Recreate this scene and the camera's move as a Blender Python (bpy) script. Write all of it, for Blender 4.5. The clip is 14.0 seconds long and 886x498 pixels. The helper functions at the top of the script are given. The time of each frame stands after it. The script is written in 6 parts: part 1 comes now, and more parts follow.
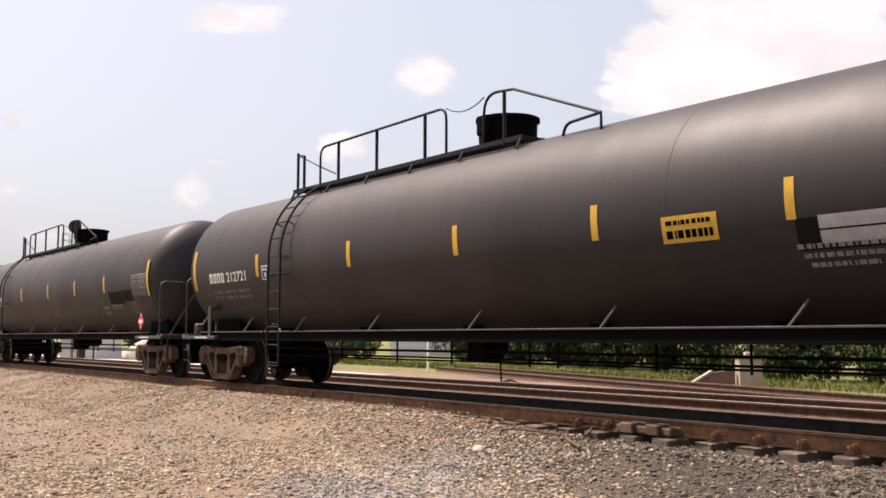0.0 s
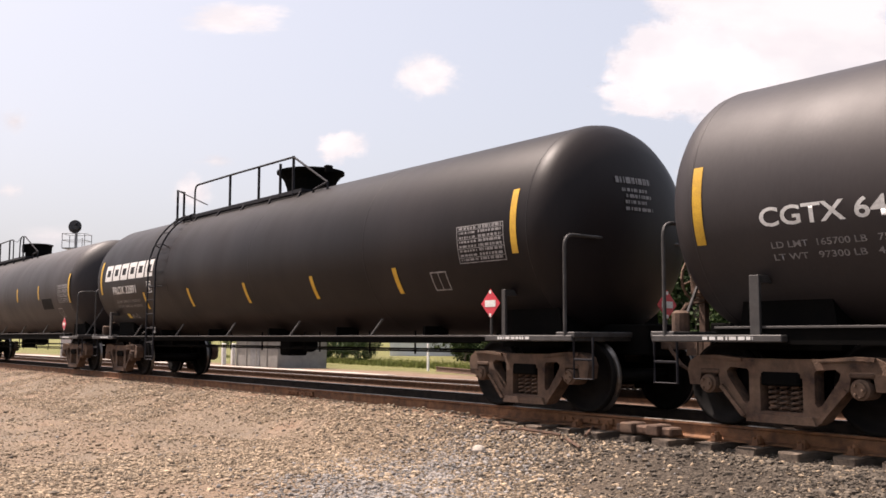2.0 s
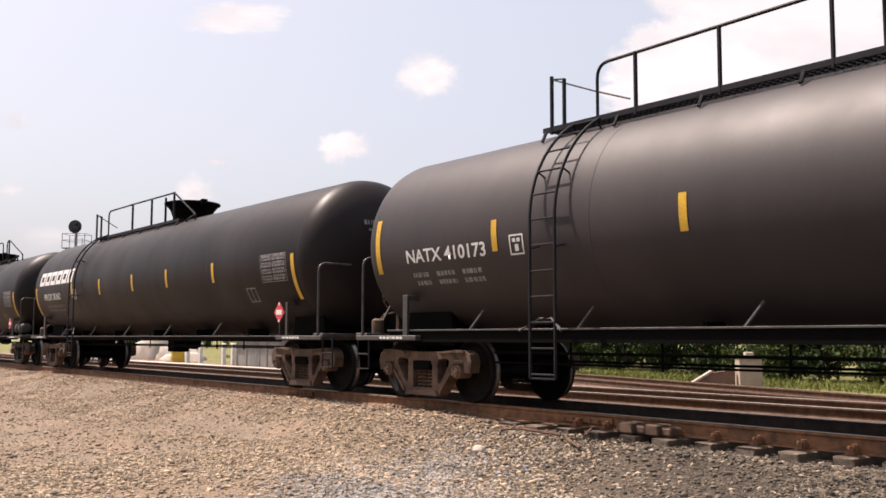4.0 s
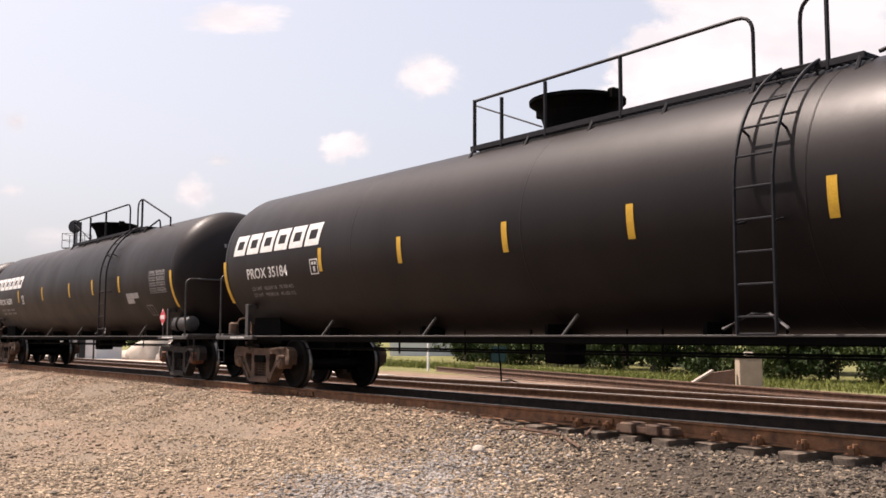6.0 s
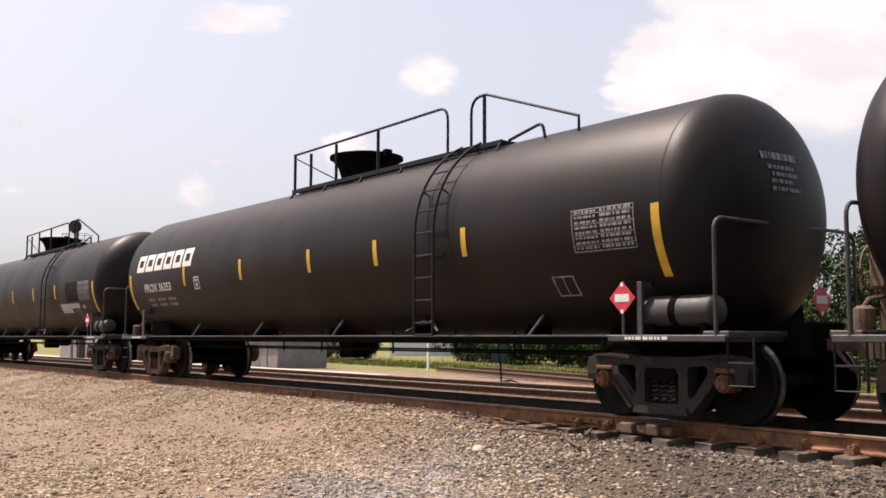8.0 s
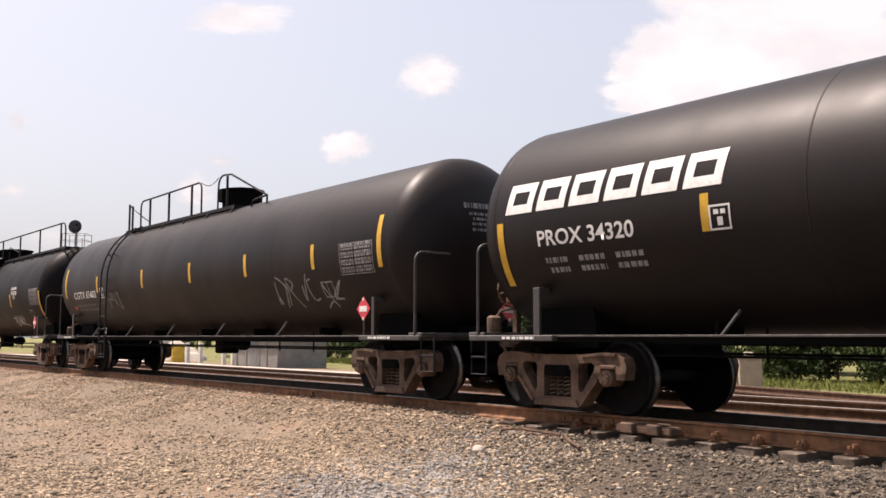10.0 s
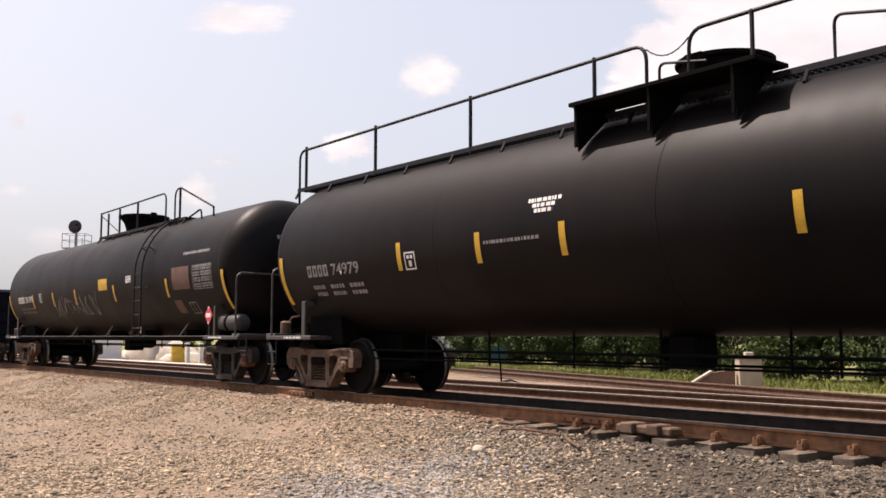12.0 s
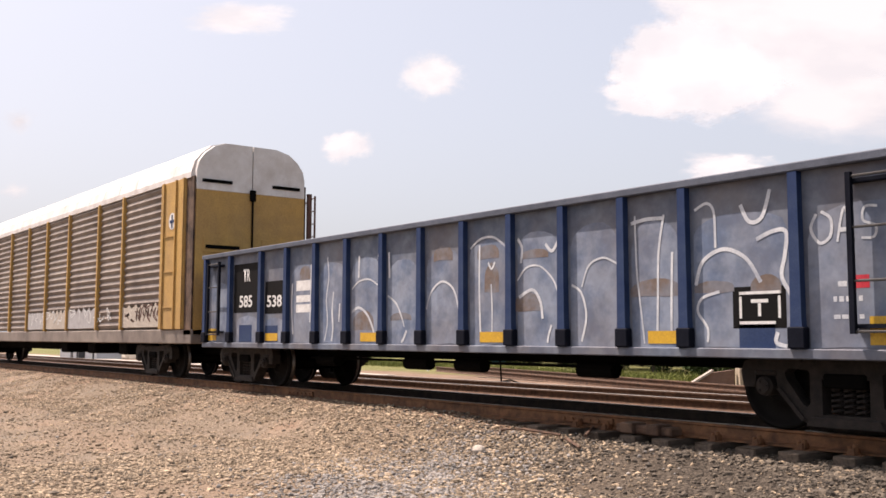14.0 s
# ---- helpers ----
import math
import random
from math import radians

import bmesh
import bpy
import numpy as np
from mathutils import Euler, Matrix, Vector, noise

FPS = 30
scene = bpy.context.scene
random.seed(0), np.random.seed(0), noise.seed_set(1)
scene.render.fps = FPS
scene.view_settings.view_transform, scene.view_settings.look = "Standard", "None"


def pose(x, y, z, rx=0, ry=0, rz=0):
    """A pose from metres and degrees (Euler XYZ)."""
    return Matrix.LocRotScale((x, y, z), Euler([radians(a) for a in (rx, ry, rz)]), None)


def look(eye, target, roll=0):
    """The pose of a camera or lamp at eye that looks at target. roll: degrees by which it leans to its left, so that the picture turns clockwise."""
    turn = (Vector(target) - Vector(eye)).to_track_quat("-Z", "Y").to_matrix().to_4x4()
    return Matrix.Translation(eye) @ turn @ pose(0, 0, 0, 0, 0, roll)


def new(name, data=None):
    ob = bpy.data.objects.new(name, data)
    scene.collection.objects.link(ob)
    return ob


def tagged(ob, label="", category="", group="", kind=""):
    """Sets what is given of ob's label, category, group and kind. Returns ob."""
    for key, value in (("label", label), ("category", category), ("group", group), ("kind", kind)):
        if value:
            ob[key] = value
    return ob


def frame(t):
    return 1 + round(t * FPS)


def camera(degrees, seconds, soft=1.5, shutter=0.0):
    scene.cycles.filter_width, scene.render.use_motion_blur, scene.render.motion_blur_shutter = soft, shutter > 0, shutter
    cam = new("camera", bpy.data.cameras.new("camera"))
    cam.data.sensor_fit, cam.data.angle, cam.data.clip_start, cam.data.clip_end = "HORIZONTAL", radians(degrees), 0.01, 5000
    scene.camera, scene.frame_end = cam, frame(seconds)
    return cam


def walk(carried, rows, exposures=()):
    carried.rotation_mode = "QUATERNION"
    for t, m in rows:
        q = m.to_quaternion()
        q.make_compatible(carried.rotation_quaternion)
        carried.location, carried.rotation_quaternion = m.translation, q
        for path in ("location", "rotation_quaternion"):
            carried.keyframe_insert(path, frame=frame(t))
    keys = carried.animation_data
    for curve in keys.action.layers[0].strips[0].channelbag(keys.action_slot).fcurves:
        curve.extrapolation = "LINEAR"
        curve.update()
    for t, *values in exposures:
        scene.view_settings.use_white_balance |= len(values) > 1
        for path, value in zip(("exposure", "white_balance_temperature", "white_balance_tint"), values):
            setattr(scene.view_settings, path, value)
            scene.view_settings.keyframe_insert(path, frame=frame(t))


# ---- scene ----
# camera: stands still beside the line, eye about a metre above the rail heads
cam = camera(48.66, 14.0, soft=1.6)
EYE = pose(0, 0, 0.93, 95.22, -0.14, 52.74)
walk(cam, [(0.0, EYE), (14.0, EYE)], [(0.0, 0.85, 7150, 22), (14.0, 0.85, 7150, 22)])

# world, sun
SUN_FROM = Vector((-0.42, -0.22, 0.88)).normalized()
world = bpy.data.worlds.new("sky")
scene.world = world
world.use_nodes = True
wn, wl = world.node_tree.nodes, world.node_tree.links
sky = wn.new("ShaderNodeTexSky")
sky.sky_type, sky.sun_disc = "NISHITA", False
sky.sun_elevation = math.asin(SUN_FROM.z)
sky.sun_rotation = math.atan2(SUN_FROM.x, SUN_FROM.y)
sky.air_density, sky.dust_density, sky.ozone_density = 1.0, 5.6, 1.2
wn["Background"].inputs["Strength"].default_value = 0.13
haze = wn.new("ShaderNodeHueSaturation")
haze.inputs["Saturation"].default_value = 0.8
wl.new(sky.outputs[0], haze.inputs["Color"])
milk = wn.new("ShaderNodeMix")                    # even summer haze over the whole sky
milk.data_type = "RGBA"
milk.inputs[0].default_value = 0.55
milk.inputs["B"].default_value = (2.84, 3.44, 3.95, 1)
wl.new(haze.outputs[0], milk.inputs["A"])
wl.new(milk.outputs["Result"], wn["Background"].inputs[0])
sun = new("sun", bpy.data.lights.new("sun", "SUN"))
sun.data.energy, sun.data.angle, sun.data.color = 4.7, radians(0.6), (1.0, 0.95, 0.88)
sun.matrix_world = look(SUN_FROM * 50, (0, 0, 0))

TRACK_Y = 9.85          # centre line of the main track
SPEED = 16.61           # metres a second, along +x


# ---- materials ----
def ramp(nt, stops):
    n = nt.nodes.new("ShaderNodeValToRGB")
    e = n.color_ramp.elements
    while len(e) < len(stops):
        e.new(0.5)
    for k, (p, c) in zip(e, stops):
        k.position, k.color = p, (*c, 1)
    return n


def mat(name, base, second=None, rough=0.7, metal=0.0, scale=6.0, fine=60.0, bump=0.15, spread=(0.35, 0.7), streak=(1, 1, 1),
        vary=0.0, spec=0.5, dust=None, dust_amount=0.0, island=False):
    """A two-scale noise material: base and second mixed by coarse noise, grain in the bump and the roughness."""
    m = bpy.data.materials.new(name)
    m.use_nodes = True
    nt = m.node_tree
    b = nt.nodes["Principled BSDF"]
    co = nt.nodes.new("ShaderNodeTexCoord")
    mp = nt.nodes.new("ShaderNodeMapping")
    mp.inputs["Scale"].default_value = streak
    nt.links.new(co.outputs["Object"], mp.inputs[0])
    n1, n2 = nt.nodes.new("ShaderNodeTexNoise"), nt.nodes.new("ShaderNodeTexNoise")
    n1.inputs["Scale"].default_value, n1.inputs["Detail"].default_value, n1.inputs["Roughness"].default_value = scale, 6, 0.6
    n2.inputs["Scale"].default_value, n2.inputs["Detail"].default_value = fine, 3
    nt.links.new(mp.outputs[0], n1.inputs[0])
    nt.links.new(mp.outputs[0], n2.inputs[0])
    second = second or tuple(c * 0.7 for c in base)
    r = ramp(nt, [(spread[0], base), (spread[1], second)])
    nt.links.new(n1.outputs[0], r.inputs[0])
    col = r.outputs[0]
    g = nt.nodes.new("ShaderNodeMix")
    g.data_type, g.blend_type = "RGBA", "MULTIPLY"
    g.inputs[0].default_value = 0.5
    gr = ramp(nt, [(0.3, (0.55, 0.55, 0.55)), (0.7, (1, 1, 1))])
    nt.links.new(n2.outputs[0], gr.inputs[0])
    nt.links.new(col, g.inputs["A"])
    nt.links.new(gr.outputs[0], g.inputs["B"])
    col = g.outputs["Result"]
    if dust:
        n3 = nt.nodes.new("ShaderNodeTexNoise")
        n3.inputs["Scale"].default_value, n3.inputs["Detail"].default_value = scale * 0.45, 5
        nt.links.new(mp.outputs[0], n3.inputs[0])
        k = nt.nodes.new("ShaderNodeMapRange")
        k.inputs[1].default_value, k.inputs[2].default_value, k.inputs[4].default_value = 0.4, 0.75, dust_amount
        nt.links.new(n3.outputs[0], k.inputs[0])
        d = nt.nodes.new("ShaderNodeMix")
        d.data_type = "RGBA"
        d.inputs["B"].default_value = (*dust, 1)
        nt.links.new(k.outputs[0], d.inputs[0])
        nt.links.new(col, d.inputs["A"])
        col = d.outputs["Result"]
    if vary:
        src = nt.nodes.new("ShaderNodeNewGeometry").outputs["Random Per Island"] if island else nt.nodes.new("ShaderNodeObjectInfo").outputs["Random"]
        v = nt.nodes.new("ShaderNodeMapRange")
        v.inputs[3].default_value, v.inputs[4].default_value = 1 - vary, 1 + vary
        nt.links.new(src, v.inputs[0])
        h = nt.nodes.new("ShaderNodeHueSaturation")
        nt.links.new(v.outputs[0], h.inputs["Value"])
        nt.links.new(col, h.inputs["Color"])
        col = h.outputs[0]
    nt.links.new(col, b.inputs["Base Color"])
    rr = nt.nodes.new("ShaderNodeMapRange")
    rr.inputs[3].default_value, rr.inputs[4].default_value = max(rough - 0.12, 0.05), min(rough + 0.12, 1)
    nt.links.new(n1.outputs[0], rr.inputs[0])
    nt.links.new(rr.outputs[0], b.inputs["Roughness"])
    b.inputs["Metallic"].default_value = metal
    b.inputs["Specular IOR Level"].default_value = spec
    if bump:
        bp = nt.nodes.new("ShaderNodeBump")
        bp.inputs["Strength"].default_value, bp.inputs["Distance"].default_value = bump, 0.02
        nt.links.new(n2.outputs[0], bp.inputs["Height"])
        nt.links.new(bp.outputs[0], b.inputs["Normal"])
    return m


M_TANK = mat("tank_black_paint", (0.0100, 0.0073, 0.0078), (0.0062, 0.0046, 0.0051), rough=0.46, scale=1.2, fine=30, bump=0.03,
             dust=(0.0215, 0.0160, 0.0150), dust_amount=0.5, streak=(1.0, 1.0, 0.35), vary=0.12, spec=0.16)
M_TANK_FRESH = mat("tank_fresh_black_paint", (0.0056, 0.0046, 0.0052), (0.0038, 0.0032, 0.0037), rough=0.48, scale=1.0, fine=30, bump=0.03,
                   dust=(0.0175, 0.0135, 0.0130), dust_amount=0.45, streak=(1.0, 1.0, 0.35), vary=0.1, spec=0.08)
M_TANK_GREY = mat("tank_worn_paint", (0.0235, 0.0192, 0.0206), (0.0157, 0.0130, 0.0142), rough=0.54, scale=1.0, fine=30, bump=0.03,
                  dust=(0.050, 0.041, 0.039), dust_amount=0.5, streak=(1.0, 1.0, 0.35), vary=0.1, spec=0.32)
M_BLACK = mat("black_steel", (0.004, 0.004, 0.004), (0.006, 0.0055, 0.005), spec=0.03, rough=0.9, scale=8, bump=0.0)
# darker copy of the rail steel, with the train's shade in its colour
M_FARRAIL = mat("shaded_rail_steel", (0.055, 0.033, 0.022), (0.018, 0.012, 0.009), rough=0.85, scale=6, fine=60, bump=0.2)
M_SILL = mat("dusty_sill_steel", (0.05, 0.046, 0.044), (0.022, 0.02, 0.019), rough=0.65, scale=5, bump=0.1)
M_RAILING = mat("railing_steel", (0.010, 0.010, 0.013), (0.018, 0.018, 0.022), spec=0.15, rough=0.6, scale=12, bump=0.05)
M_TRUCK = mat("dusty_cast_steel", (0.088, 0.047, 0.029), (0.020, 0.0115, 0.008), rough=0.9, scale=7, fine=50, bump=0.35, vary=0.25,
              dust=(0.20, 0.128, 0.085), dust_amount=0.6)
M_WHEEL = mat("wheel_steel", (0.0055, 0.0042, 0.0037), (0.003, 0.0026, 0.0024), rough=0.75, metal=0.0, spec=0.15, scale=9, bump=0.15)
M_TREAD = mat("polished_steel", (0.2, 0.185, 0.17), (0.09, 0.08, 0.075), rough=0.35, metal=0.9, scale=14, bump=0.05)
M_YELLOW = mat("reflective_yellow", (0.62, 0.36, 0.02), (0.5, 0.28, 0.02), rough=0.5, scale=8, bump=0.02)
M_WHITE = mat("white_lettering", (0.72, 0.72, 0.70), (0.5, 0.49, 0.47), rough=0.6, scale=9, bump=0.02, spread=(0.4, 0.8))
M_GREYLET = mat("faded_lettering", (0.26, 0.25, 0.25), (0.10, 0.095, 0.095), rough=0.7, scale=14, bump=0.02, spread=(0.4, 0.7))
M_PATCH = mat("fresh_black_patch", (0.006, 0.006, 0.006), (0.009, 0.008, 0.008), spec=0.1, rough=0.7, scale=4, bump=0.02)
M_GREYPATCH = mat("grey_primer_patch", (0.42, 0.41, 0.41), (0.3, 0.29, 0.29), rough=0.75, scale=5, bump=0.03)
M_BROWNPATCH = mat("brown_primer_patch", (0.12, 0.055, 0.04), (0.08, 0.04, 0.03), rough=0.8, scale=5, bump=0.03)
M_STAIN = mat("faded_rust_stain", (0.15, 0.11, 0.09), (0.17, 0.17, 0.19), rough=0.85, scale=3, fine=14, bump=0.05, spread=(0.42, 0.6))
M_RED = mat("placard_red", (0.62, 0.04, 0.06), (0.5, 0.03, 0.05), rough=0.45, scale=8, bump=0.02)
M_GREYPAINT = mat("reservoir_grey", (0.035, 0.032, 0.031), (0.022, 0.02, 0.02), rough=0.6, scale=6, bump=0.06)
M_RUST = mat("rail_rust", (0.135, 0.074, 0.045), (0.05, 0.028, 0.019), rough=0.9, scale=9, fine=70, bump=0.3)
M_RAILHEAD = mat("rail_head", (0.34, 0.31, 0.28), (0.2, 0.17, 0.15), rough=0.35, metal=0.8, scale=6, bump=0.04)
M_MAINRAIL = mat("main_rail_steel", (0.25, 0.112, 0.048), (0.075, 0.036, 0.020), rough=0.85, scale=6, fine=60, bump=0.3)
M_DARKTRUCK = mat("grimy_cast_steel", (0.024, 0.017, 0.0135), (0.007, 0.0052, 0.0045), rough=0.9, scale=7, fine=50, bump=0.35)
M_BEARING = mat("rusty_bearing_steel", (0.17, 0.062, 0.026), (0.05, 0.022, 0.014), rough=0.9, scale=9, fine=50, bump=0.3)
M_TIE = mat("weathered_tie", (0.175, 0.132, 0.098), (0.066, 0.050, 0.038), rough=0.95, scale=5, fine=40, bump=0.6, streak=(6, 1, 6), vary=0.3)
M_STONE = mat("ballast_stone", (0.40, 0.305, 0.205), (0.15, 0.110, 0.075), rough=0.95, scale=9, fine=50, bump=0.4, vary=0.52, island=True)
M_GREYSTONE = mat("grey_ballast_stone", (0.135, 0.108, 0.080), (0.042, 0.034, 0.026), rough=0.95, scale=9, fine=50, bump=0.4, vary=0.55, island=True)
M_PALESTONE = mat("pale_blue_grey_stone", (0.30, 0.275, 0.25), (0.15, 0.14, 0.13), rough=0.95, scale=9, fine=50, bump=0.4, vary=0.42, island=True)
M_BLUE = mat("gondola_blue", (0.075, 0.098, 0.145), (0.15, 0.178, 0.225), rough=0.75, scale=2.6, fine=9, spread=(0.40, 0.60), bump=0.05,
             dust=(0.13, 0.10, 0.085), dust_amount=0.6)
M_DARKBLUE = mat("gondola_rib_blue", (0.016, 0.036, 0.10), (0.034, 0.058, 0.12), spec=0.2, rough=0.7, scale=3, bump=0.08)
M_GREYBLUE = mat("sun_bleached_blue", (0.215, 0.255, 0.325), (0.105, 0.145, 0.225), rough=0.8, scale=2.6, fine=9, bump=0.03, spread=(0.4, 0.62), dust=(0.15, 0.125, 0.115), dust_amount=0.5)
M_CHORD = mat("worn_blue_grey_steel", (0.085, 0.10, 0.135), (0.05, 0.06, 0.085), rough=0.75, scale=3, bump=0.1)
M_NAVY = mat("dark_navy_steel", (0.0045, 0.006, 0.012), (0.010, 0.012, 0.020), spec=0.08, rough=0.8, scale=5, bump=0.1)
M_GRAFFITI = mat("faded_white_spray", (0.62, 0.64, 0.66), (0.30, 0.33, 0.39), rough=0.8, scale=4, bump=0.02, spread=(0.4, 0.75))
M_TAN = mat("autorack_tan", (0.52, 0.315, 0.085), (0.40, 0.235, 0.07), rough=0.75, scale=2.2, fine=25, bump=0.08, dust=(0.20, 0.13, 0.08), dust_amount=0.5)
M_PANEL = mat("autorack_panel", (0.20, 0.162, 0.14), (0.115, 0.09, 0.078), rough=0.6, scale=1.5, fine=20, bump=0.08, metal=0.2, dust=(0.42, 0.36, 0.30), dust_amount=0.5)
M_ROOF = mat("autorack_white_roof", (0.74, 0.72, 0.70), (0.55, 0.50, 0.46), rough=0.6, scale=2, bump=0.05)
M_LEAF = mat("leaf_green", (0.044, 0.072, 0.020), (0.020, 0.038, 0.011), rough=0.75, scale=1.2, fine=9, bump=0.0, vary=0.45, island=True, spec=0.2)
M_LEAF2 = mat("leaf_yellow_green", (0.06, 0.085, 0.021), (0.024, 0.04, 0.010), rough=0.75, scale=1.2, fine=9, bump=0.0, vary=0.4, island=True, spec=0.2)
M_BARK = mat("bark", (0.10, 0.08, 0.06), (0.06, 0.045, 0.035), rough=0.95, scale=6, bump=0.5)
M_GRASS = mat("grass_blades", (0.165, 0.175, 0.042), (0.085, 0.110, 0.026), rough=0.85, scale=0.6, fine=6, bump=0.0, vary=0.4, island=True, spec=0.2)
M_CONCRETE = mat("weathered_concrete", (0.42, 0.36, 0.30), (0.30, 0.25, 0.21), rough=0.9, scale=3, bump=0.25)
M_BOX = mat("tan_cabinet_paint", (0.40, 0.33, 0.25), (0.33, 0.27, 0.20), rough=0.6, scale=4, bump=0.05)
M_BRICK = mat("brown_steel_panel", (0.20, 0.12, 0.09), (0.14, 0.085, 0.065), rough=0.9, scale=5, bump=0.2)
M_SHED = mat("grey_shed_siding", (0.27, 0.262, 0.245), (0.20, 0.19, 0.18), rough=0.8, scale=3, bump=0.15)
M_BUILDING = mat("white_siding", (0.78, 0.79, 0.80), (0.65, 0.66, 0.68), rough=0.7, scale=1, bump=0.04)
M_WINDOW = mat("dark_window", (0.03, 0.035, 0.04), (0.05, 0.055, 0.06), rough=0.15, scale=2, bump=0.0)
M_SAND = mat("pale_sand", (0.46, 0.41, 0.35), (0.36, 0.31, 0.26), rough=0.95, scale=2, fine=20, bump=0.4)
M_SIGNAL = mat("signal_black", (0.015, 0.016, 0.02), (0.03, 0.03, 0.035), rough=0.5, scale=5, bump=0.05)
M_GALV = mat("galvanised_steel", (0.30, 0.31, 0.32), (0.2, 0.2, 0.21), rough=0.5, metal=0.6, scale=8, bump=0.06)
M_GREENTARGET = mat("switch_target_green", (0.01, 0.075, 0.075), (0.01, 0.05, 0.05), rough=0.5, scale=8, bump=0.03)
M_LOADER = mat("machine_yellow", (0.62, 0.42, 0.04), (0.5, 0.32, 0.04), rough=0.55, scale=4, bump=0.05)


def ground_material():
    """Dirt, pale ballast, reddish and grey drifts near the line, grass further off."""
    m = bpy.data.materials.new("gravel_ground")
    m.use_nodes = True
    nt = m.node_tree
    b = nt.nodes["Principled BSDF"]
    co = nt.nodes.new("ShaderNodeTexCoord")

    def nz(scale, detail=5, rough=0.6):
        n = nt.nodes.new("ShaderNodeTexNoise")
        n.inputs["Scale"].default_value, n.inputs["Detail"].default_value, n.inputs["Roughness"].default_value = scale, detail, rough
        nt.links.new(co.outputs["Object"], n.inputs[0])
        return n

    def mix(f, a, bb):
        k = nt.nodes.new("ShaderNodeMix")
        k.data_type = "RGBA"
        nt.links.new(f, k.inputs[0])
        nt.links.new(a, k.inputs["A"])
        nt.links.new(bb, k.inputs["B"])
        return k.outputs["Result"]
    v = nt.nodes.new("ShaderNodeTexVoronoi")
    v.inputs["Scale"].default_value = 34
    nt.links.new(co.outputs["Object"], v.inputs[0])
    cell = ramp(nt, [(0.0, (0.04, 0.03, 0.021)), (0.4, (0.14, 0.106, 0.076)), (1.0, (0.29, 0.23, 0.17))])
    nt.links.new(v.outputs["Color"], cell.inputs[0])
    red = ramp(nt, [(0.3, (0.23, 0.165, 0.115)), (0.7, (0.16, 0.115, 0.08))])
    nt.links.new(nz(14).outputs[0], red.inputs[0])
    f1 = ramp(nt, [(0.48, (0, 0, 0)), (0.66, (0.75, 0.75, 0.75))])
    nt.links.new(nz(0.35).outputs[0], f1.inputs[0])
    near = mix(f1.outputs[0], cell.outputs[0], red.outputs[0])
    dirt = ramp(nt, [(0.3, (0.25, 0.175, 0.125)), (0.7, (0.15, 0.10, 0.07))])
    nt.links.new(nz(1.3, 7).outputs[0], dirt.inputs[0])
    grass = ramp(nt, [(0.3, (0.19, 0.175, 0.07)), (0.7, (0.11, 0.12, 0.042))])
    nt.links.new(nz(0.8, 6).outputs[0], grass.inputs[0])
    pos = nt.nodes.new("ShaderNodeSeparateXYZ")
    nt.links.new(co.outputs["Object"], pos.inputs[0])
    # dirt beyond the main track, grass beyond the yard
    wob = nz(0.25, 4)
    add = nt.nodes.new("ShaderNodeMath")
    add.operation = "MULTIPLY_ADD"
    nt.links.new(wob.outputs[0], add.inputs[0])
    add.inputs[1].default_value = 5.0
    nt.links.new(pos.outputs[1], add.inputs[2])
    y1, y2 = nt.nodes.new("ShaderNodeMapRange"), nt.nodes.new("ShaderNodeMapRange")
    y1.inputs[1].default_value, y1.inputs[2].default_value = 13.0, 15.0
    y2.inputs[1].default_value, y2.inputs[2].default_value = 22.5, 24.5
    nt.links.new(add.outputs[0], y1.inputs[0])
    nt.links.new(add.outputs[0], y2.inputs[0])
    # darker gravel cells, blended in as x and y grow
    dark_cell = ramp(nt, [(0.0, (0.012, 0.009, 0.007)), (0.4, (0.045, 0.036, 0.028)), (1.0, (0.11, 0.09, 0.07))])
    nt.links.new(v.outputs["Color"], dark_cell.inputs[0])
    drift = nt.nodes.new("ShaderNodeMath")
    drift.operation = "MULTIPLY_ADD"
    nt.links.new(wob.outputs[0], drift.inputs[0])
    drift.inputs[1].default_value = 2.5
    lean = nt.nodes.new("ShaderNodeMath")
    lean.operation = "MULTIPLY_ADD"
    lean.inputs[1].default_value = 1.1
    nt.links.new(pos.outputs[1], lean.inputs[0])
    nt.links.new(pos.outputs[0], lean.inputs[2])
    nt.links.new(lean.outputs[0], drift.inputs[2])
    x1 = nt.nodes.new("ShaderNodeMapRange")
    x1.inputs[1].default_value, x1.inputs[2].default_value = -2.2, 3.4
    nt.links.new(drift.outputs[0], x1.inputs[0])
    near = mix(x1.outputs[0], near, dark_cell.outputs[0])
    # rust-red dust along the near rail, short of the turnout
    rusty = ramp(nt, [(0.35, (0.22, 0.11, 0.062)), (0.65, (0.10, 0.054, 0.034))])
    nt.links.new(nz(3.5, 6).outputs[0], rusty.inputs[0])
    ya, xa = nt.nodes.new("ShaderNodeMapRange"), nt.nodes.new("ShaderNodeMapRange")
    ya.inputs[1].default_value, ya.inputs[2].default_value, ya.inputs[4].default_value = 8.0, 8.9, 0.85
    xa.inputs[1].default_value, xa.inputs[2].default_value = -6.5, -10.0
    nt.links.new(pos.outputs[1], ya.inputs[0])
    nt.links.new(pos.outputs[0], xa.inputs[0])
    band = nt.nodes.new("ShaderNodeMath")
    band.operation = "MULTIPLY"
    nt.links.new(ya.outputs[0], band.inputs[0])
    nt.links.new(xa.outputs[0], band.inputs[1])
    near = mix(band.outputs[0], near, rusty.outputs[0])
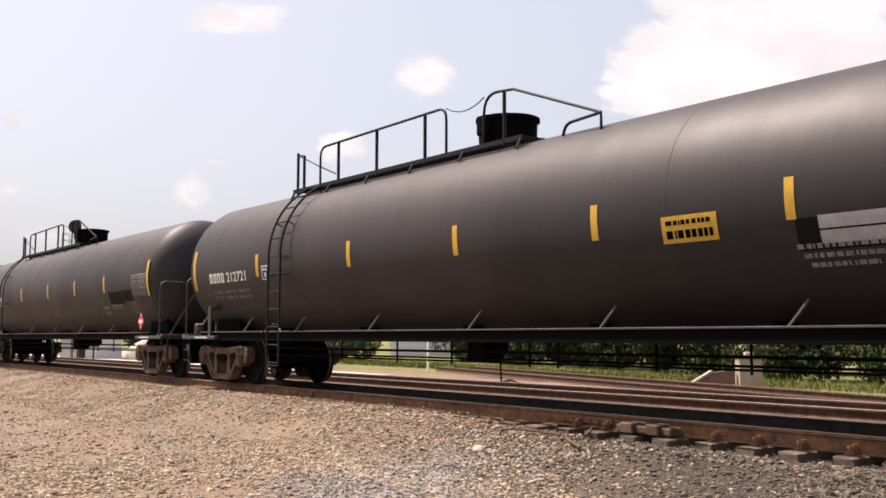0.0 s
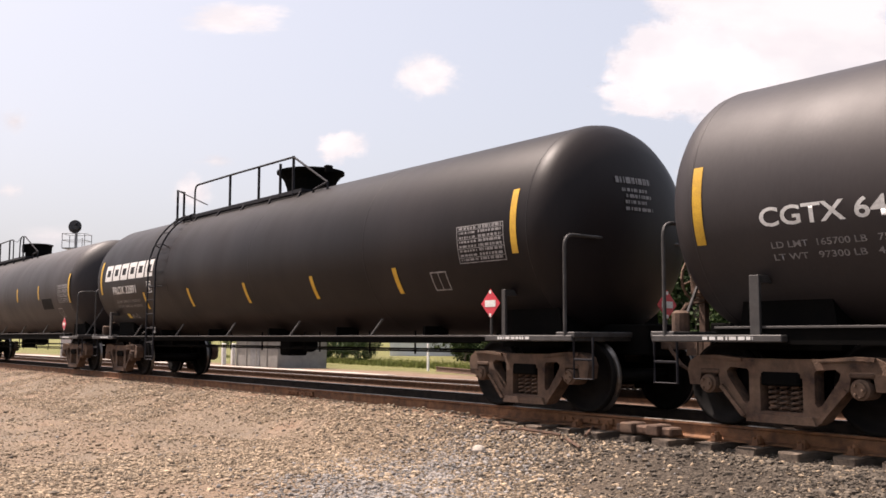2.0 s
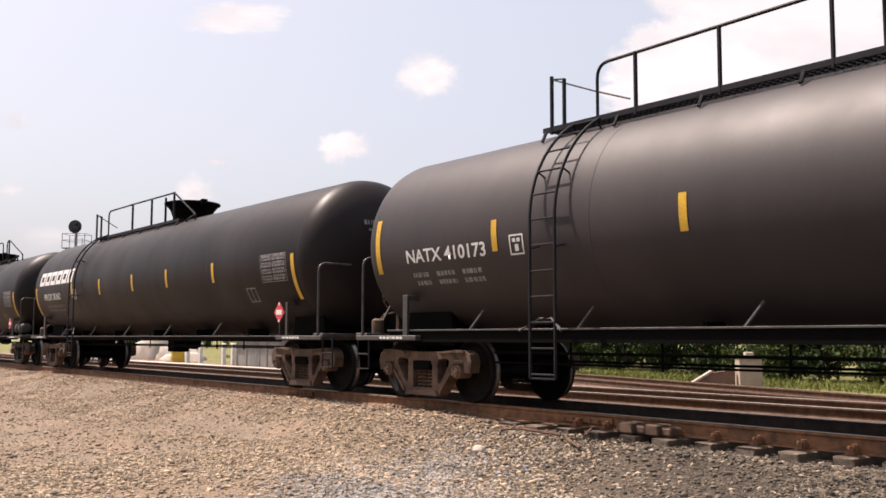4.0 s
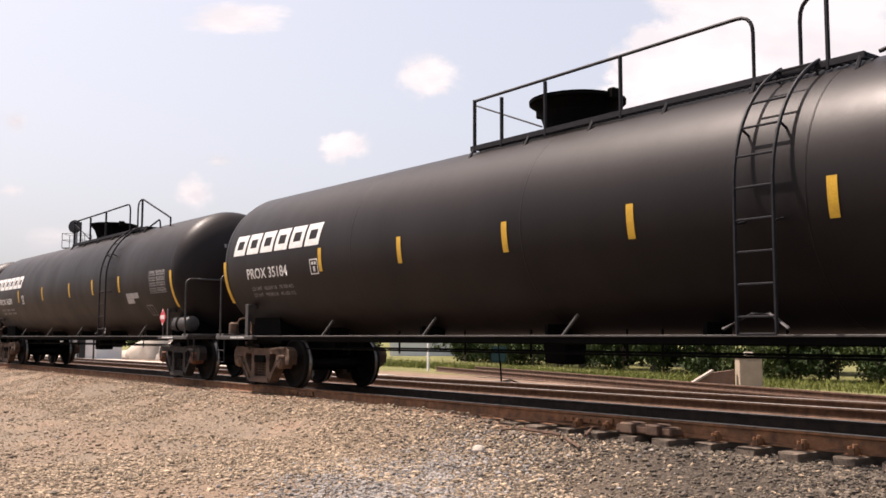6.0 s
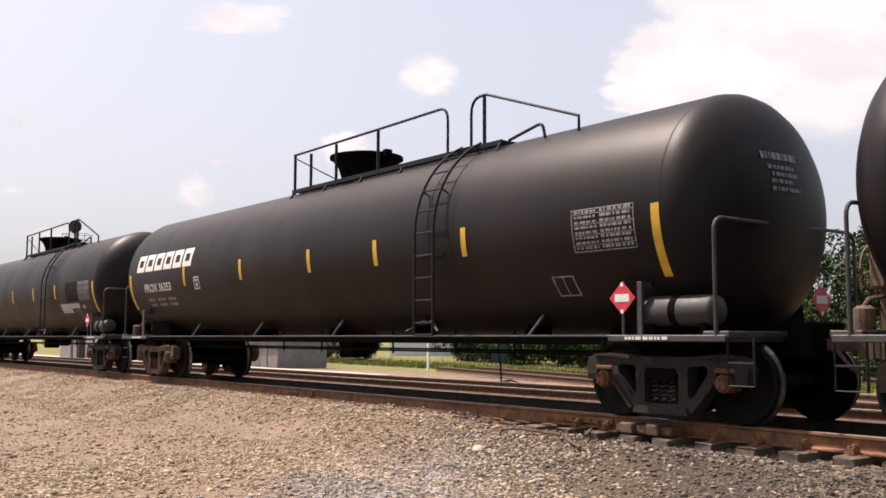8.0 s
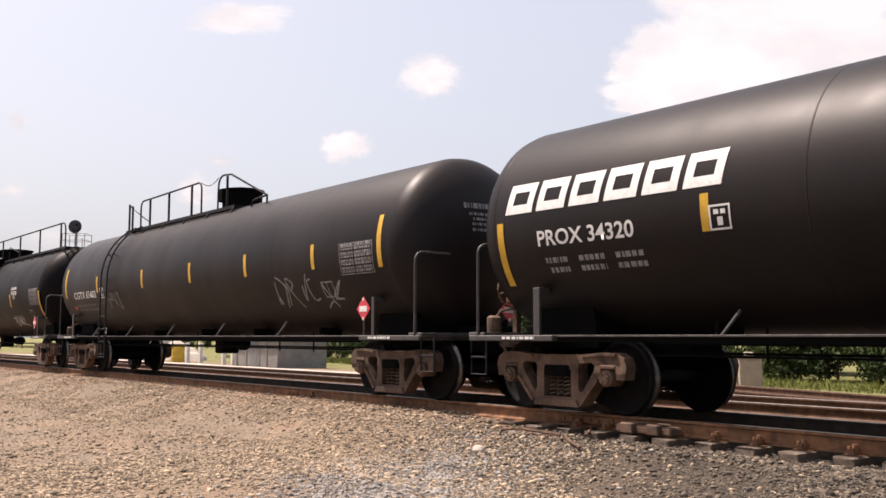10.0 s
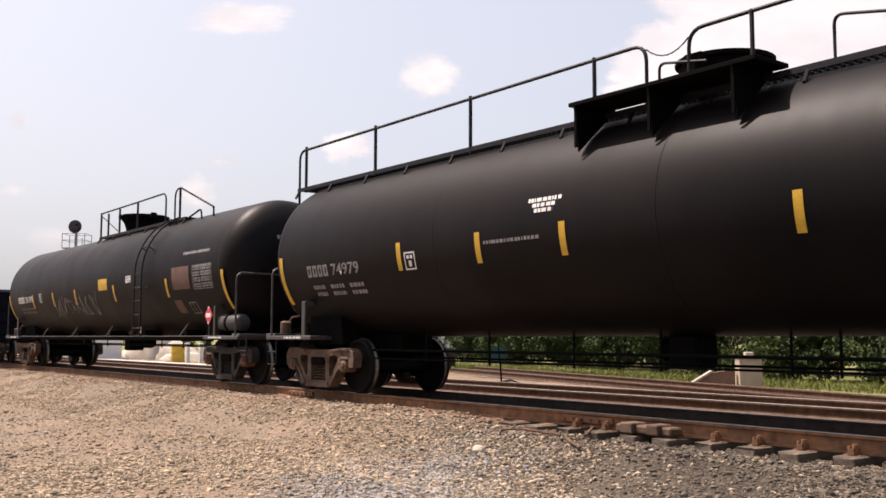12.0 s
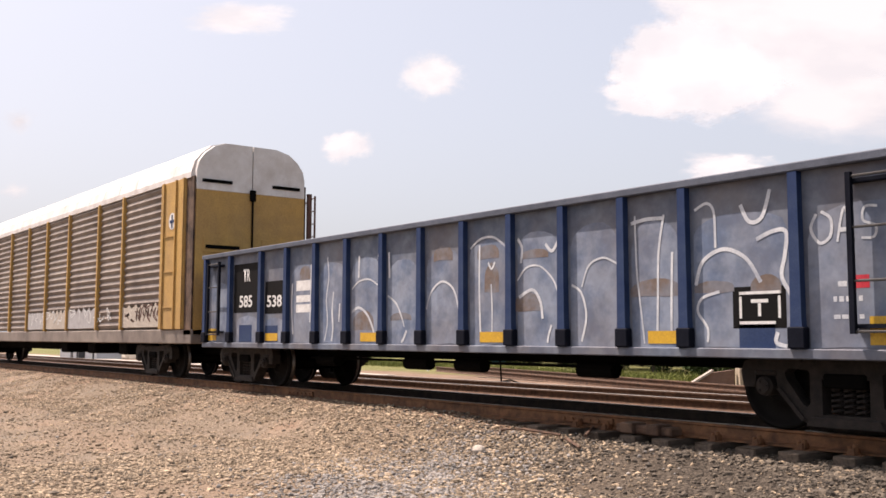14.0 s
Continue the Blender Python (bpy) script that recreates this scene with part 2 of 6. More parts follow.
    # trodden dirt in warm red and cool grey, over the gravel before the line
    worn = ramp(nt, [(0.36, (0.225, 0.130, 0.085)), (0.5, (0.235, 0.175, 0.125)), (0.64, (0.155, 0.135, 0.110))])
    nt.links.new(nz(0.45, 6, 0.65).outputs[0], worn.inputs[0])
    bare = ramp(nt, [(0.45, (0, 0, 0)), (0.60, (0.8, 0.8, 0.8))])
    nt.links.new(nz(0.8, 6, 0.7).outputs[0], bare.inputs[0])
    west = nt.nodes.new("ShaderNodeMapRange")
    west.inputs[1].default_value, west.inputs[2].default_value = -8.0, -14.0
    nt.links.new(pos.outputs[0], west.inputs[0])
    patch = nt.nodes.new("ShaderNodeMath")
    patch.operation = "MULTIPLY"
    nt.links.new(bare.outputs[0], patch.inputs[0])
    nt.links.new(west.outputs[0], patch.inputs[1])
    near = mix(patch.outputs[0], near, worn.outputs[0])
    c = mix(y1.outputs[0], near, dirt.outputs[0])
    c = mix(y2.outputs[0], c, grass.outputs[0])
    nt.links.new(c, b.inputs["Base Color"])
    b.inputs["Roughness"].default_value = 0.95
    b.inputs["Specular IOR Level"].default_value = 0.2
    bp = nt.nodes.new("ShaderNodeBump")
    bp.inputs["Strength"].default_value, bp.inputs["Distance"].default_value = 0.8, 0.03
    nt.links.new(v.outputs["Distance"], bp.inputs["Height"])
    bp.invert = True
    nt.links.new(bp.outputs[0], b.inputs["Normal"])
    return m


def cloud_material(seed, sharp, strength, bulk):
    """White vapour with ragged edges, for far clouds; glows as the sunlit sky does."""
    m = bpy.data.materials.new("cloud_vapour")
    m.use_nodes = True
    nt = m.node_tree
    nt.nodes.remove(nt.nodes["Principled BSDF"])
    out = nt.nodes["Material Output"]
    co = nt.nodes.new("ShaderNodeTexCoord")
    n = nt.nodes.new("ShaderNodeTexNoise")
    n.inputs["Scale"].default_value, n.inputs["Detail"].default_value, n.inputs["Roughness"].default_value = 2.2, 9, 0.62
    mp = nt.nodes.new("ShaderNodeMapping")
    mp.inputs["Location"].default_value = (seed * 3.7, seed * 1.9, seed)
    nt.links.new(co.outputs["Object"], mp.inputs[0])
    nt.links.new(mp.outputs[0], n.inputs[0])
    ln = nt.nodes.new("ShaderNodeVectorMath")
    ln.operation = "LENGTH"
    nt.links.new(co.outputs["Object"], ln.inputs[0])
    fall = nt.nodes.new("ShaderNodeMapRange")
    fall.inputs[1].default_value, fall.inputs[2].default_value = 1.0, 0.0
    fall.inputs[3].default_value, fall.inputs[4].default_value = -0.62, bulk
    nt.links.new(ln.outputs["Value"], fall.inputs[0])
    ad = nt.nodes.new("ShaderNodeMath")
    nt.links.new(n.outputs[0], ad.inputs[0])
    nt.links.new(fall.outputs[0], ad.inputs[1])
    al = nt.nodes.new("ShaderNodeMapRange")
    al.inputs[1].default_value, al.inputs[2].default_value = 0.42, 0.42 + sharp
    al.interpolation_type = "SMOOTHSTEP"
    nt.links.new(ad.outputs[0], al.inputs[0])
    em, tr, mx = nt.nodes.new("ShaderNodeEmission"), nt.nodes.new("ShaderNodeBsdfTransparent"), nt.nodes.new("ShaderNodeMixShader")
    n2 = nt.nodes.new("ShaderNodeTexNoise")
    n2.inputs["Scale"].default_value, n2.inputs["Detail"].default_value = 1.7, 7
    nt.links.new(mp.outputs[0], n2.inputs[0])
    shade = ramp(nt, [(0.40, (0.81, 0.845, 0.90)), (0.58, (0.925, 0.95, 0.985))])
    nt.links.new(n2.outputs[0], shade.inputs[0])
    nt.links.new(shade.outputs[0], em.inputs["Color"])
    em.inputs["Strength"].default_value = strength
    nt.links.new(al.outputs[0], mx.inputs[0])
    nt.links.new(tr.outputs[0], mx.inputs[1])
    nt.links.new(em.outputs[0], mx.inputs[2])
    nt.links.new(mx.outputs[0], out.inputs["Surface"])
    return m


# ---- mesh helpers ----
def to_mesh(name, bm, material, smooth=False):
    me = bpy.data.meshes.new(name)
    bm.to_mesh(me)
    bm.free()
    me.materials.append(material)
    if smooth:
        for p in me.polygons:
            p.use_smooth = True
    return me


def put(name, me, parent, m=None, label=""):
    """A mesh as ONE object under a thing or a part."""
    ob = new(name, me)
    ob.parent = parent
    if m is not None:
        ob.matrix_basis = m
    if label:
        ob["label"] = label
    return ob


def part(name, bm, material, parent, label="", smooth=False, m=None):
    return put(name, to_mesh(name, bm, material, smooth), parent, m, label)


def thing(name, label, category, group="", kind="", at=None):
    ob = new(name)
    ob.empty_display_size = 0.3
    if at is not None:
        ob.matrix_basis = at
    return tagged(ob, label, category, group, kind)


def box(bm, x0, x1, y0, y1, z0, z1, bevel=0.0, m=None):
    r = bmesh.ops.create_cube(bm, size=1, matrix=Matrix.Translation(((x0 + x1) / 2, (y0 + y1) / 2, (z0 + z1) / 2)) @ Matrix.Diagonal((x1 - x0, y1 - y0, z1 - z0, 1)))
    vs = r["verts"]
    if bevel:
        es = list({e for v in vs for e in v.link_edges})
        vs = [v for f in bmesh.ops.bevel(bm, geom=es, offset=bevel, segments=1, affect="EDGES")["faces"] for v in f.verts]
    if m is not None:
        bmesh.ops.transform(bm, matrix=m, verts=list(set(vs)) if not bevel else bm.verts[:])
    return bm


def rod(bm, a, b, r, seg=8):
    a, b = Vector(a), Vector(b)
    d = b - a
    m = Matrix.Translation((a + b) / 2) @ d.to_track_quat("Z", "Y").to_matrix().to_4x4()
    bmesh.ops.create_cone(bm, cap_ends=True, segments=seg, radius1=r, radius2=r, depth=d.length, matrix=m)
    return bm


def tube(bm, pts, r, seg=8):
    """A round bar along a line of points, with mitred bends."""
    pts = [Vector(p) for p in pts]
    rings = []
    for i, p in enumerate(pts):
        d = (pts[min(i + 1, len(pts) - 1)] - pts[max(i - 1, 0)]).normalized()
        q = d.to_track_quat("Z", "Y")
        rings.append([bm.verts.new(p + q @ Vector((r * math.cos(k * math.tau / seg), r * math.sin(k * math.tau / seg), 0))) for k in range(seg)])
    for s, t in zip(rings, rings[1:]):
        # match the nearest corner so that the skin does not twist
        o = min(range(seg), key=lambda k: (t[k].co - s[0].co).length)
        for k in range(seg):
            bm.faces.new((s[k], s[(k + 1) % seg], t[(k + 1 + o) % seg], t[(k + o) % seg]))
    bm.faces.new(rings[0][::-1])
    bm.faces.new(rings[-1])
    bmesh.ops.recalc_face_normals(bm, faces=bm.faces)
    return bm


def bend(p, corner, q, r, n=5):
    """Points of a rounded corner between two bars."""
    p, c, q = Vector(p), Vector(corner), Vector(q)
    a, b = c + (p - c).normalized() * r, c + (q - c).normalized() * r
    return [(1 - s) ** 2 * a + 2 * s * (1 - s) * c + s * s * b for s in [i / n for i in range(n + 1)]]


def lathe(bm, profile, axis="Y", seg=32, m=None):
    """Turned body: profile rows of (along the axis, radius)."""
    rings = []
    for h, r in profile:
        ring = []
        for k in range(seg):
            c, s = math.cos(k * math.tau / seg), math.sin(k * math.tau / seg)
            co = {"Y": (r * c, h, r * s), "Z": (r * c, r * s, h), "X": (h, r * c, r * s)}[axis]
            ring.append(bm.verts.new(m @ Vector(co) if m is not None else co))
        rings.append(ring)
    for s, t in zip(rings, rings[1:]):
        for k in range(seg):
            bm.faces.new((s[k], s[(k + 1) % seg], t[(k + 1) % seg], t[k]))
    bm.faces.new(rings[0])
    bm.faces.new(rings[-1])
    bmesh.ops.recalc_face_normals(bm, faces=bm.faces)
    return bm


def prism(bm, outline, y0, y1):
    """An outline in x, z drawn out along y."""
    a = [bm.verts.new((x, y0, z)) for x, z in outline]
    b = [bm.verts.new((x, y1, z)) for x, z in outline]
    n = len(a)
    bm.faces.new(a)
    bm.faces.new(b[::-1])
    for i in range(n):
        bm.faces.new((a[i], b[i], b[(i + 1) % n], a[(i + 1) % n]))
    bmesh.ops.recalc_face_normals(bm, faces=bm.faces)
    return bm


def text_bm(s, size, heavy=0.012):
    """Flat lettering in x, z from the built-in font, lower left corner at the origin."""
    cu = bpy.data.curves.new("t", "FONT")
    cu.body, cu.size, cu.offset, cu.resolution_u = s, size, heavy * size, 3
    ob = new("t", cu)
    bpy.context.view_layer.update()
    me = bpy.data.meshes.new_from_object(ob.evaluated_get(bpy.context.evaluated_depsgraph_get()))
    bpy.data.objects.remove(ob)
    bm = bmesh.new()
    bm.from_mesh(me)
    bpy.data.meshes.remove(me)
    for v in bm.verts:
        v.co = (v.co.x, 0, v.co.y)
    return bm


def fit_width(bm, width, height=None):
    """Squeeze flat lettering to a width and a height, from the origin."""
    xs, zs = [v.co.x for v in bm.verts], [v.co.z for v in bm.verts]
    kx = width / (max(xs) - min(xs))
    kz = height / (max(zs) - min(zs)) if height else 1
    for v in bm.verts:
        v.co.x, v.co.z = (v.co.x - min(xs)) * kx, (v.co.z - min(zs)) * kz
    return bm


def sheet(bm, x0, x1, z0, z1, n=4):
    """A flat rectangle in x, z in strips."""
    rows = [[bm.verts.new((x, 0, z0 + (z1 - z0) * i / n)) for x in (x0, x1)] for i in range(n + 1)]
    for a, b in zip(rows, rows[1:]):
        bm.faces.new((a[0], a[1], b[1], b[0]))
    return bm


def frame_sheet(bm, x0, x1, z0, z1, t):
    for a in ((x0, x1, z0, z0 + t), (x0, x1, z1 - t, z1), (x0, x0 + t, z0 + t, z1 - t), (x1 - t, x1, z0 + t, z1 - t)):
        sheet(bm, *a, 3)
    return bm


def ribbon(bm, pts, w):
    """A flat brush stroke in x, z through points."""
    pts = [Vector((x, 0, z)) for x, z in pts]
    prev = None
    for i, p in enumerate(pts):
        d = (pts[min(i + 1, len(pts) - 1)] - pts[max(i - 1, 0)]).normalized()
        s = Vector((-d.z, 0, d.x)) * w / 2
        cur = bm.verts.new(p + s), bm.verts.new(p - s)
        if prev:
            bm.faces.new((prev[0], prev[1], cur[1], cur[0]))
        prev = cur
    return bm


def wrap(bm, x0, deg, radius, zc, lift=0.005, cut=0.07):
    """Lay flat artwork on the near side of a tank, its origin at x0 and at the angle deg above the side."""
    zs = [v.co.z for v in bm.verts]
    z = min(zs) + cut
    while z < max(zs):
        bmesh.ops.bisect_plane(bm, geom=bm.verts[:] + bm.edges[:] + bm.faces[:], plane_co=(0, 0, z), plane_no=(0, 0, 1))
        z += cut
    r = radius + lift
    for v in bm.verts:
        a = radians(deg) + v.co.z / radius
        v.co = (x0 + v.co.x, -r * math.cos(a), zc + r * math.sin(a))
    bmesh.ops.recalc_face_normals(bm, faces=bm.faces)
    for f in bm.faces:
        if f.normal.y > 0:
            f.normal_flip()
    return bm


# ---- ground and tracks ----
def ground_z(x, y):
    """Height of the ground: ballast shoulders at the main track, flat apron before it, level yard behind."""
    d = y - TRACK_Y
    n = 0.03 * noise.noise((x * 0.6, y * 0.6, 0)) + 0.012 * noise.noise((x * 2.3, y * 2.3, 3))
    full = min(max((-x - 8.5) / 3.0, 0), 1)          # the crib is filled to the rail foot further off
    top = -0.275 + 0.12 * full
    if abs(d) < 1.2:
        return top + n * 0.4
    if d < 0:
        s = min((-d - 1.2) / 2.2, 1)
        s = s * s * (3 - 2 * s)
        return top + (-0.52 - top) * s - 0.03 * min(max((y * -1 + 7) / 7, 0), 1) + n
    s = min((d - 1.2) / 1.2, 1)
    base = top + (-0.22 - top) * s
    return base + n * 0.6 - 0.12 * min(max((y - 17) / 5, 0), 1)


def build_ground():
    xs = sorted({*[-16 + 0.3 * i for i in range(64)], *[-60 + 1.1 * i for i in range(41)], -2500, -900, -400, -200, -120, -85, 8, 20, 60, 200, 900, 2500})
    ys = sorted({*[1 + 0.25 * i for i in range(60)], *[16 + 0.8 * i for i in range(20)], -2500, -400, -60, -15, -5, -2, 34, 45, 70, 120, 250, 600, 2500})
    bm = bmesh.new()
    g = [[bm.verts.new((x, y, ground_z(x, y) if -90 < x < 20 and 0 < y < 40 else (-0.55 if y < 8 else -0.34))) for x in xs] for y in ys]
    for r, s in zip(g, g[1:]):
        for i in range(len(xs) - 1):
            bm.faces.new((r[i], r[i + 1], s[i + 1], s[i]))
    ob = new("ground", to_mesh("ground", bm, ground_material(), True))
    tagged(ob, "dry gravel and reddish dirt beside the railway with grass beyond", "ground", kind="structure")


def scatter_stones():
    """Loose ballast before the line: jittered low stones joined in one mesh for each kind of rock."""
    ico = bmesh.new()
    bmesh.ops.create_icosphere(ico, subdivisions=1, radius=1)
    base = np.array([v.co[:] for v in ico.verts])
    faces = np.array([[v.index for v in f.verts] for f in ico.faces])
    ico.free()
    rng = np.random.default_rng(4)
    for name, material, label, count, grey in (("ballast", M_STONE, "tan and brown crushed stone ballast on the ground", 52000, 0),
                                               ("ballast", M_GREYSTONE, "loose grey crushed stone ballast on the ground", 24000, 1),
                                               ("ballast", M_PALESTONE, "drift of pale blue-grey crushed stone on the ground", 6500, 2)):
        vs, fs, k = [], [], 0
        while k < count:
            x, y = rng.uniform(-46, -2.5), rng.uniform(2.0, 9.0)
            dist = math.hypot(x, y)
            a = math.degrees(math.atan2(-x, y))
            if not 26 < a < 77 or rng.random() > min(1, (9.5 / dist) ** 1.7):
                continue
            w = (x + 1.1 * y + 3.6) / 5 + 0.35 * noise.noise((x * 0.28 + 7, y * 0.28, 1.5)) + 0.2 * noise.noise((x * 0.9, y * 0.9, 5))
            drift = math.exp(-((x + 8.6 + 0.5 * (y - 6.2)) / 1.15) ** 2 - ((y - 6.0) / 1.7) ** 2) * (0.75 + 0.8 * noise.noise((x * 1.1, y * 1.1, 12)))
            if grey == 2:
                if rng.random() > drift + 0.004:
                    continue
            elif rng.random() < drift * 0.75 or (rng.random() < min(max(w, 0.06), 0.93)) != bool(grey):
                continue
            if y > 8.45 and x < -9 and rng.random() < 0.7:
                continue
            if grey < 2 and (noise.noise((x * 0.4, y * 0.4, 9)) < -0.14 or x < -12 and y < 5.6 + 0.9 * noise.noise((x * 0.3, 2, 7))) and rng.random() < 0.8 and y < 8.2:
                continue                               # trodden bare patches
            size = rng.gamma(5, 0.0031) * (1.0 if y > 7 else 0.9)
            size = min(max(size, 0.010), 0.055)
            p = base * rng.uniform(0.72, 1.25, (12, 1)) * size * rng.uniform(0.7, 1.25, 3)
            t = rng.uniform(0, math.tau)
            c, s = math.cos(t), math.sin(t)
            p = p @ np.array([[c, s, 0], [-s, c, 0], [0, 0, 0.75]])
            vs.append(p + (x, y, ground_z(x, y) + size * 0.25))
            fs.append(faces + 12 * k)
            k += 1
        me = bpy.data.meshes.new(name)
        me.from_pydata(np.concatenate(vs).tolist(), [], np.concatenate(fs).tolist())
        me.materials.append(material)
        tagged(new(name, me), label, "gravel", kind="stuff")


RAIL = [(-0.07, -0.18), (0.07, -0.18), (0.07, -0.165), (0.012, -0.145), (0.012, -0.04), (0.036, -0.03), (0.036, -0.004), (0.030, 0.0),
        (-0.030, 0.0), (-0.036, -0.004), (-0.036, -0.03), (-0.012, -0.04), (-0.012, -0.145), (-0.07, -0.165)]


def rail_mesh(x0, x1, worn=True, steel=None):
    bm = bmesh.new()
    a = [bm.verts.new((x0, y, z)) for y, z in RAIL]
    b = [bm.verts.new((x1, y, z)) for y, z in RAIL]
    n = len(a)
    for i in range(n):
        f = bm.faces.new((a[i], a[(i + 1) % n], b[(i + 1) % n], b[i]))
        f.material_index = 1 if worn and i in (6, 7, 8) else 0
    bm.faces.new(a)
    bm.faces.new(b)
    bmesh.ops.recalc_face_normals(bm, faces=bm.faces)
    me = to_mesh("rail", bm, steel or M_RUST)
    me.materials.append(M_RAILHEAD)
    return me


def tie_mesh(seed):
    rng = random.Random(seed)
    bm = bmesh.new()
    box(bm, -0.115, 0.115, -1.15, 1.15, -0.36, -0.185, 0.012)
    for v in bm.verts:
        v.co += Vector((rng.uniform(-0.008, 0.008), rng.uniform(-0.02, 0.02), rng.uniform(-0.006, 0.004)))
    return to_mesh("tie", bm, M_TIE)


TIES = [tie_mesh(i) for i in range(5)]


def build_track(label, m, x0, x1, tie0, tie1, worn, fittings=False, drop=0.0):
    track = thing("railway_track", label, "railway track", kind="structure", at=m)
    steel = M_MAINRAIL if fittings else M_RUST
    me = rail_mesh(x0, x1, worn, steel)
    put("rail", me, track, pose(0, -0.7525, 0))
    # on the main track the far rail's colour holds the shade under the train
    put("rail", rail_mesh(x0, x1, worn, M_FARRAIL) if fittings else me, track, pose(0, 0.7525, 0), "far rail coloured dark for the train's shade" if fittings else "")
    rng = random.Random(int(x0 * 7 + x1))
    x = tie0
    ties = []
    while x < tie1:
        put("tie", TIES[rng.randrange(5)], track, pose(x, rng.uniform(-0.09, 0.06), drop, 0, 0, rng.uniform(-1.3, 1.3)))
        ties.append(x)
        x += 0.53 + rng.uniform(-0.03, 0.03)
    bm = bmesh.new()
    box(bm, -0.095, 0.095, -0.17, 0.17, -0.190, -0.176, 0.003)
    plate = to_mesh("tie_plate", bm, steel)
    bm = bmesh.new()
    prism(bm, [(-0.035, -0.175), (0.035, -0.175), (0.03, -0.11), (-0.03, -0.12)], -0.19, -0.07)
    rod(bm, (0.02, -0.14, -0.17), (0.02, -0.14, -0.075), 0.028, 7)
    rod(bm, (-0.05, -0.12, -0.17), (-0.05, -0.12, -0.10), 0.02, 6)
    brace = to_mesh("rail_brace", bm, steel)
    bm = bmesh.new()
    box(bm, -0.45, 0.45, -0.050, -0.013, -0.135, -0.05, 0.008)
    for k in range(6):
        rod(bm, (-0.38 + 0.152 * k, -0.075, -0.092), (-0.38 + 0.152 * k, -0.04, -0.092), 0.020, 6)
    joint = to_mesh("joint_bar", bm, steel)
    if fittings:
        for x in ties:
            if -16 < x < -2:
                for y in (-0.7525, 0.7525):
                    put("tie_plate", plate, track, pose(x, y, 0))
            if -9.3 < x < -3:
                put("rail_brace", brace, track, pose(x, -0.7525, 0))
        for x in (-8.9, -16.3, -4.3):
            put("joint_bar", joint, track, pose(x, -0.7525, 0))
        bm = bmesh.new()
        box(bm, -0.42, 0.42, -0.30, -0.09, -0.17, -0.07, 0.02)
        box(bm, -0.30, -0.1, -0.36, -0.10, -0.17, -0.045, 0.015)
        box(bm, 0.1, 0.28, -0.36, -0.10, -0.17, -0.045, 0.015)
        part("switch_brace", bm, M_TRUCK, track, "rusty bolted switch brace", m=pose(-7.75, -0.7525, 0))
        bm = bmesh.new()
        rod(bm, (0, -1.9, -0.20), (0, -0.2, -0.16), 0.022)
        part("switch_rod", bm, M_RUST, track, m=pose(-9.4, 0, 0, 0, 0, 38))
    return track


build_ground()
build_track("main railway track with rusty rails on worn wooden ties", pose(0, TRACK_Y, 0), -260, 90, -62, 4, True, True)
build_track("rusty yard track behind the main line", pose(0, 13.7, -0.03), -150, 60, -48, 2, True)
build_track("rusty siding that turns off from the yard track", pose(-12.1, 17.2, -0.08, 0, 0, -17), -17, 12, -12, 10, False)


# ---- freight car trucks, shared by all cars ----
AXLE = 0.87
WHEEL_R = 0.457


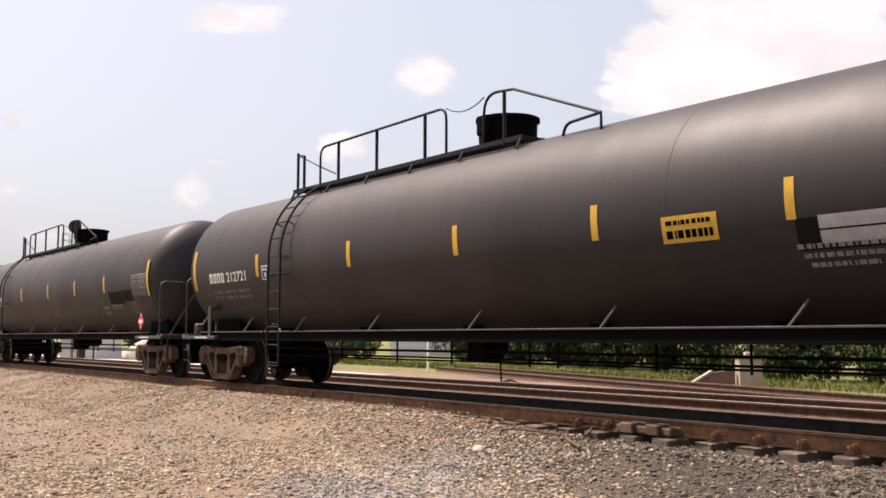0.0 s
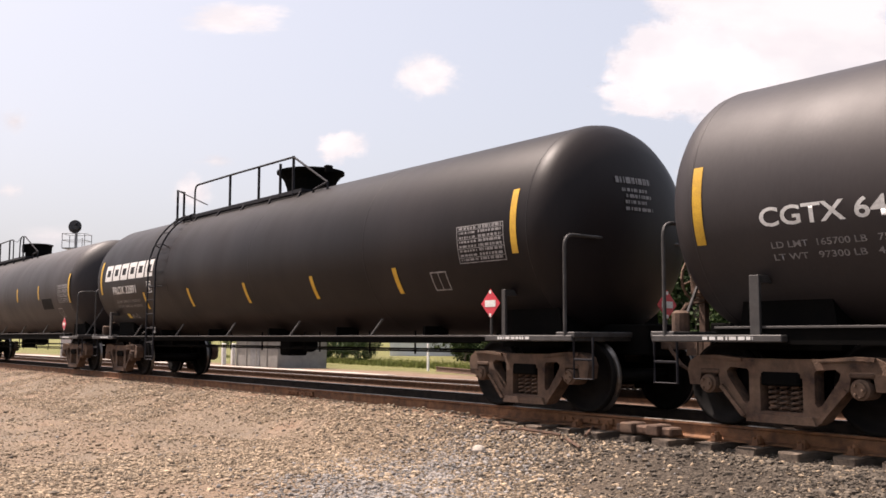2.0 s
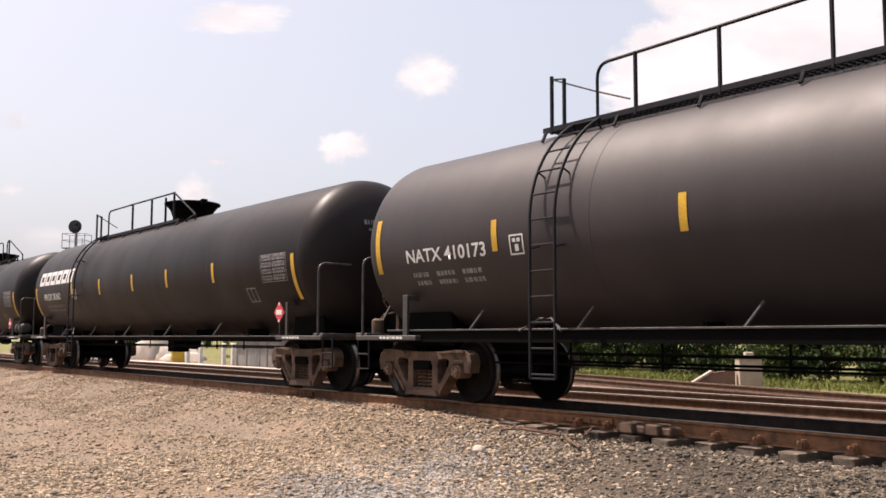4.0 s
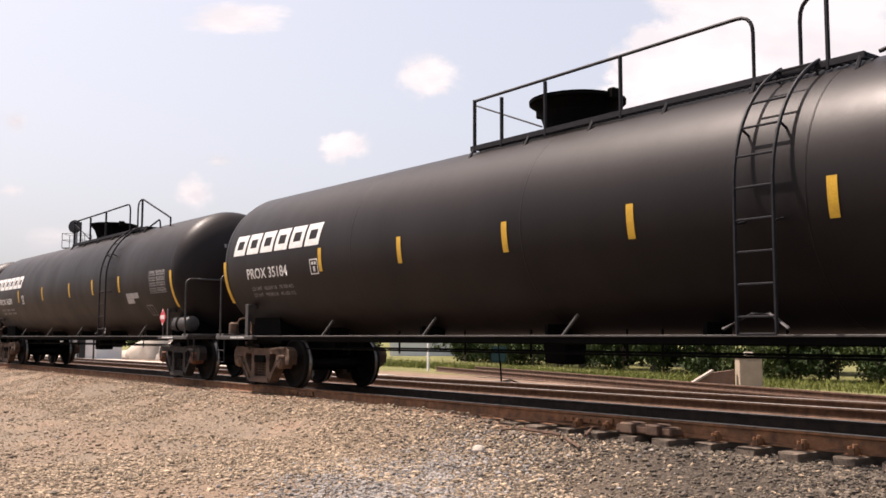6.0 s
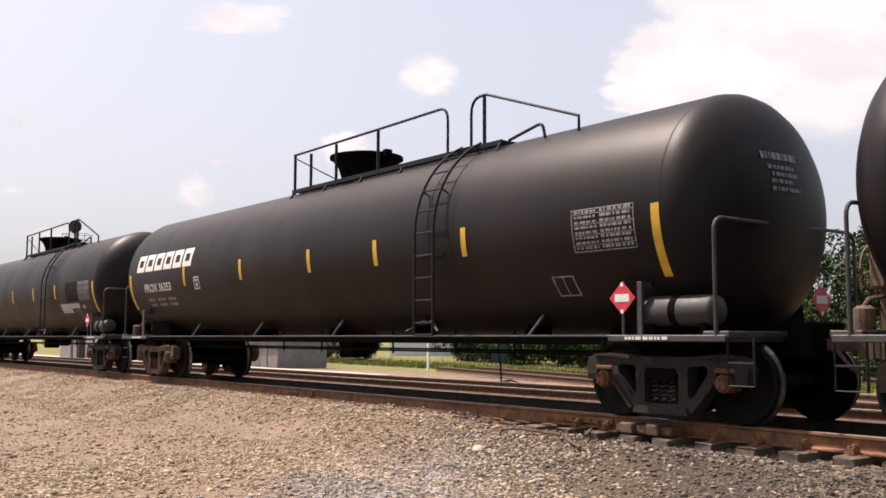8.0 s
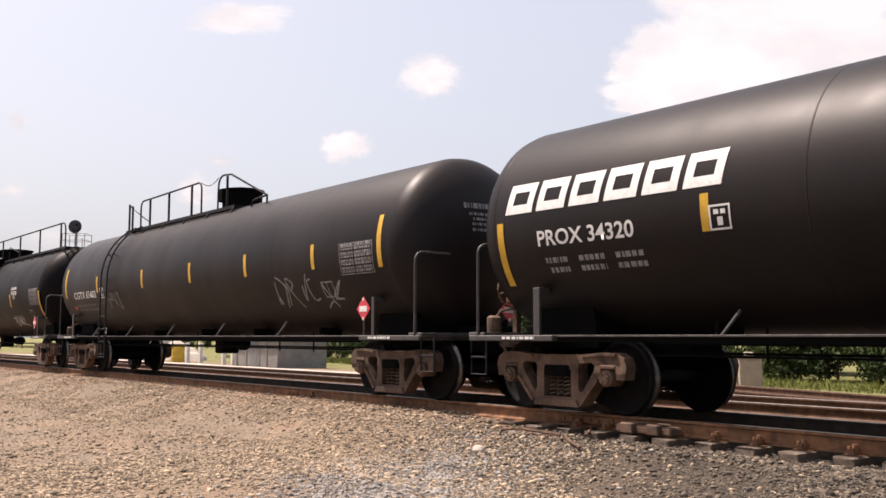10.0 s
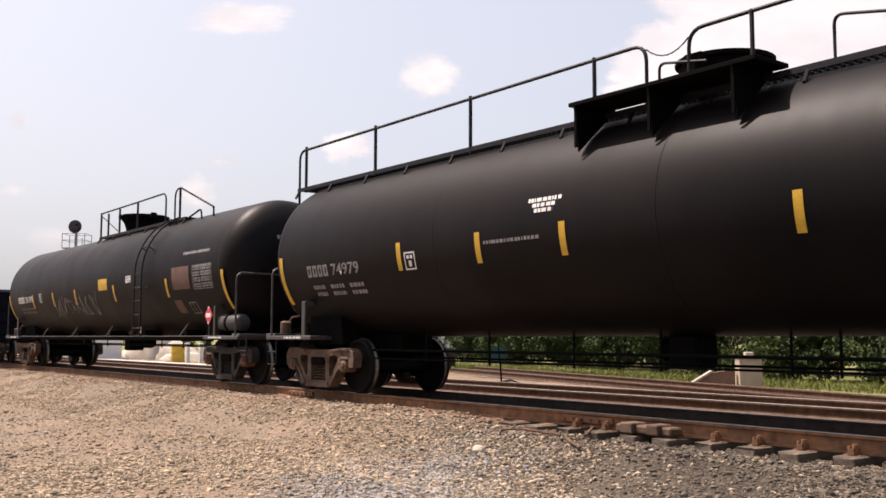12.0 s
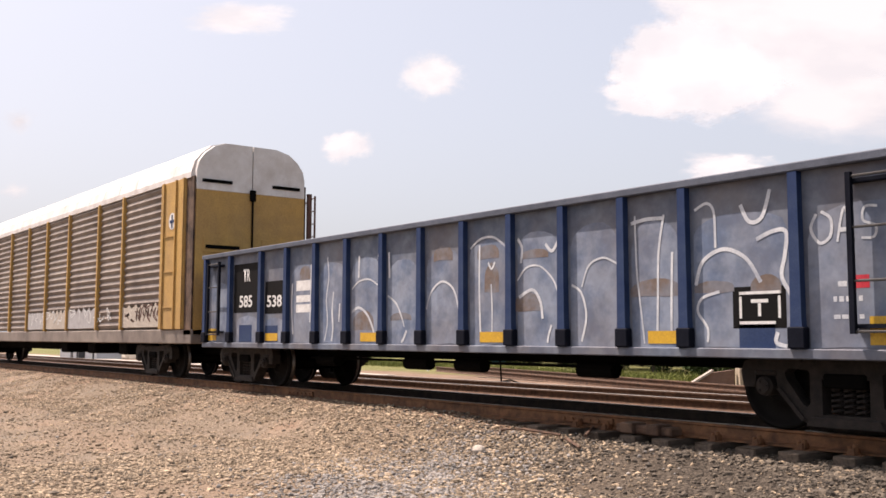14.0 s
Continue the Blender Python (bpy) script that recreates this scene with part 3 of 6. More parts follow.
def truck_meshes(cast):
    s = {}
    bm = bmesh.new()                                                    # wheelset: two wheels on an axle
    rim = [(0.82, 0.14), (0.835, 0.17), (0.80, 0.19), (0.775, 0.30), (0.79, 0.395), (0.82, 0.41), (0.82, 0.452), (0.76, WHEEL_R), (0.725, 0.463), (0.715, 0.485),
           (0.69, 0.480), (0.685, 0.40), (0.745, 0.36), (0.735, 0.24), (0.68, 0.17), (0.67, 0.10)]
    for side in (-1, 1):
        lathe(bm, [(side * y, r) for y, r in rim], "Y", 40)
    lathe(bm, [(-1.0, 0.06), (-0.68, 0.085), (0.68, 0.085), (1.0, 0.06)], "Y", 14)
    me = to_mesh("wheelset", bm, M_WHEEL, False)
    me.materials.append(M_TREAD)
    for p in me.polygons:
        r = math.hypot(p.center.x, p.center.z)
        if r > 0.4545:
            p.material_index = 1
        p.use_smooth = True
    s["wheelset"] = me
    bm = bmesh.new()                                                    # cast side frame: a plate with two windows and the spring opening
    y0, y1 = -0.085, 0.085
    half = [(0.0, 0.73), (0.45, 0.735), (0.80, 0.765), (1.02, 0.755), (1.13, 0.70), (1.17, 0.60), (1.14, 0.44), (1.01, 0.44), (0.985, 0.575), (0.76, 0.575), (0.735, 0.43), (0.66, 0.36), (0.46, 0.13), (0.38, 0.085), (0.0, 0.085)]
    loops = [half + [(-x, z) for x, z in half[-2:0:-1]], [(-0.245, 0.545), (0.245, 0.545), (0.245, 0.20), (-0.245, 0.20)]]
    for k in (-1, 1):
        loops.append([(k * x, z) for x, z in ((0.375, 0.60), (0.40, 0.625), (0.60, 0.64), (0.655, 0.60), (0.64, 0.54), (0.45, 0.285), (0.405, 0.265), (0.375, 0.30))])
    edges = []
    for loop in loops:
        vs = [bm.verts.new((x, y0, z)) for x, z in loop]
        edges += [bm.edges.new((vs[n], vs[(n + 1) % len(vs)])) for n in range(len(vs))]
    bmesh.ops.triangle_fill(bm, edges=edges, use_beauty=True)
    skin = bmesh.ops.extrude_face_region(bm, geom=bm.faces[:])["geom"]
    bmesh.ops.translate(bm, vec=(0, y1 - y0, 0), verts=[v for v in skin if isinstance(v, bmesh.types.BMVert)])
    for k in (-1, 1):                                                   # raised flanges
        prism(bm, [(k * x, z) for x, z in ((0.46, 0.13), (0.735, 0.43), (0.70, 0.455), (0.42, 0.15))], y0 - 0.03, y0 - 0.001)
        prism(bm, [(k * x, z) for x, z in ((0.45, 0.735), (0.80, 0.765), (1.02, 0.755), (1.01, 0.72), (0.80, 0.73), (0.45, 0.70))], y0 - 0.03, y0 - 0.001)
    prism(bm, [(-0.40, 0.086), (0.40, 0.086), (0.36, 0.17), (-0.36, 0.17)], y0 - 0.04, y0 - 0.001)
    bmesh.ops.recalc_face_normals(bm, faces=bm.faces)
    s["side_frame"] = to_mesh("side_frame", bm, cast)
    bm = bmesh.new()                                                    # bolster across the truck
    box(bm, -0.22, 0.22, -1.12, 1.12, 0.46, 0.60, 0.02)
    box(bm, -0.16, 0.16, -0.7, 0.7, 0.56, 0.70, 0.02)
    lathe(bm, [(0.68, 0.2), (0.80, 0.2)], "Z", 20)
    box(bm, -0.62, -0.48, -0.74, 0.74, 0.32, 0.42, 0.01)
    box(bm, 0.48, 0.62, -0.74, 0.74, 0.32, 0.42, 0.01)
    s["truck"] = to_mesh("truck", bm, M_BLACK)
    bm = bmesh.new()                                                    # coil spring
    for dx in (-0.13, 0.0, 0.13):
        pts = [(dx + 0.052 * math.cos(a), 0.052 * math.sin(a), 0.20 + 0.26 * a / (5 * math.tau)) for a in [i * math.tau / 8 for i in range(41)]]
        tube(bm, pts, 0.015, 5)
    s["spring"] = to_mesh("spring", bm, cast)
    bm = bmesh.new()                                                    # roller bearing with its end cap
    lathe(bm, [(-0.16, 0.03), (-0.16, 0.075), (-0.13, 0.078), (-0.12, 0.100), (0.10, 0.100), (0.10, 0.05)], "Y", 18)
    for k in range(3):
        a = k * math.tau / 3
        rod(bm, (0.05 * math.cos(a), -0.185, 0.05 * math.sin(a)), (0.05 * math.cos(a), -0.15, 0.05 * math.sin(a)), 0.014, 6)
    box(bm, -0.13, 0.13, -0.10, 0.08, 0.105, 0.16, 0.015)
    s["bearing"] = to_mesh("bearing", bm, cast)
    bm = bmesh.new()                                                    # brake beam
    rod(bm, (0, -0.82, 0.36), (0, 0.82, 0.36), 0.03)
    box(bm, -0.04, 0.05, -0.80, -0.70, 0.25, 0.52, 0.01)
    box(bm, -0.04, 0.05, 0.70, 0.80, 0.25, 0.52, 0.01)
    s["brake_beam"] = to_mesh("brake_beam", bm, M_BLACK)
    return s


def bm_copy(me):
    bm = bmesh.new()
    bm.from_mesh(me)
    return bm


TRUCK = truck_meshes(M_TRUCK)
DARK_TRUCK = truck_meshes(M_DARKTRUCK)
GRIMY_TRUCK = dict(DARK_TRUCK, bearing=to_mesh("bearing", bm_copy(TRUCK["bearing"]), M_BEARING))
WHEELSETS = []


def add_truck(car, x, kit=TRUCK):
    truck = put("truck", kit["truck"], car, pose(x, 0, 0), "dusty two-axle freight truck")
    for y, turn in ((-1.0, 0), (1.0, 180)):
        put("side_frame", kit["side_frame"], truck, pose(0, y, 0, 0, 0, turn), "dust-covered cast steel side frame")
        put("spring", kit["spring"], truck, pose(0, y, 0))
        for k in (-1, 1):
            put("bearing", kit["bearing"], truck, pose(k * AXLE, y * 1.0, WHEEL_R, 0, 0, turn))
    for k in (-1, 1):
        w = put("wheelset", kit["wheelset"], truck, pose(k * AXLE, 0, WHEEL_R), "worn steel wheels with bright rims")
        WHEELSETS.append((w, k * AXLE))
        put("brake_beam", kit["brake_beam"], truck, pose(k * (AXLE - 0.53), 0, 0))
    return truck


def coupler_mesh():
    bm = bmesh.new()
    box(bm, -0.5, 0.12, -0.07, 0.07, 0.80, 0.94, 0.015)
    prism(bm, [(0.02, 0.73), (0.18, 0.73), (0.18, 1.01), (0.02, 1.01)], -0.15, 0.12)
    lathe(bm, [(0.74, 0.08), (1.0, 0.08)], "Z", 12, Matrix.Translation((0.2, -0.06, 0)))
    tube(bm, [(-0.2, -0.22, 0.84), (0.0, -0.24, 0.62), (0.18, -0.2, 0.52), (0.42, -0.14, 0.50)], 0.025, 6)
    return to_mesh("coupler", bm, M_TRUCK)


COUPLER = coupler_mesh()
CARS = []               # (car, x of its origin at 0 s)

# ---- tank cars ----
TANK_X0, HEAD = -1.70, 0.71
# leading ends: end of the shell, then the places of table, placard, handrail, truck and card holder
SHORT = dict(x1=14.95, table=13.57, placard=14.30, hoop=15.60, truck_x=14.62, holder=(13.03, -41))
MIDDLE = dict(x1=15.10, table=13.64, placard=14.27, hoop=15.69, truck_x=14.65, holder=(12.88, -33))
LONG = dict(x1=15.55, table=14.51, placard=15.10, hoop=16.30, truck_x=15.22, holder=(14.25, -36.5))
SHARED = {}


def shared(key, make):
    if key not in SHARED:
        SHARED[key] = make()
    return SHARED[key]


def tank_mesh(R, zc, material, x1):
    bm = bmesh.new()
    prof = [(TANK_X0 - HEAD * math.cos(a), R * math.sin(a)) for a in [radians(v) for v in (3, 12, 24, 36, 48, 60, 70, 80, 90)]]
    for k in range(1, 6):
        prof.append((TANK_X0 + (x1 - TANK_X0) * k / 6, R))
    prof += [(x1 + HEAD * math.cos(a), R * math.sin(a)) for a in [radians(v) for v in (90, 80, 70, 60, 48, 36, 24, 12, 3)]]
    lathe(bm, prof, "X", 72, Matrix.Translation((0, 0, zc)))
    return to_mesh("tank", bm, material, True)


def seam_mesh(R, zc):
    """A raised weld band round the shell."""
    bm = bmesh.new()
    lathe(bm, [(-0.014, R - 0.01), (-0.010, R + 0.0012), (0.010, R + 0.0012), (0.014, R - 0.01)], "X", 72, Matrix.Translation((0, 0, zc)))
    return bm


def ladder_mesh(R, zc, w, low, high_deg=64):
    bm = bmesh.new()
    r = R + 0.13
    arc = [(radians(a)) for a in range(high_deg, -1, -6)]
    path = [(-r * math.cos(a), zc + r * math.sin(a)) for a in arc]
    path += [(-r, zc - 0.5), (-r, 1.05), (-r, low)]
    for x in (0, w):
        tube(bm, [(x, y, z) for y, z in path], 0.021, 6)
        for a in (60, 25, -12):
            a = radians(a)
            rod(bm, (x, -R * math.cos(a) * 0.99, zc + R * math.sin(a) * 0.99), (x, -r * math.cos(a), zc + r * math.sin(a)), 0.014, 6)
    length, pts = 0, []
    for p, q in zip(path, path[1:]):
        n = max(1, int(math.hypot(q[0] - p[0], q[1] - p[1]) / 0.01))
        pts += [(p[0] + (q[0] - p[0]) * i / n, p[1] + (q[1] - p[1]) * i / n) for i in range(n)]
    return to_mesh("ladder", bm, M_RAILING), [pts[k] for k in range(8, len(pts), 32)] + [path[-1]]


def end_hoop(x, top=2.22):
    bm = bmesh.new()
    w = 1.36
    tube(bm, [(x, -w, 0.95), *bend((x, -w, 1), (x, -w, top), (x, 0, top), 0.15), *bend((x, 0, top), (x, w, top), (x, w, 1), 0.15), (x, w, 0.95)], 0.022, 8)
    return to_mesh("handrail", bm, M_SILL)


def walkway_bm(x0, x1, z):
    bm = bmesh.new()
    box(bm, x0, x1, -0.74, -0.70, z - 0.05, z + 0.02)
    box(bm, x0, x1, -0.34, -0.30, z - 0.05, z + 0.02)
    n = int((x1 - x0) / 0.09)
    for i in range(n + 1):
        x = x0 + (x1 - x0) * i / n
        box(bm, x - 0.008, x + 0.008, -0.70, -0.34, z - 0.025, z + 0.01)
    for k in range(4):
        box(bm, x0, x1, -0.66 + 0.09 * k, -0.645 + 0.09 * k, z - 0.02, z + 0.005)
    n = max(2, int((x1 - x0) / 1.2))
    for i in range(n + 1):
        x = x0 + 0.05 + (x1 - x0 - 0.1) * i / n
        rod(bm, (x, -0.72, z - 0.03), (x, -0.80, z - 0.18), 0.025, 6)
    return bm


def dome_mesh(kind):
    bm = bmesh.new()
    if kind == "drum":
        lathe(bm, [(3.65, 0.44), (4.24, 0.46), (4.26, 0.50), (4.31, 0.50), (4.33, 0.40), (4.34, 0.1)], "Z", 28)
        box(bm, -0.10, 0.14, -0.56, -0.44, 4.0, 4.30, 0.02)
    else:
        lathe(bm, [(3.7, 0.46), (3.95, 0.48), (4.12, 0.54), (4.24, 0.64), (4.26, 0.69), (4.31, 0.69), (4.33, 0.62), (4.36, 0.3), (4.37, 0.1)], "Z", 28)
        box(bm, -0.78, -0.62, -0.1, 0.1, 4.18, 4.34, 0.02)
        box(bm, 0.64, 0.76, -0.08, 0.08, 4.2, 4.36, 0.02)
    return to_mesh("dome", bm, M_BLACK)


def railings(kind):
    """Rows of (part name, list of tubes)."""
    y, z = -0.72, 3.80
    out = []

    def post(x, top, foot=z - 0.1):
        out.append(("rail_post", [[(x, y, foot), (x, y, top)]], 0.028))

    if kind == "end_ladder":
        post(1.6, 4.50), post(1.84, 4.42), post(3.1, 4.50), post(4.36, 4.50), post(5.76, 4.50), post(7.7, 4.48)
        out.append(("handrail", [[(2.45, y, z), *bend((2.45, y, z), (2.45, y, 4.48), (6.32, y, 4.52), 0.2), *bend((2.45, y, 4.48), (6.32, y, 4.52), (6.32, y, z), 0.2), (6.32, y, z)]], 0.022))
        out.append(("handrail", [[(7.22, y, z), *bend((7.22, y, z), (7.25, y, 4.54), (7.9, y, 4.50), 0.3), (7.9, y, 4.49), (9.6, y, 3.84), (9.6, y, 3.62)],
                                 [(8.9, y, 3.64), *bend((8.9, y, 3.64), (8.95, y, 3.80), (9.6, y, 3.84), 0.12), (9.6, y, 3.84)]], 0.022))
        out.append(("gate_bar", [[(1.6, y, 4.46), (2.4, y, 4.14), (3.0, y, 3.92)], [(1.6, y, 4.46), (1.84, y, 4.42)]], 0.013))
        out.append(("safety_chain", [[(6.32 + 0.92 * t, y, 4.5 - 0.12 * (1 - (2 * t - 1) ** 2)) for t in [i / 8 for i in range(9)]]], 0.010))
        return out, (1.44, 8.1)
    if kind == "end_ladder_bowl":
        post(1.75, 4.50), post(2.14, 4.40), post(4.68, 4.48), post(6.06, 4.46), post(7.0, 4.40), post(7.54, 4.48)
        out.append(("handrail", [[(2.78, y, z), *bend((2.78, y, z), (2.78, y, 4.48), (4.7, y, 4.48), 0.18), (4.7, y, 4.48), (7.54, y, 4.46), (8.85, y, 3.80), (8.85, y, 3.62)],
                                 [(8.3, y, 3.62), (8.35, y, 3.72), (8.85, y, 3.80)]], 0.022))
        out.append(("gate_bar", [[(1.75, y, 4.48), (3.5, y, 3.95)], [(1.75, y, 4.48), (2.14, y, 4.40)]], 0.013))
        return out, (1.68, 7.9)
    if kind == "mid_ladder":
        post(5.28, 4.50), post(5.9, 4.42), post(6.82, 4.46), post(8.2, 4.50), post(11.05, 4.54)
        out.append(("handrail", [[(5.28, y, 4.48), (8.2, y, 4.50), *bend((8.2, y, 4.50), (10.16, y, 4.52), (10.16, y, z), 0.22), (10.16, y, z)]], 0.022))
        out.append(("handrail", [[(10.74, y, z), *bend((10.74, y, z), (10.74, y, 4.54), (11.1, y, 4.53), 0.25), (11.1, y, 4.53), (13.0, y, 3.87), (13.0, y, 3.66)],
                                 [(11.6, y, 3.76), (12.1, y, 3.86), *bend((12.1, y, 3.86), (12.3, y, 3.9), (12.35, y, 3.7), 0.1), (12.35, y, 3.68)]], 0.022))
        out.append(("gate_bar", [[(5.28, y, 4.42), (6.75, y, 3.84)]], 0.013))
        return out, (5.2, 11.45)
    for x in (-2.05, 0.35, 2.95, 5.52, 7.92, 10.4, 12.93, 15.33):
        post(x, 4.58)
    out.append(("handrail", [[(-2.3, y, 3.45), *bend((-2.3, y, z), (-2.3, y, 4.52), (5, y, 4.54), 0.2), *bend((-2, y, 4.52), (6.4, y, 4.55), (6.4, y, z), 0.22), (6.4, y, z)]], 0.024))
    out.append(("handrail", [[(7.05, y, z), *bend((7.05, y, z), (7.05, y, 4.56), (8, y, 4.56), 0.22), *bend((8, y, 4.56), (15.82, y, 4.56), (15.82, y, z), 0.3), (15.82, y, z)]], 0.024))
    out.append(("grab_iron", [[(8.9, y, z), *bend((8.9, y, z), (8.9, y, 4.26), (10.3, y, 3.98), 0.12), (10.3, y, 3.98), (10.3, y, z)], [(6.6, y, z), *bend((6.6, y, z), (6.6, y, 4.26), (7.2, y, 4.16), 0.1), (7.3, y, 4.14)]], 0.018))
    out.append(("safety_chain", [[(6.4 + 0.65 * t, y, 4.48 - 0.14 * (1 - (2 * t - 1) ** 2)) for t in [i / 8 for i in range(9)]]], 0.010))
    return out, (-2.35, 15.9)


def diamond(bm, half, y):
    vs = [bm.verts.new(p) for p in ((-half, y, 0), (0, y, -half), (half, y, 0), (0, y, half))]
    vb = [bm.verts.new((v.co.x, y + 0.008, v.co.z)) for v in vs]
    bm.faces.new(vs)
    bm.faces.new(vb[::-1])
    for i in range(4):
        bm.faces.new((vs[i], vs[(i + 1) % 4], vb[(i + 1) % 4], vb[i]))
    bmesh.ops.recalc_face_normals(bm, faces=bm.faces)
    return bm


def add_placard(car, x, y, z, turn=0):
    m = pose(x, y, z, 0, 0, turn)
    holder = shared("placard_post", lambda: to_mesh("placard_holder", rod(bmesh.new(), (0, 0.02, -0.45), (0, 0.02, 0.1), 0.018), M_SILL))
    h = put("placard_holder", holder, car, m)
    put("placard", shared("placard", lambda: to_mesh("placard", diamond(bmesh.new(), 0.195, 0), M_RED)), h, None, "red diamond hazard placard with a white panel")

    def white():
        bm = bmesh.new()
        sheet(bm, -0.11, 0.11, -0.045, 0.045, 1)
        for v in bm.verts:
            v.co.y = -0.004
        for a, b in ((0, 0.155), (0, -0.155)):
            sheet(bm, -0.022, 0.022, b - 0.022, b + 0.022, 1)
        for v in bm.verts:
            v.co.y = -0.004
        return to_mesh("placard_panel", bm, M_WHITE)
    put("placard_panel", shared("placard_white", white), h)


def decal(car, name, bm, x, deg, R, zc, material, label="", lift=0.005):
    return part(name, wrap(bm, x, deg, R, zc, lift), material, car, label)


def logo_bm(width, height):
    """A row of six white blocks with open centres, standing for a company logo."""
    bm = bmesh.new()
    w, gap = width / 6 * 0.86, width / 6 * 0.14
    for k in range(6):
        x = k * (w + gap)
        t = 0.115
        frame_sheet(bm, x, x + w, 0, height, t)
    for v in bm.verts:
        v.co.x += 0.16 * v.co.z
    return bm


def mark_blocks(width, height):
    """Four plain upright blocks in place of an owner's name."""
    bm = bmesh.new()
    w = width / 4
    for k in range(4):
        frame_sheet(bm, k * w, k * w + w * 0.78, 0, height, 0.05 if height > 0.15 else 0.02)
    return bm


def bars_bm(rows, seed):
    """Unreadable lettering: broken bars, rows of (z, height, x0, x1)."""
    rng = random.Random(seed)
    bm = bmesh.new()
    for z, h, x0, x1 in rows:
        x = x0
        while x < x1:
            w = min(rng.uniform(0.02, 0.09), x1 - x)
            sheet(bm, x, x + w, z, z + h, 1)
            x += w + rng.uniform(0.012, 0.03)
    return bm


def tank_car(code, x0, kind, label, lead=SHORT, R=1.445, zc=2.415, coat="dusty", sill_z=0.965, mark="", number="", logo=None, stripes=(), band=(2, -14), ends=(), end_band=(1, -33),
             mark_x=-0.8, mark_deg=-14, class_x=1.5, data=None, extra=()):
    x1, tx, placard_x, hoop, truck_x, holder = (lead[k] for k in ("x1", "table", "placard", "hoop", "truck_x", "holder"))
    car = thing("tank_car", label, "tank car", group="tank cars of the train")
    paint = {"dusty": M_TANK, "worn": M_TANK_GREY, "fresh": M_TANK_FRESH}[coat]
    put("tank", shared(("tank", R, coat, x1), lambda: tank_mesh(R, zc, paint, x1)), car, None, "long black cylindrical tank with domed ends")
    for x in (TANK_X0 + 0.02, 2.95, 7.1, 11.2, x1 - 0.02):
        put("weld_seam", shared(("seam", R, coat), lambda: to_mesh("weld_seam", seam_mesh(R, zc), paint, True)), car, pose(x, 0, 0))
    full = kind == "full_walkway"
    # underframe
    if not full:
        def sill():
            bm = bmesh.new()
            box(bm, TANK_X0 + 0.2, x1 - 0.1, -1.28, -1.22, sill_z - (0.17 if coat == "worn" else 0.075), sill_z - 0.012)
            return to_mesh("side_sill", bm, M_BLACK)

        def lip():
            bm = bmesh.new()
            box(bm, TANK_X0 + 0.2, x1 - 0.1, -1.31, -1.20, sill_z - 0.012, sill_z + 0.012, 0.004)
            return to_mesh("sill_lip", bm, M_SILL)
        for turn in (0, 1):
            m = pose(0, 0, 0) if not turn else pose(TANK_X0 + x1 + 0.1, 0, 0, 0, 0, 180)
            s = put("side_sill", shared(("sill", sill_z, x1), sill), car, m)
            put("sill_lip", shared(("lip", sill_z, x1), lip), s)

        def strut():
            bm = bmesh.new()
            tube(bm, [(0, -1.27, sill_z), (0.16, -1.15, sill_z + 0.27)], 0.022, 6)
            return to_mesh("sill_strut", bm, M_SILL)
        for x in ((0.5, 2.6, 5.0, 7.55, 10.06, 12.6) if coat == "worn" else (0.62, 3.2, 5.85, 8.52, 11.2) if kind == "end_ladder" else (1.8, 4.74, 7.68, 12.6)):
            put("sill_strut", shared(("strut", sill_z), strut), car, pose(x, 0, 0))

        def web():
            bm = bmesh.new()
            prism(bm, [(-0.03, sill_z - 0.05), (0.03, sill_z - 0.05), (0.03, 1.12), (-0.03, 1.12)], -0.95, -0.5)
            return to_mesh("tank_bracket", bm, M_BLACK)
        for x in (1.5, 4.25, 7.05, 9.6, 12.2):
            put("tank_bracket", shared(("web", sill_z), web), car, pose(x, 0, 0))

    def centre():
        bm = bmesh.new()
        box(bm, -1.45, 1.5, -0.32, 0.32, 0.72, 1.12, 0.02)
        prism(bm, [(-0.6, 0.82), (0.6, 0.82), (0.5, 1.45), (-0.5, 1.45)], -0.95, 0.95)
        return to_mesh("centre_sill", bm, M_BLACK)
    put("centre_sill", shared("centre", centre), car, pose(-0.87, 0, 0))
    put("centre_sill", shared("centre", centre), car, pose(truck_x, 0, 0, 0, 0, 180))

    def rigging():
        bm = bmesh.new()
        low = 0.60 if coat == "worn" or full else 0.74
        rod(bm, (0.8, -0.25, low + 0.02), (13.2, -0.25, low + 0.02), 0.016)
        rod(bm, (0.6, -0.9, low + 0.14), (13.5, -0.9, low + 0.14), 0.020)
        rod(bm, (0.6, -0.9, low), (13.5, -0.9, low), 0.014)
        for x in (2.1, 3.6, 5.28, 6.7, 8.41, 8.96, 10.6, 11.9):
            rod(bm, (x, -0.9, low - 0.05), (x, -0.9, 1.05), 0.016)
        lathe(bm, [(5.6, 0.11), (5.62, 0.16), (6.2, 0.16), (6.22, 0.11)], "X", 16, Matrix.Translation((0, 0.5, 0.80)))
        box(bm, 6.3, 6.75, -0.3, 0.1, 0.58, 0.98, 0.03)
        return to_mesh("brake_rigging", bm, M_BLACK)
    put("brake_rigging", shared(("rigging", coat == "worn" or full), rigging), car)

    def platform():
        bm = bmesh.new()
        box(bm, -0.9, 0.75, -1.38, -0.3, -0.055, 0.02, 0.01)
        box(bm, 0.45, 0.78, -1.36, 1.36, -0.01, 0.06, 0.01)
        box(bm, -0.9, 0.75, 0.3, 1.38, -0.055, 0.02, 0.01)
        return to_mesh("end_platform", bm, M_SILL)
    put("end_platform", shared("platform", platform), car, pose(hoop - 0.62, 0, 0.955))
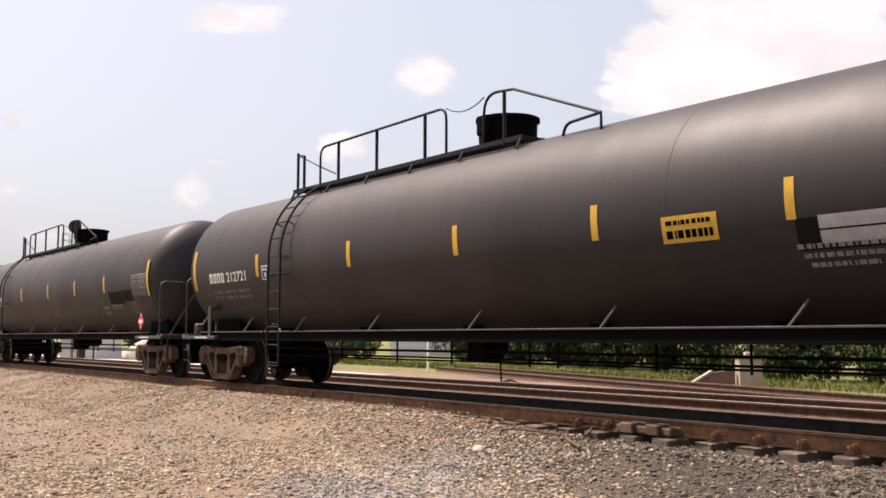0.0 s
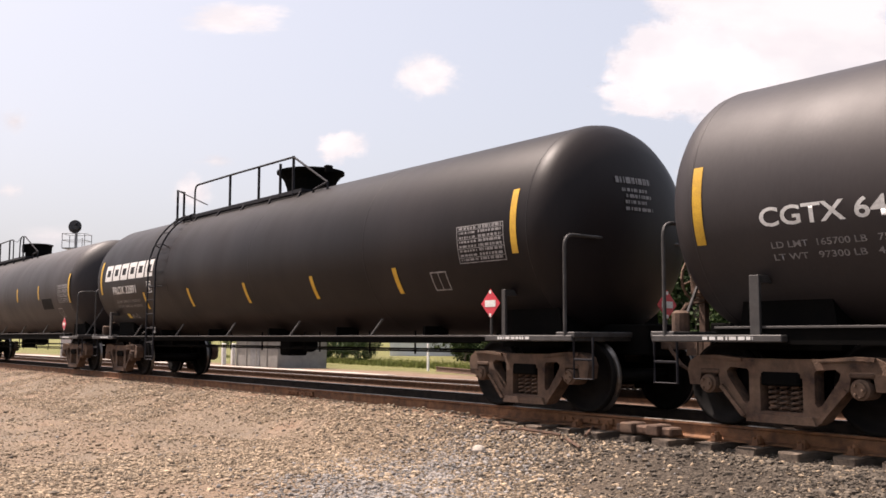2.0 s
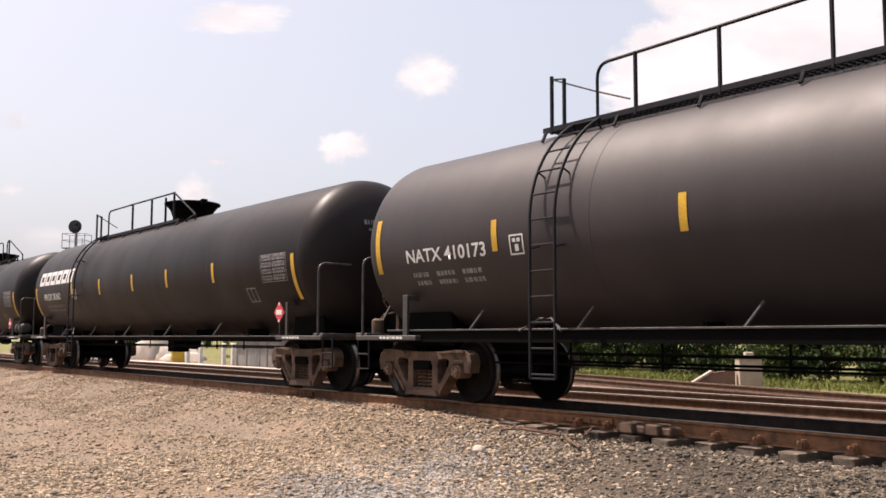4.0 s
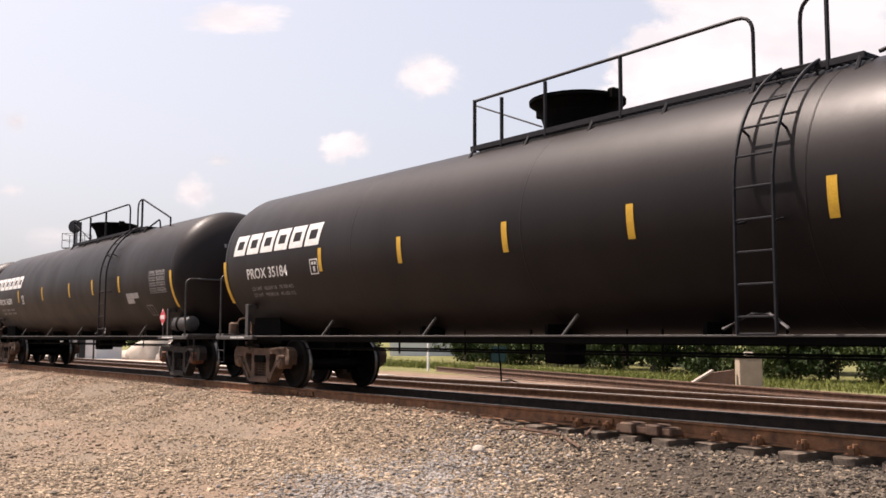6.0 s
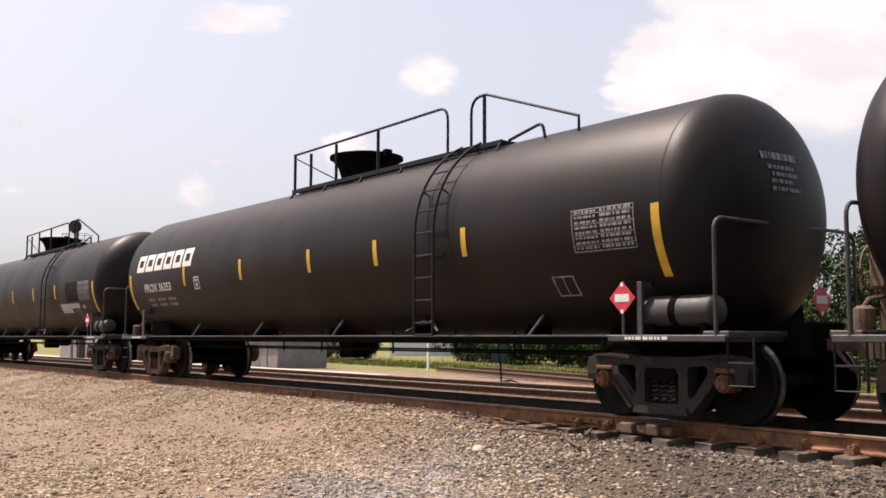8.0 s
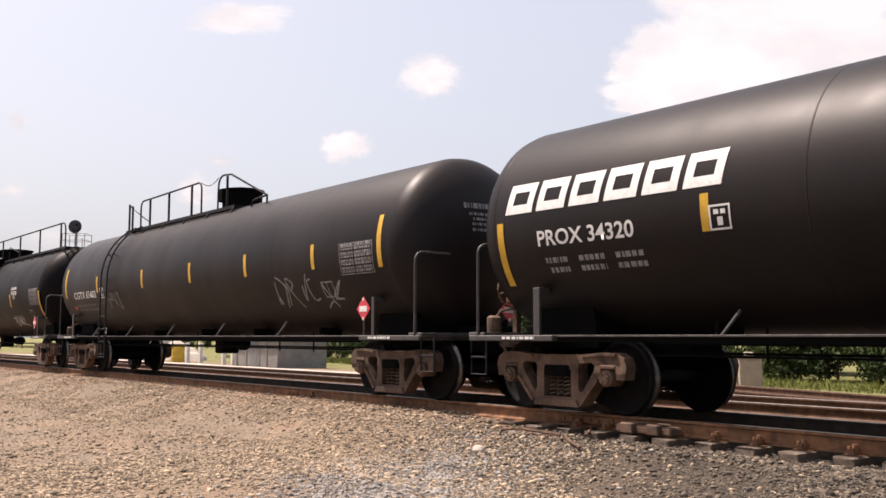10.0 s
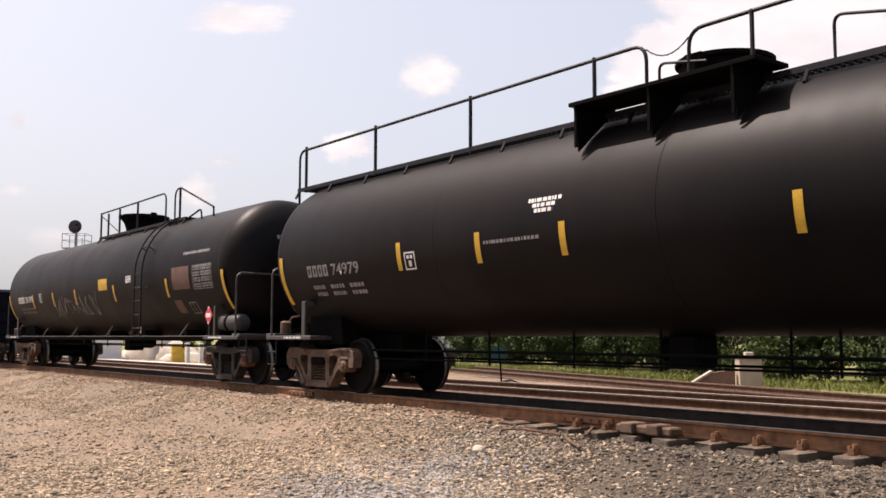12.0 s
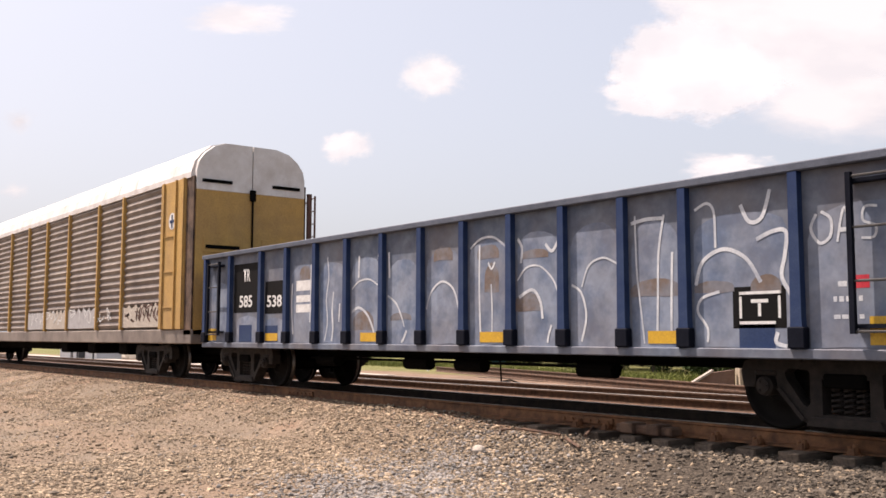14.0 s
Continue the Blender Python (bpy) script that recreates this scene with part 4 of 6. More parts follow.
    put("end_platform", shared("platform", platform), car, pose(-1.55, 0, 0.955, 0, 0, 180))
    put("handrail", shared(("hoop_a", hoop), lambda: end_hoop(hoop)), car, None, "bent tube end handrail")
    put("handrail", shared("hoop_b", lambda: end_hoop(-2.12)), car, None, "bent tube end handrail")

    def bracket():
        bm = bmesh.new()
        box(bm, -0.06, 0.06, -1.34, -1.30, 0.95, 1.58, 0.006)
        box(bm, -0.06, 0.06, -1.32, -1.0, 1.50, 1.58, 0.006)
        return to_mesh("bolster_post", bm, M_SILL)
    put("bolster_post", shared("bracket", bracket), car, pose(-0.98, 0, 0))
    if coat != "worn":
        put("bolster_post", shared("bracket", bracket), car, pose(placard_x + 0.24, 0, 0) @ Matrix.Diagonal((0.6, 1, 1, 1)))
    put("coupler", COUPLER, car, pose(hoop + (0.70 if hoop > 16 else 0.86), 0, 0))
    put("coupler", COUPLER, car, pose(-2.45, 0, 0, 0, 0, 180))

    def step():
        bm = bmesh.new()
        tube(bm, [(0, -1.33, 0.95), (0, -1.33, 0.45), (0.32, -1.33, 0.45), (0.32, -1.33, 0.95)], 0.016, 6)
        rod(bm, (0, -1.33, 0.68), (0.32, -1.33, 0.68), 0.014, 6)
        return to_mesh("sill_step", bm, M_RAILING)
    put("sill_step", shared("step", step), car, pose(hoop + 0.12, 0, 0))
    put("sill_step", shared("step", step), car, pose(-2.3, 0, 0))
    def brake():
        bm = bmesh.new()
        ring = [(-2.28, -0.62 + 0.24 * math.cos(a), 1.62 + 0.24 * math.sin(a)) for a in [i * math.tau / 16 for i in range(17)]]
        tube(bm, ring, 0.018, 6)
        for k in range(4):
            a = k * math.tau / 4 + 0.3
            rod(bm, (-2.28, -0.62, 1.62), (-2.28, -0.62 + 0.24 * math.cos(a), 1.62 + 0.24 * math.sin(a)), 0.012, 6)
        return to_mesh("brake_wheel", bm, M_TRUCK)

    def housing():
        bm = bmesh.new()
        box(bm, -2.26, -2.08, -0.76, -0.48, 1.42, 1.80, 0.03)
        box(bm, -2.2, -2.12, -0.66, -0.58, 0.95, 1.42)
        tube(bm, [(-2.2, -0.9, 0.98), (-2.25, -0.95, 1.2), (-2.18, -0.9, 1.32), (-2.1, -0.7, 1.36)], 0.025, 6)
        lathe(bm, [(0.98, 0.07), (1.0, 0.10), (1.22, 0.10), (1.25, 0.06)], "Z", 12, Matrix.Translation((-2.15, -1.05, 0)))
        return to_mesh("brake_housing", bm, M_TRUCK)
    hb = put("brake_housing", shared("housing", housing), car, None, "dusty hand brake housing")
    put("brake_wheel", shared("brake", brake), hb)
    if kind == "mid_ladder":
        def air():
            bm = bmesh.new()
            lathe(bm, [(14.93, 0.05), (14.95, 0.15), (15.0, 0.175), (15.85, 0.175), (15.9, 0.15), (15.92, 0.05)], "X", 24, Matrix.Translation((0, -1.12, 1.24)))
            return to_mesh("air_reservoir", bm, M_GREYPAINT, True)
        r = put("air_reservoir", shared("air", air), car, pose(-0.44, 0, 0), "grey air reservoir cylinder")

        def strap():
            bm = bmesh.new()
            lathe(bm, [(15.35, 0.17), (15.35, 0.188), (15.43, 0.188), (15.43, 0.17)], "X", 24, Matrix.Translation((0, -1.12, 1.24)))
            box(bm, 15.01, 15.09, -1.24, -1.0, 0.97, 1.10)
            box(bm, 15.73, 15.81, -1.24, -1.0, 0.97, 1.10)
            return to_mesh("strap", bm, M_BLACK)
        put("strap", shared("strap", strap), r)
    add_placard(car, placard_x, -1.36, 1.40 if coat != "worn" else 1.32)
    add_placard(car, hoop + 0.17, 0.35, 1.38, 90)
    # top fittings
    top = "end_ladder_bowl" if kind == "end_ladder" and logo else kind
    rails, (w0, w1) = railings(top)
    for i, (name, tubes, r) in enumerate(rails):
        def make():
            bm = bmesh.new()
            for t in tubes:
                tube(bm, t, r, 6)
            return to_mesh(name, bm, M_RAILING)
        put(name, shared(("rail", top, i), make), car)
    put("walkway", shared(("walk", top), lambda: to_mesh("walkway", walkway_bm(w0, w1, 3.78), M_RAILING)), car, None, "steel grating walkway on top of the tank")
    put("dome", shared("drum" if kind == "full_walkway" or kind == "end_ladder" and not logo else "bowl", lambda: dome_mesh("drum" if kind == "full_walkway" or kind == "end_ladder" and not logo else "bowl")), car,
        pose({"end_ladder": 6.95, "mid_ladder": 6.72}.get(kind, 7.02), 0, 0) @ Matrix.Diagonal((1.2, 1.2, 1, 1) if full else (1, 1, 1, 1)), "black round manway dome")
    lx = {"end_ladder": 2.2 if logo else 2.05, "mid_ladder": 10.48}.get(kind)
    if lx:
        me, rungs = shared(("ladder", kind, R), lambda: ladder_mesh(R, zc, 0.45, 0.44 if kind == "end_ladder" else 0.98))
        ladder = put("ladder", me, car, pose(lx, 0, 0))
        for yy, zz in rungs:
            put("rung", shared("rung", lambda: to_mesh("rung", rod(bmesh.new(), (0, 0, 0), (0.45, 0, 0), 0.013, 6), M_RAILING)), ladder, pose(0, yy, zz))

        def foot():
            bm = bmesh.new()
            tube(bm, [(-0.15, -1.60, 1.03), (0.12, -1.5, 1.18), (0.33, -1.5, 1.18), (0.60, -1.60, 1.03)], 0.018, 6)
            return to_mesh("ladder_brace", bm, M_SILL)
        put("ladder_brace", shared("foot", foot), car, pose(lx, 0, 0))
    else:
        for x in (5.72, 6.9, 8.05):
            def gusset():
                bm = bmesh.new()
                prism(bm, [(-0.02, 3.30), (0.02, 3.30), (0.02, 3.82), (-0.02, 3.82)], -1.28, -1.26)
                a = [bm.verts.new(p) for p in ((-0.015, -1.30, 3.86), (-0.015, -0.55, 3.86), (-0.015, -1.22, 3.25))]
                b = [bm.verts.new((0.015, v.co.y, v.co.z)) for v in a]
                bm.faces.new(a)
                bm.faces.new(b[::-1])
                for i in range(3):
                    bm.faces.new((a[i], b[i], b[(i + 1) % 3], a[(i + 1) % 3]))
                bmesh.ops.recalc_face_normals(bm, faces=bm.faces)
                return to_mesh("walkway_gusset", bm, M_BLACK)
            put("walkway_gusset", shared("gusset", gusset), car, pose(x, 0, 0))
        bm = bmesh.new()
        box(bm, 5.62, 8.35, -1.30, -0.70, 3.82, 3.87, 0.005)
        part("side_platform", bm, M_BLACK, car)
    add_truck(car, -0.87)
    add_truck(car, truck_x, GRIMY_TRUCK if kind == "mid_ladder" else TRUCK)
    # stencilled line on the edge of each end platform
    for k, x in enumerate((hoop - 1.25, -1.6)):
        bm = bars_bm([(0, 0.035, 0, 0.62)], 4 + k)
        for v in bm.verts:
            v.co = (x + v.co.x, -1.383, 0.922 + v.co.z)
        part("platform_lettering", bm, M_WHITE, car)
    if coat == "worn":
        for x in (hoop, -2.12):
            part("handrail_brace", rod(bmesh.new(), (x, -1.12, 0.97), (x, -0.5, 2.0), 0.019), M_SILL, car, "pale diagonal brace bar")
    # stripes and lettering
    for x in stripes:
        decal(car, "yellow_stripe", sheet(bmesh.new(), -0.055, 0.055, 0, radians(band[0] - band[1]) * R), x, band[1], R, zc, M_YELLOW)
    for x in ends:
        decal(car, "yellow_stripe", sheet(bmesh.new(), -0.06, 0.06, 0, radians(end_band[0] - end_band[1]) * R, 8), x, end_band[1], R, zc, M_YELLOW)
    if number:
        h = 0.20
        if mark:
            decal(car, "car_number", fit_width(text_bm(mark + " " + number, 0.3, 0.018), 1.60 if logo else 1.85, h), mark_x, mark_deg, R, zc, M_WHITE, "white stencilled car number")
        else:
            ink = M_GREYLET if full else M_WHITE
            decal(car, "car_number", fit_width(text_bm(number, 0.3, 0.018), 0.86, h), mark_x + 0.80, mark_deg, R, zc, ink, "white stencilled car number")
            decal(car, "owner_mark", mark_blocks(0.72, h), mark_x, mark_deg, R, zc, ink)
        if data:
            for row, line in enumerate(data):
                decal(car, "data_lettering", fit_width(text_bm(line, 0.1, 0.01), 1.62, 0.07), mark_x + 0.08, mark_deg - 9 - 5.2 * row, R, zc, M_GREYLET)
        else:
            decal(car, "data_lettering", bars_bm([(0.13, 0.07, 0, 0.38), (0.13, 0.07, 0.58, 1.0), (0.13, 0.07, 1.18, 1.62), (0, 0.07, 0.05, 0.38), (0, 0.07, 0.58, 1.0), (0, 0.07, 1.18, 1.62)], 3),
                  mark_x + 0.08, mark_deg - 14, R, zc, M_GREYLET)
        decal(car, "class_mark", frame_sheet(bmesh.new(), 0, 0.27, 0, 0.27, 0.022), class_x, mark_deg - 1, R, zc, M_WHITE)
        decal(car, "class_mark", bars_bm([(0.17, 0.05, 0.06, 0.21), (0.05, 0.09, 0.10, 0.17)], 5), class_x, mark_deg - 1, R, zc, M_WHITE)
        # end plate lettering on the leading head
        bm = bars_bm([(0.36, 0.085, 0, 0.62), (0.25, 0.045, 0.08, 0.55), (0.17, 0.045, 0.14, 0.6), (0.09, 0.045, 0.12, 0.50), (0.0, 0.045, 0.12, 0.62)], 9)
        for v in bm.verts:
            yy, zz = v.co.x - 0.46, v.co.z + (-0.02 if coat == "worn" else -0.16 if full else 0.18)
            rr = min(math.hypot(yy, zz) / R, 0.999)
            v.co = (x1 + HEAD * math.sqrt(1 - rr * rr) + 0.012, yy, zc + zz)
        part("end_lettering", bm, M_GREYLET, car)
    if logo:
        decal(car, "logo_panel", logo_bm(logo[1] - logo[0], 0.40), logo[0], logo[2], R, zc, M_WHITE, "white block logo")
    # leading end data table
    decal(car, "data_table", frame_sheet(bmesh.new(), 0, 1.0, 0, 0.52, 0.014), tx, -18, R, zc, M_GREYLET)
    rows = [(0.035 + 0.062 * k, 0.03, 0.05, 0.42) for k in range(8)] + [(0.035 + 0.062 * k, 0.036, 0.47, 0.95) for k in range(8)]
    decal(car, "data_table", bars_bm(rows, int(-x0)), tx, -18, R, zc, M_GREYLET)
    for k in range(4):
        decal(car, "table_rule", sheet(bmesh.new(), 0.02, 0.98, 0, 0.008, 1), tx, -15 + 5.0 * k, R, zc, M_GREYLET)
    bm = frame_sheet(bmesh.new(), 0, 0.32, 0, 0.30, 0.022)
    sheet(bm, 0.15, 0.165, 0.022, 0.278, 2)
    for v in bm.verts:
        v.co.x *= 1.2
    decal(car, "card_holder", bm, holder[0], holder[1], R, zc, M_GREYLET)
    if coat == "worn":
        decal(car, "faded_panel", sheet(bmesh.new(), 0, 1.06, 0, 0.33, 5), 12.78, -25, R, zc, M_PATCH, lift=0.003)
    for args in extra:
        decal(car, args[0], args[1], args[2], args[3], R, zc, args[4], *(args[5:]))
    CARS.append((car, x0))
    return car


def stroke_set(strokes, w):
    bm = bmesh.new()
    for s in strokes:
        pts = [Vector((*p, 0)) for p in s]
        fine = []
        for i in range(len(pts) - 1):
            p0, p1, p2, p3 = pts[max(i - 1, 0)], pts[i], pts[i + 1], pts[min(i + 2, len(pts) - 1)]
            for k in range(6):
                t = k / 6
                fine.append(0.5 * (2 * p1 + (p2 - p0) * t + (2 * p0 - 5 * p1 + 4 * p2 - p3) * t * t + (3 * p1 - p0 - 3 * p2 + p3) * t ** 3))
        fine.append(pts[-1])
        ribbon(bm, [(p.x, p.y) for p in fine], w)
    return bm


def scrawl(seed, length, height, n):
    """Random looping spray lines, not letters."""
    rng = random.Random(seed)
    out = []
    for k in range(n):
        x = length * (k + 0.2) / n
        w = length / n
        out.append([(x + w * rng.uniform(-0.2, 0.9), height * rng.uniform(0, 1)) for _ in range(rng.randint(4, 6))])
    return out


S1 = (1.32, 4.6, 7.44, 10.13, 12.75)
S2 = (1.97, 4.34, 6.78, 8.97, 11.48)
SB = (1.2, 4.36, 7.36, 10.0, 12.5)
DRUM = dict(R=1.425, zc=2.39, coat="worn", sill_z=1.05, lead=LONG)
BLACK_LABEL = "dusty black tank car with yellow stripes on the main track"
LOGO_LABEL = "black tank car with white block logo and yellow stripes"


def build_tank_cars():
    tank_car("a", -18.25, "end_ladder", "worn dark grey tank car with yellow stripes and end ladder", number="212721", data=("LD LMT  164200 LB   74500 KG", "LT WT   98800 LB   44800 KG"), stripes=S1, band=(5, -12), ends=(-1.6, 15.6), end_band=(15, -19),
             mark_x=-0.85, mark_deg=-14, **DRUM,
             extra=[("warning_sticker", sheet(bmesh.new(), 0, 0.74, 0, 0.30), 11.14, -17, M_YELLOW, "yellow warning sticker"),
                    ("sticker_lettering", bars_bm([(0.05, 0.09, 0.06, 0.68), (0.2, 0.05, 0.06, 0.68)], 2), 11.14, -17, M_BLACK, "", 0.008),
                    ("paint_patch", sheet(bmesh.new(), 0, 1.3, 0, 0.13), 13.03, -16.5, M_GREYPATCH), ("paint_patch", sheet(bmesh.new(), 0, 1.3, 0, 0.13), 13.03, -22.5, M_GREYPATCH),
                    ("data_lettering", bars_bm([(0.22, 0.05, 0, 1.2), (0.12, 0.05, 0.05, 1.1), (0.02, 0.05, 0.1, 0.8)], 6), 12.75, -33, M_GREYLET)])
    tank_car("b", -38.23, "end_ladder", "worn dark grey tank car with drum dome and yellow stripes", mark="CGTX", number="64767", data=("LD LMT  165700 LB   75100 KG", "LT WT   97300 LB   44100 KG"), stripes=SB, band=(5, -12), ends=(-1.6, 15.6), end_band=(15, -19),
             mark_x=-0.85, mark_deg=-14, **DRUM,
             extra=[("paint_patch", sheet(bmesh.new(), 0, 0.62, 0, 0.28, 5), 13.87, -22.5, M_PATCH), ("data_lettering", bars_bm([(0.06, 0.05, 0, 0.8), (0, 0.03, 0, 0.78)], 15), 12.8, -30, M_GREYLET),
                    ("data_lettering", bars_bm([(0.16, 0.07, 0, 0.5), (0, 0.06, 0, 0.48)], 16), 12.05, -36, M_GREYLET)])
    tank_car("c", -57.6, "end_ladder", LOGO_LABEL, mark="PROX", number="32891", data=("LD LMT  164600 LB   74 650 KG", "LT WT   98400 LB   44 550 KG"), class_x=1.73, logo=(-1.15, 2.2, -2), lead=MIDDLE, stripes=(1.45, 4.07, 6.8, 9.44, 12.0), band=(-16.5, -33.5), ends=(-1.47, 14.83),
             end_band=(19, -15), mark_x=-0.62, mark_deg=-16,
             extra=[("spray_tag", stroke_set(scrawl(5, 0.5, 0.14, 3), 0.03), -0.05, -43, M_GREYLET), ("paint_patch", sheet(bmesh.new(), 0, 0.2, 0, 0.14, 2), -0.3, -43, M_LOADER)])
    tank_car("d", -77.6, "end_ladder", "worn dark grey tank car with drum dome and yellow stripes", mark="NATX", number="410173", stripes=SB, band=(5, -12), ends=(-1.6, 15.6), end_band=(15, -19),
             mark_x=-0.85, mark_deg=-14, **DRUM)
    tank_car("e", -96.83, "end_ladder", LOGO_LABEL, mark="PROX", number="36362", data=("LD LMT  163600 LB   74 200 KG", "LT WT   99400 LB   45 100 KG"), class_x=2.06, logo=(-1.25, 2.05, 3), lead=MIDDLE, stripes=S2, ends=(-1.58, 14.88), mark_x=-0.76, mark_deg=-15)
    tank_car("g", -116.17, "mid_ladder", LOGO_LABEL, mark="PROX", number="35184", data=("LD LMT  162500 LB   73 700 KG", "LT WT   99500 LB   45 600 KG"), class_x=1.62, logo=(-1.40, 2.0, 4.5), stripes=S2, ends=(-1.78, 14.9), mark_x=-0.82, mark_deg=-14.5)
    tank_car("h", -135.71, "mid_ladder", "black tank car with white block logo and grey paint patch", mark="PROX", number="36281", class_x=2.25, logo=(-1.06, 2.25, 5), stripes=(1.88, 4.65, 7.38, 9.43, 11.5), ends=(-1.56, 14.9), mark_x=-0.61, mark_deg=-15,
             extra=[("paint_patch", sheet(bmesh.new(), 0, 0.82, 0, 0.14, 2), 11.92, -21.5, M_GREYPATCH), ("paint_patch", sheet(bmesh.new(), 0, 0.46, 0, 0.12, 2), 11.9, -26.4, M_GREYPATCH)])
    tank_car("i", -154.93, "mid_ladder", LOGO_LABEL, mark="PROX", number="36353", class_x=2.15, logo=(-1.2, 2.1, 2.5), stripes=(1.65, 4.42, 7.12, 9.22, 11.45), ends=(-1.62, 14.88), mark_x=-0.74, mark_deg=-17)
    tank_car("j", -174.35, "mid_ladder", "black tank car with white block logo and smeared paint patch", mark="PROX", number="34320", class_x=1.8, logo=(-1.45, 2.05, 5), stripes=(1.75, 4.1, 6.58, 9.08, 11.4), ends=(-1.55, 14.88),
             mark_x=-0.85, mark_deg=-13,
             extra=[("paint_patch", sheet(bmesh.new(), 0, 1.75, 0, 0.15, 3), 11.72, -27, M_GREYPATCH, "smeared pale paint patch"),
                    ("paint_patch", sheet(bmesh.new(), 0, 0.95, 0, 0.14, 3), 11.75, -32.5, M_GREYPATCH),
                    ("paint_patch", sheet(bmesh.new(), 0, 1.15, 0, 0.56, 6), 12.42, -19, M_PATCH),
                    ("paint_patch", sheet(bmesh.new(), 0, 0.26, 0, 0.11, 2), 13.7, -28, M_GREYLET)])
    tank_car("k", -193.64, "end_ladder", "black tank car with white spray tags near its end", mark="CGTX", number="65403", data=("LD LMT  163900 LB   74 350 KG", "LT WT   99100 LB   44 950 KG"), stripes=S1, band=(5, -12), lead=MIDDLE, ends=(-1.4, 14.83), end_band=(18, -15),
             mark_x=-0.69, mark_deg=-17,
             extra=[("spray_tag", stroke_set(scrawl(11, 2.6, 0.7, 7), 0.035), 10.9, -42, M_GREYLET, "pale spray-painted scribble"), ("spray_tag", stroke_set(scrawl(3, 1.0, 0.5, 4), 0.04), 1.9, -32, M_GREYLET),
                    ("paint_patch", sheet(bmesh.new(), 0, 0.14, 0, 0.1, 2), -0.9, -29, M_RED)])
    tank_car("l", -213.6, "full_walkway", "black gas tank car with full-length top walkway", number="74979", lead=LONG, coat="fresh", R=1.435, zc=2.40, stripes=(2.08, 3.97, 5.62, 8.88, 12.2), band=(-1, -18), ends=(-1.66, 15.67),
             end_band=(-1, -37), class_x=2.22, mark_x=-0.74, mark_deg=-17,
             extra=[("gas_lettering", fit_width(text_bm("LIQUEFIED", 0.2, 0.02), 0.66, 0.12), 12.33, 3.6, M_WHITE), ("gas_lettering", fit_width(text_bm("PETROLEUM", 0.2, 0.02), 0.66, 0.12), 12.36, -2, M_WHITE),
                    ("gas_lettering", fit_width(text_bm("GAS", 0.2, 0.02), 0.24, 0.12), 12.58, -7.5, M_WHITE),
                    ("data_lettering", bars_bm([(0.14, 0.05, 0, 0.6), (0.07, 0.05, 0.08, 0.5), (0.0, 0.05, 0.12, 0.45)], 4), 5.0, 5, M_WHITE),
                    ("data_lettering", bars_bm([(0, 0.045, 0, 1.1)], 8), 4.1, -8, M_GREYLET),
                    ("spray_tag", stroke_set(((((0, 0.3), (0.2, 0.3), (0.02, 0.02), (0.24, 0)), ((0.34, 0.3), (0.32, 0.02)), ((0.34, 0.28), (0.5, 0.27)), ((0.33, 0.15), (0.46, 0.15)), ((0.56, 0), (0.58, 0.26), (0.72, 0.02), (0.74, 0.28)), ((0.82, 0.3), (0.82, 0)), ((0.98, 0.3), (0.84, 0.15), (1.0, 0.02)), ((1.26, 0.2), (1.2, 0.28), (1.08, 0.2), (1.1, 0.04), (1.24, 0), (1.36, -0.05)))), 0.03), 11.82, -47, M_WHITE, "white spray-painted scribble"),
                    ("data_lettering", bars_bm([(0, 0.06, 0, 1.0)], 12), 12.1, -34, M_GREYLET)])
    tank_car("m", -232.85, "mid_ladder", "black tank car with pale spray tags and yellow sticker", coat="fresh", number="201979", data=("LD LMT  164500 LB   74600 KG", "LT WT   98500 LB   44700 KG"), class_x=1.77, stripes=(1.05, 3.22, 5.36, 8.56, 12.08), band=(-6, -23), ends=(-1.72, 15.07),
             end_band=(-4, -38), mark_x=-0.63, mark_deg=-15.5,
             extra=[("warning_sticker", sheet(bmesh.new(), 0, 0.68, 0, 0.29), 7.42, -10, M_YELLOW, "yellow warning sticker"),
                    ("sticker_lettering", bars_bm([(0.05, 0.05, 0.06, 0.62), (0.13, 0.05, 0.06, 0.62)], 2), 7.42, -10, M_LOADER, "", 0.008),
                    ("paint_patch", bars_bm([(0, 0.05, 0, 0.36), (0.06, 0.05, 0, 0.36), (0.12, 0.05, 0, 0.36)], 7), 9.5, -5.5, M_WHITE),
                    ("spray_tag", stroke_set(scrawl(31, 4.0, 0.72, 10), 0.024), 3.15, -38, M_GREYLET, "pale spray-painted scribble"),
                    ("paint_patch", sheet(bmesh.new(), 0, 0.95, 0, 0.5, 6), 12.44, -17, M_BROWNPATCH), ("paint_patch", sheet(bmesh.new(), 0, 0.42, 0, 0.34, 6), 12.28, -40, M_BROWNPATCH),
                    ("data_lettering", bars_bm([(0, 0.06, 0, 1.4)], 17), 13.0, 13, M_GREYLET)])


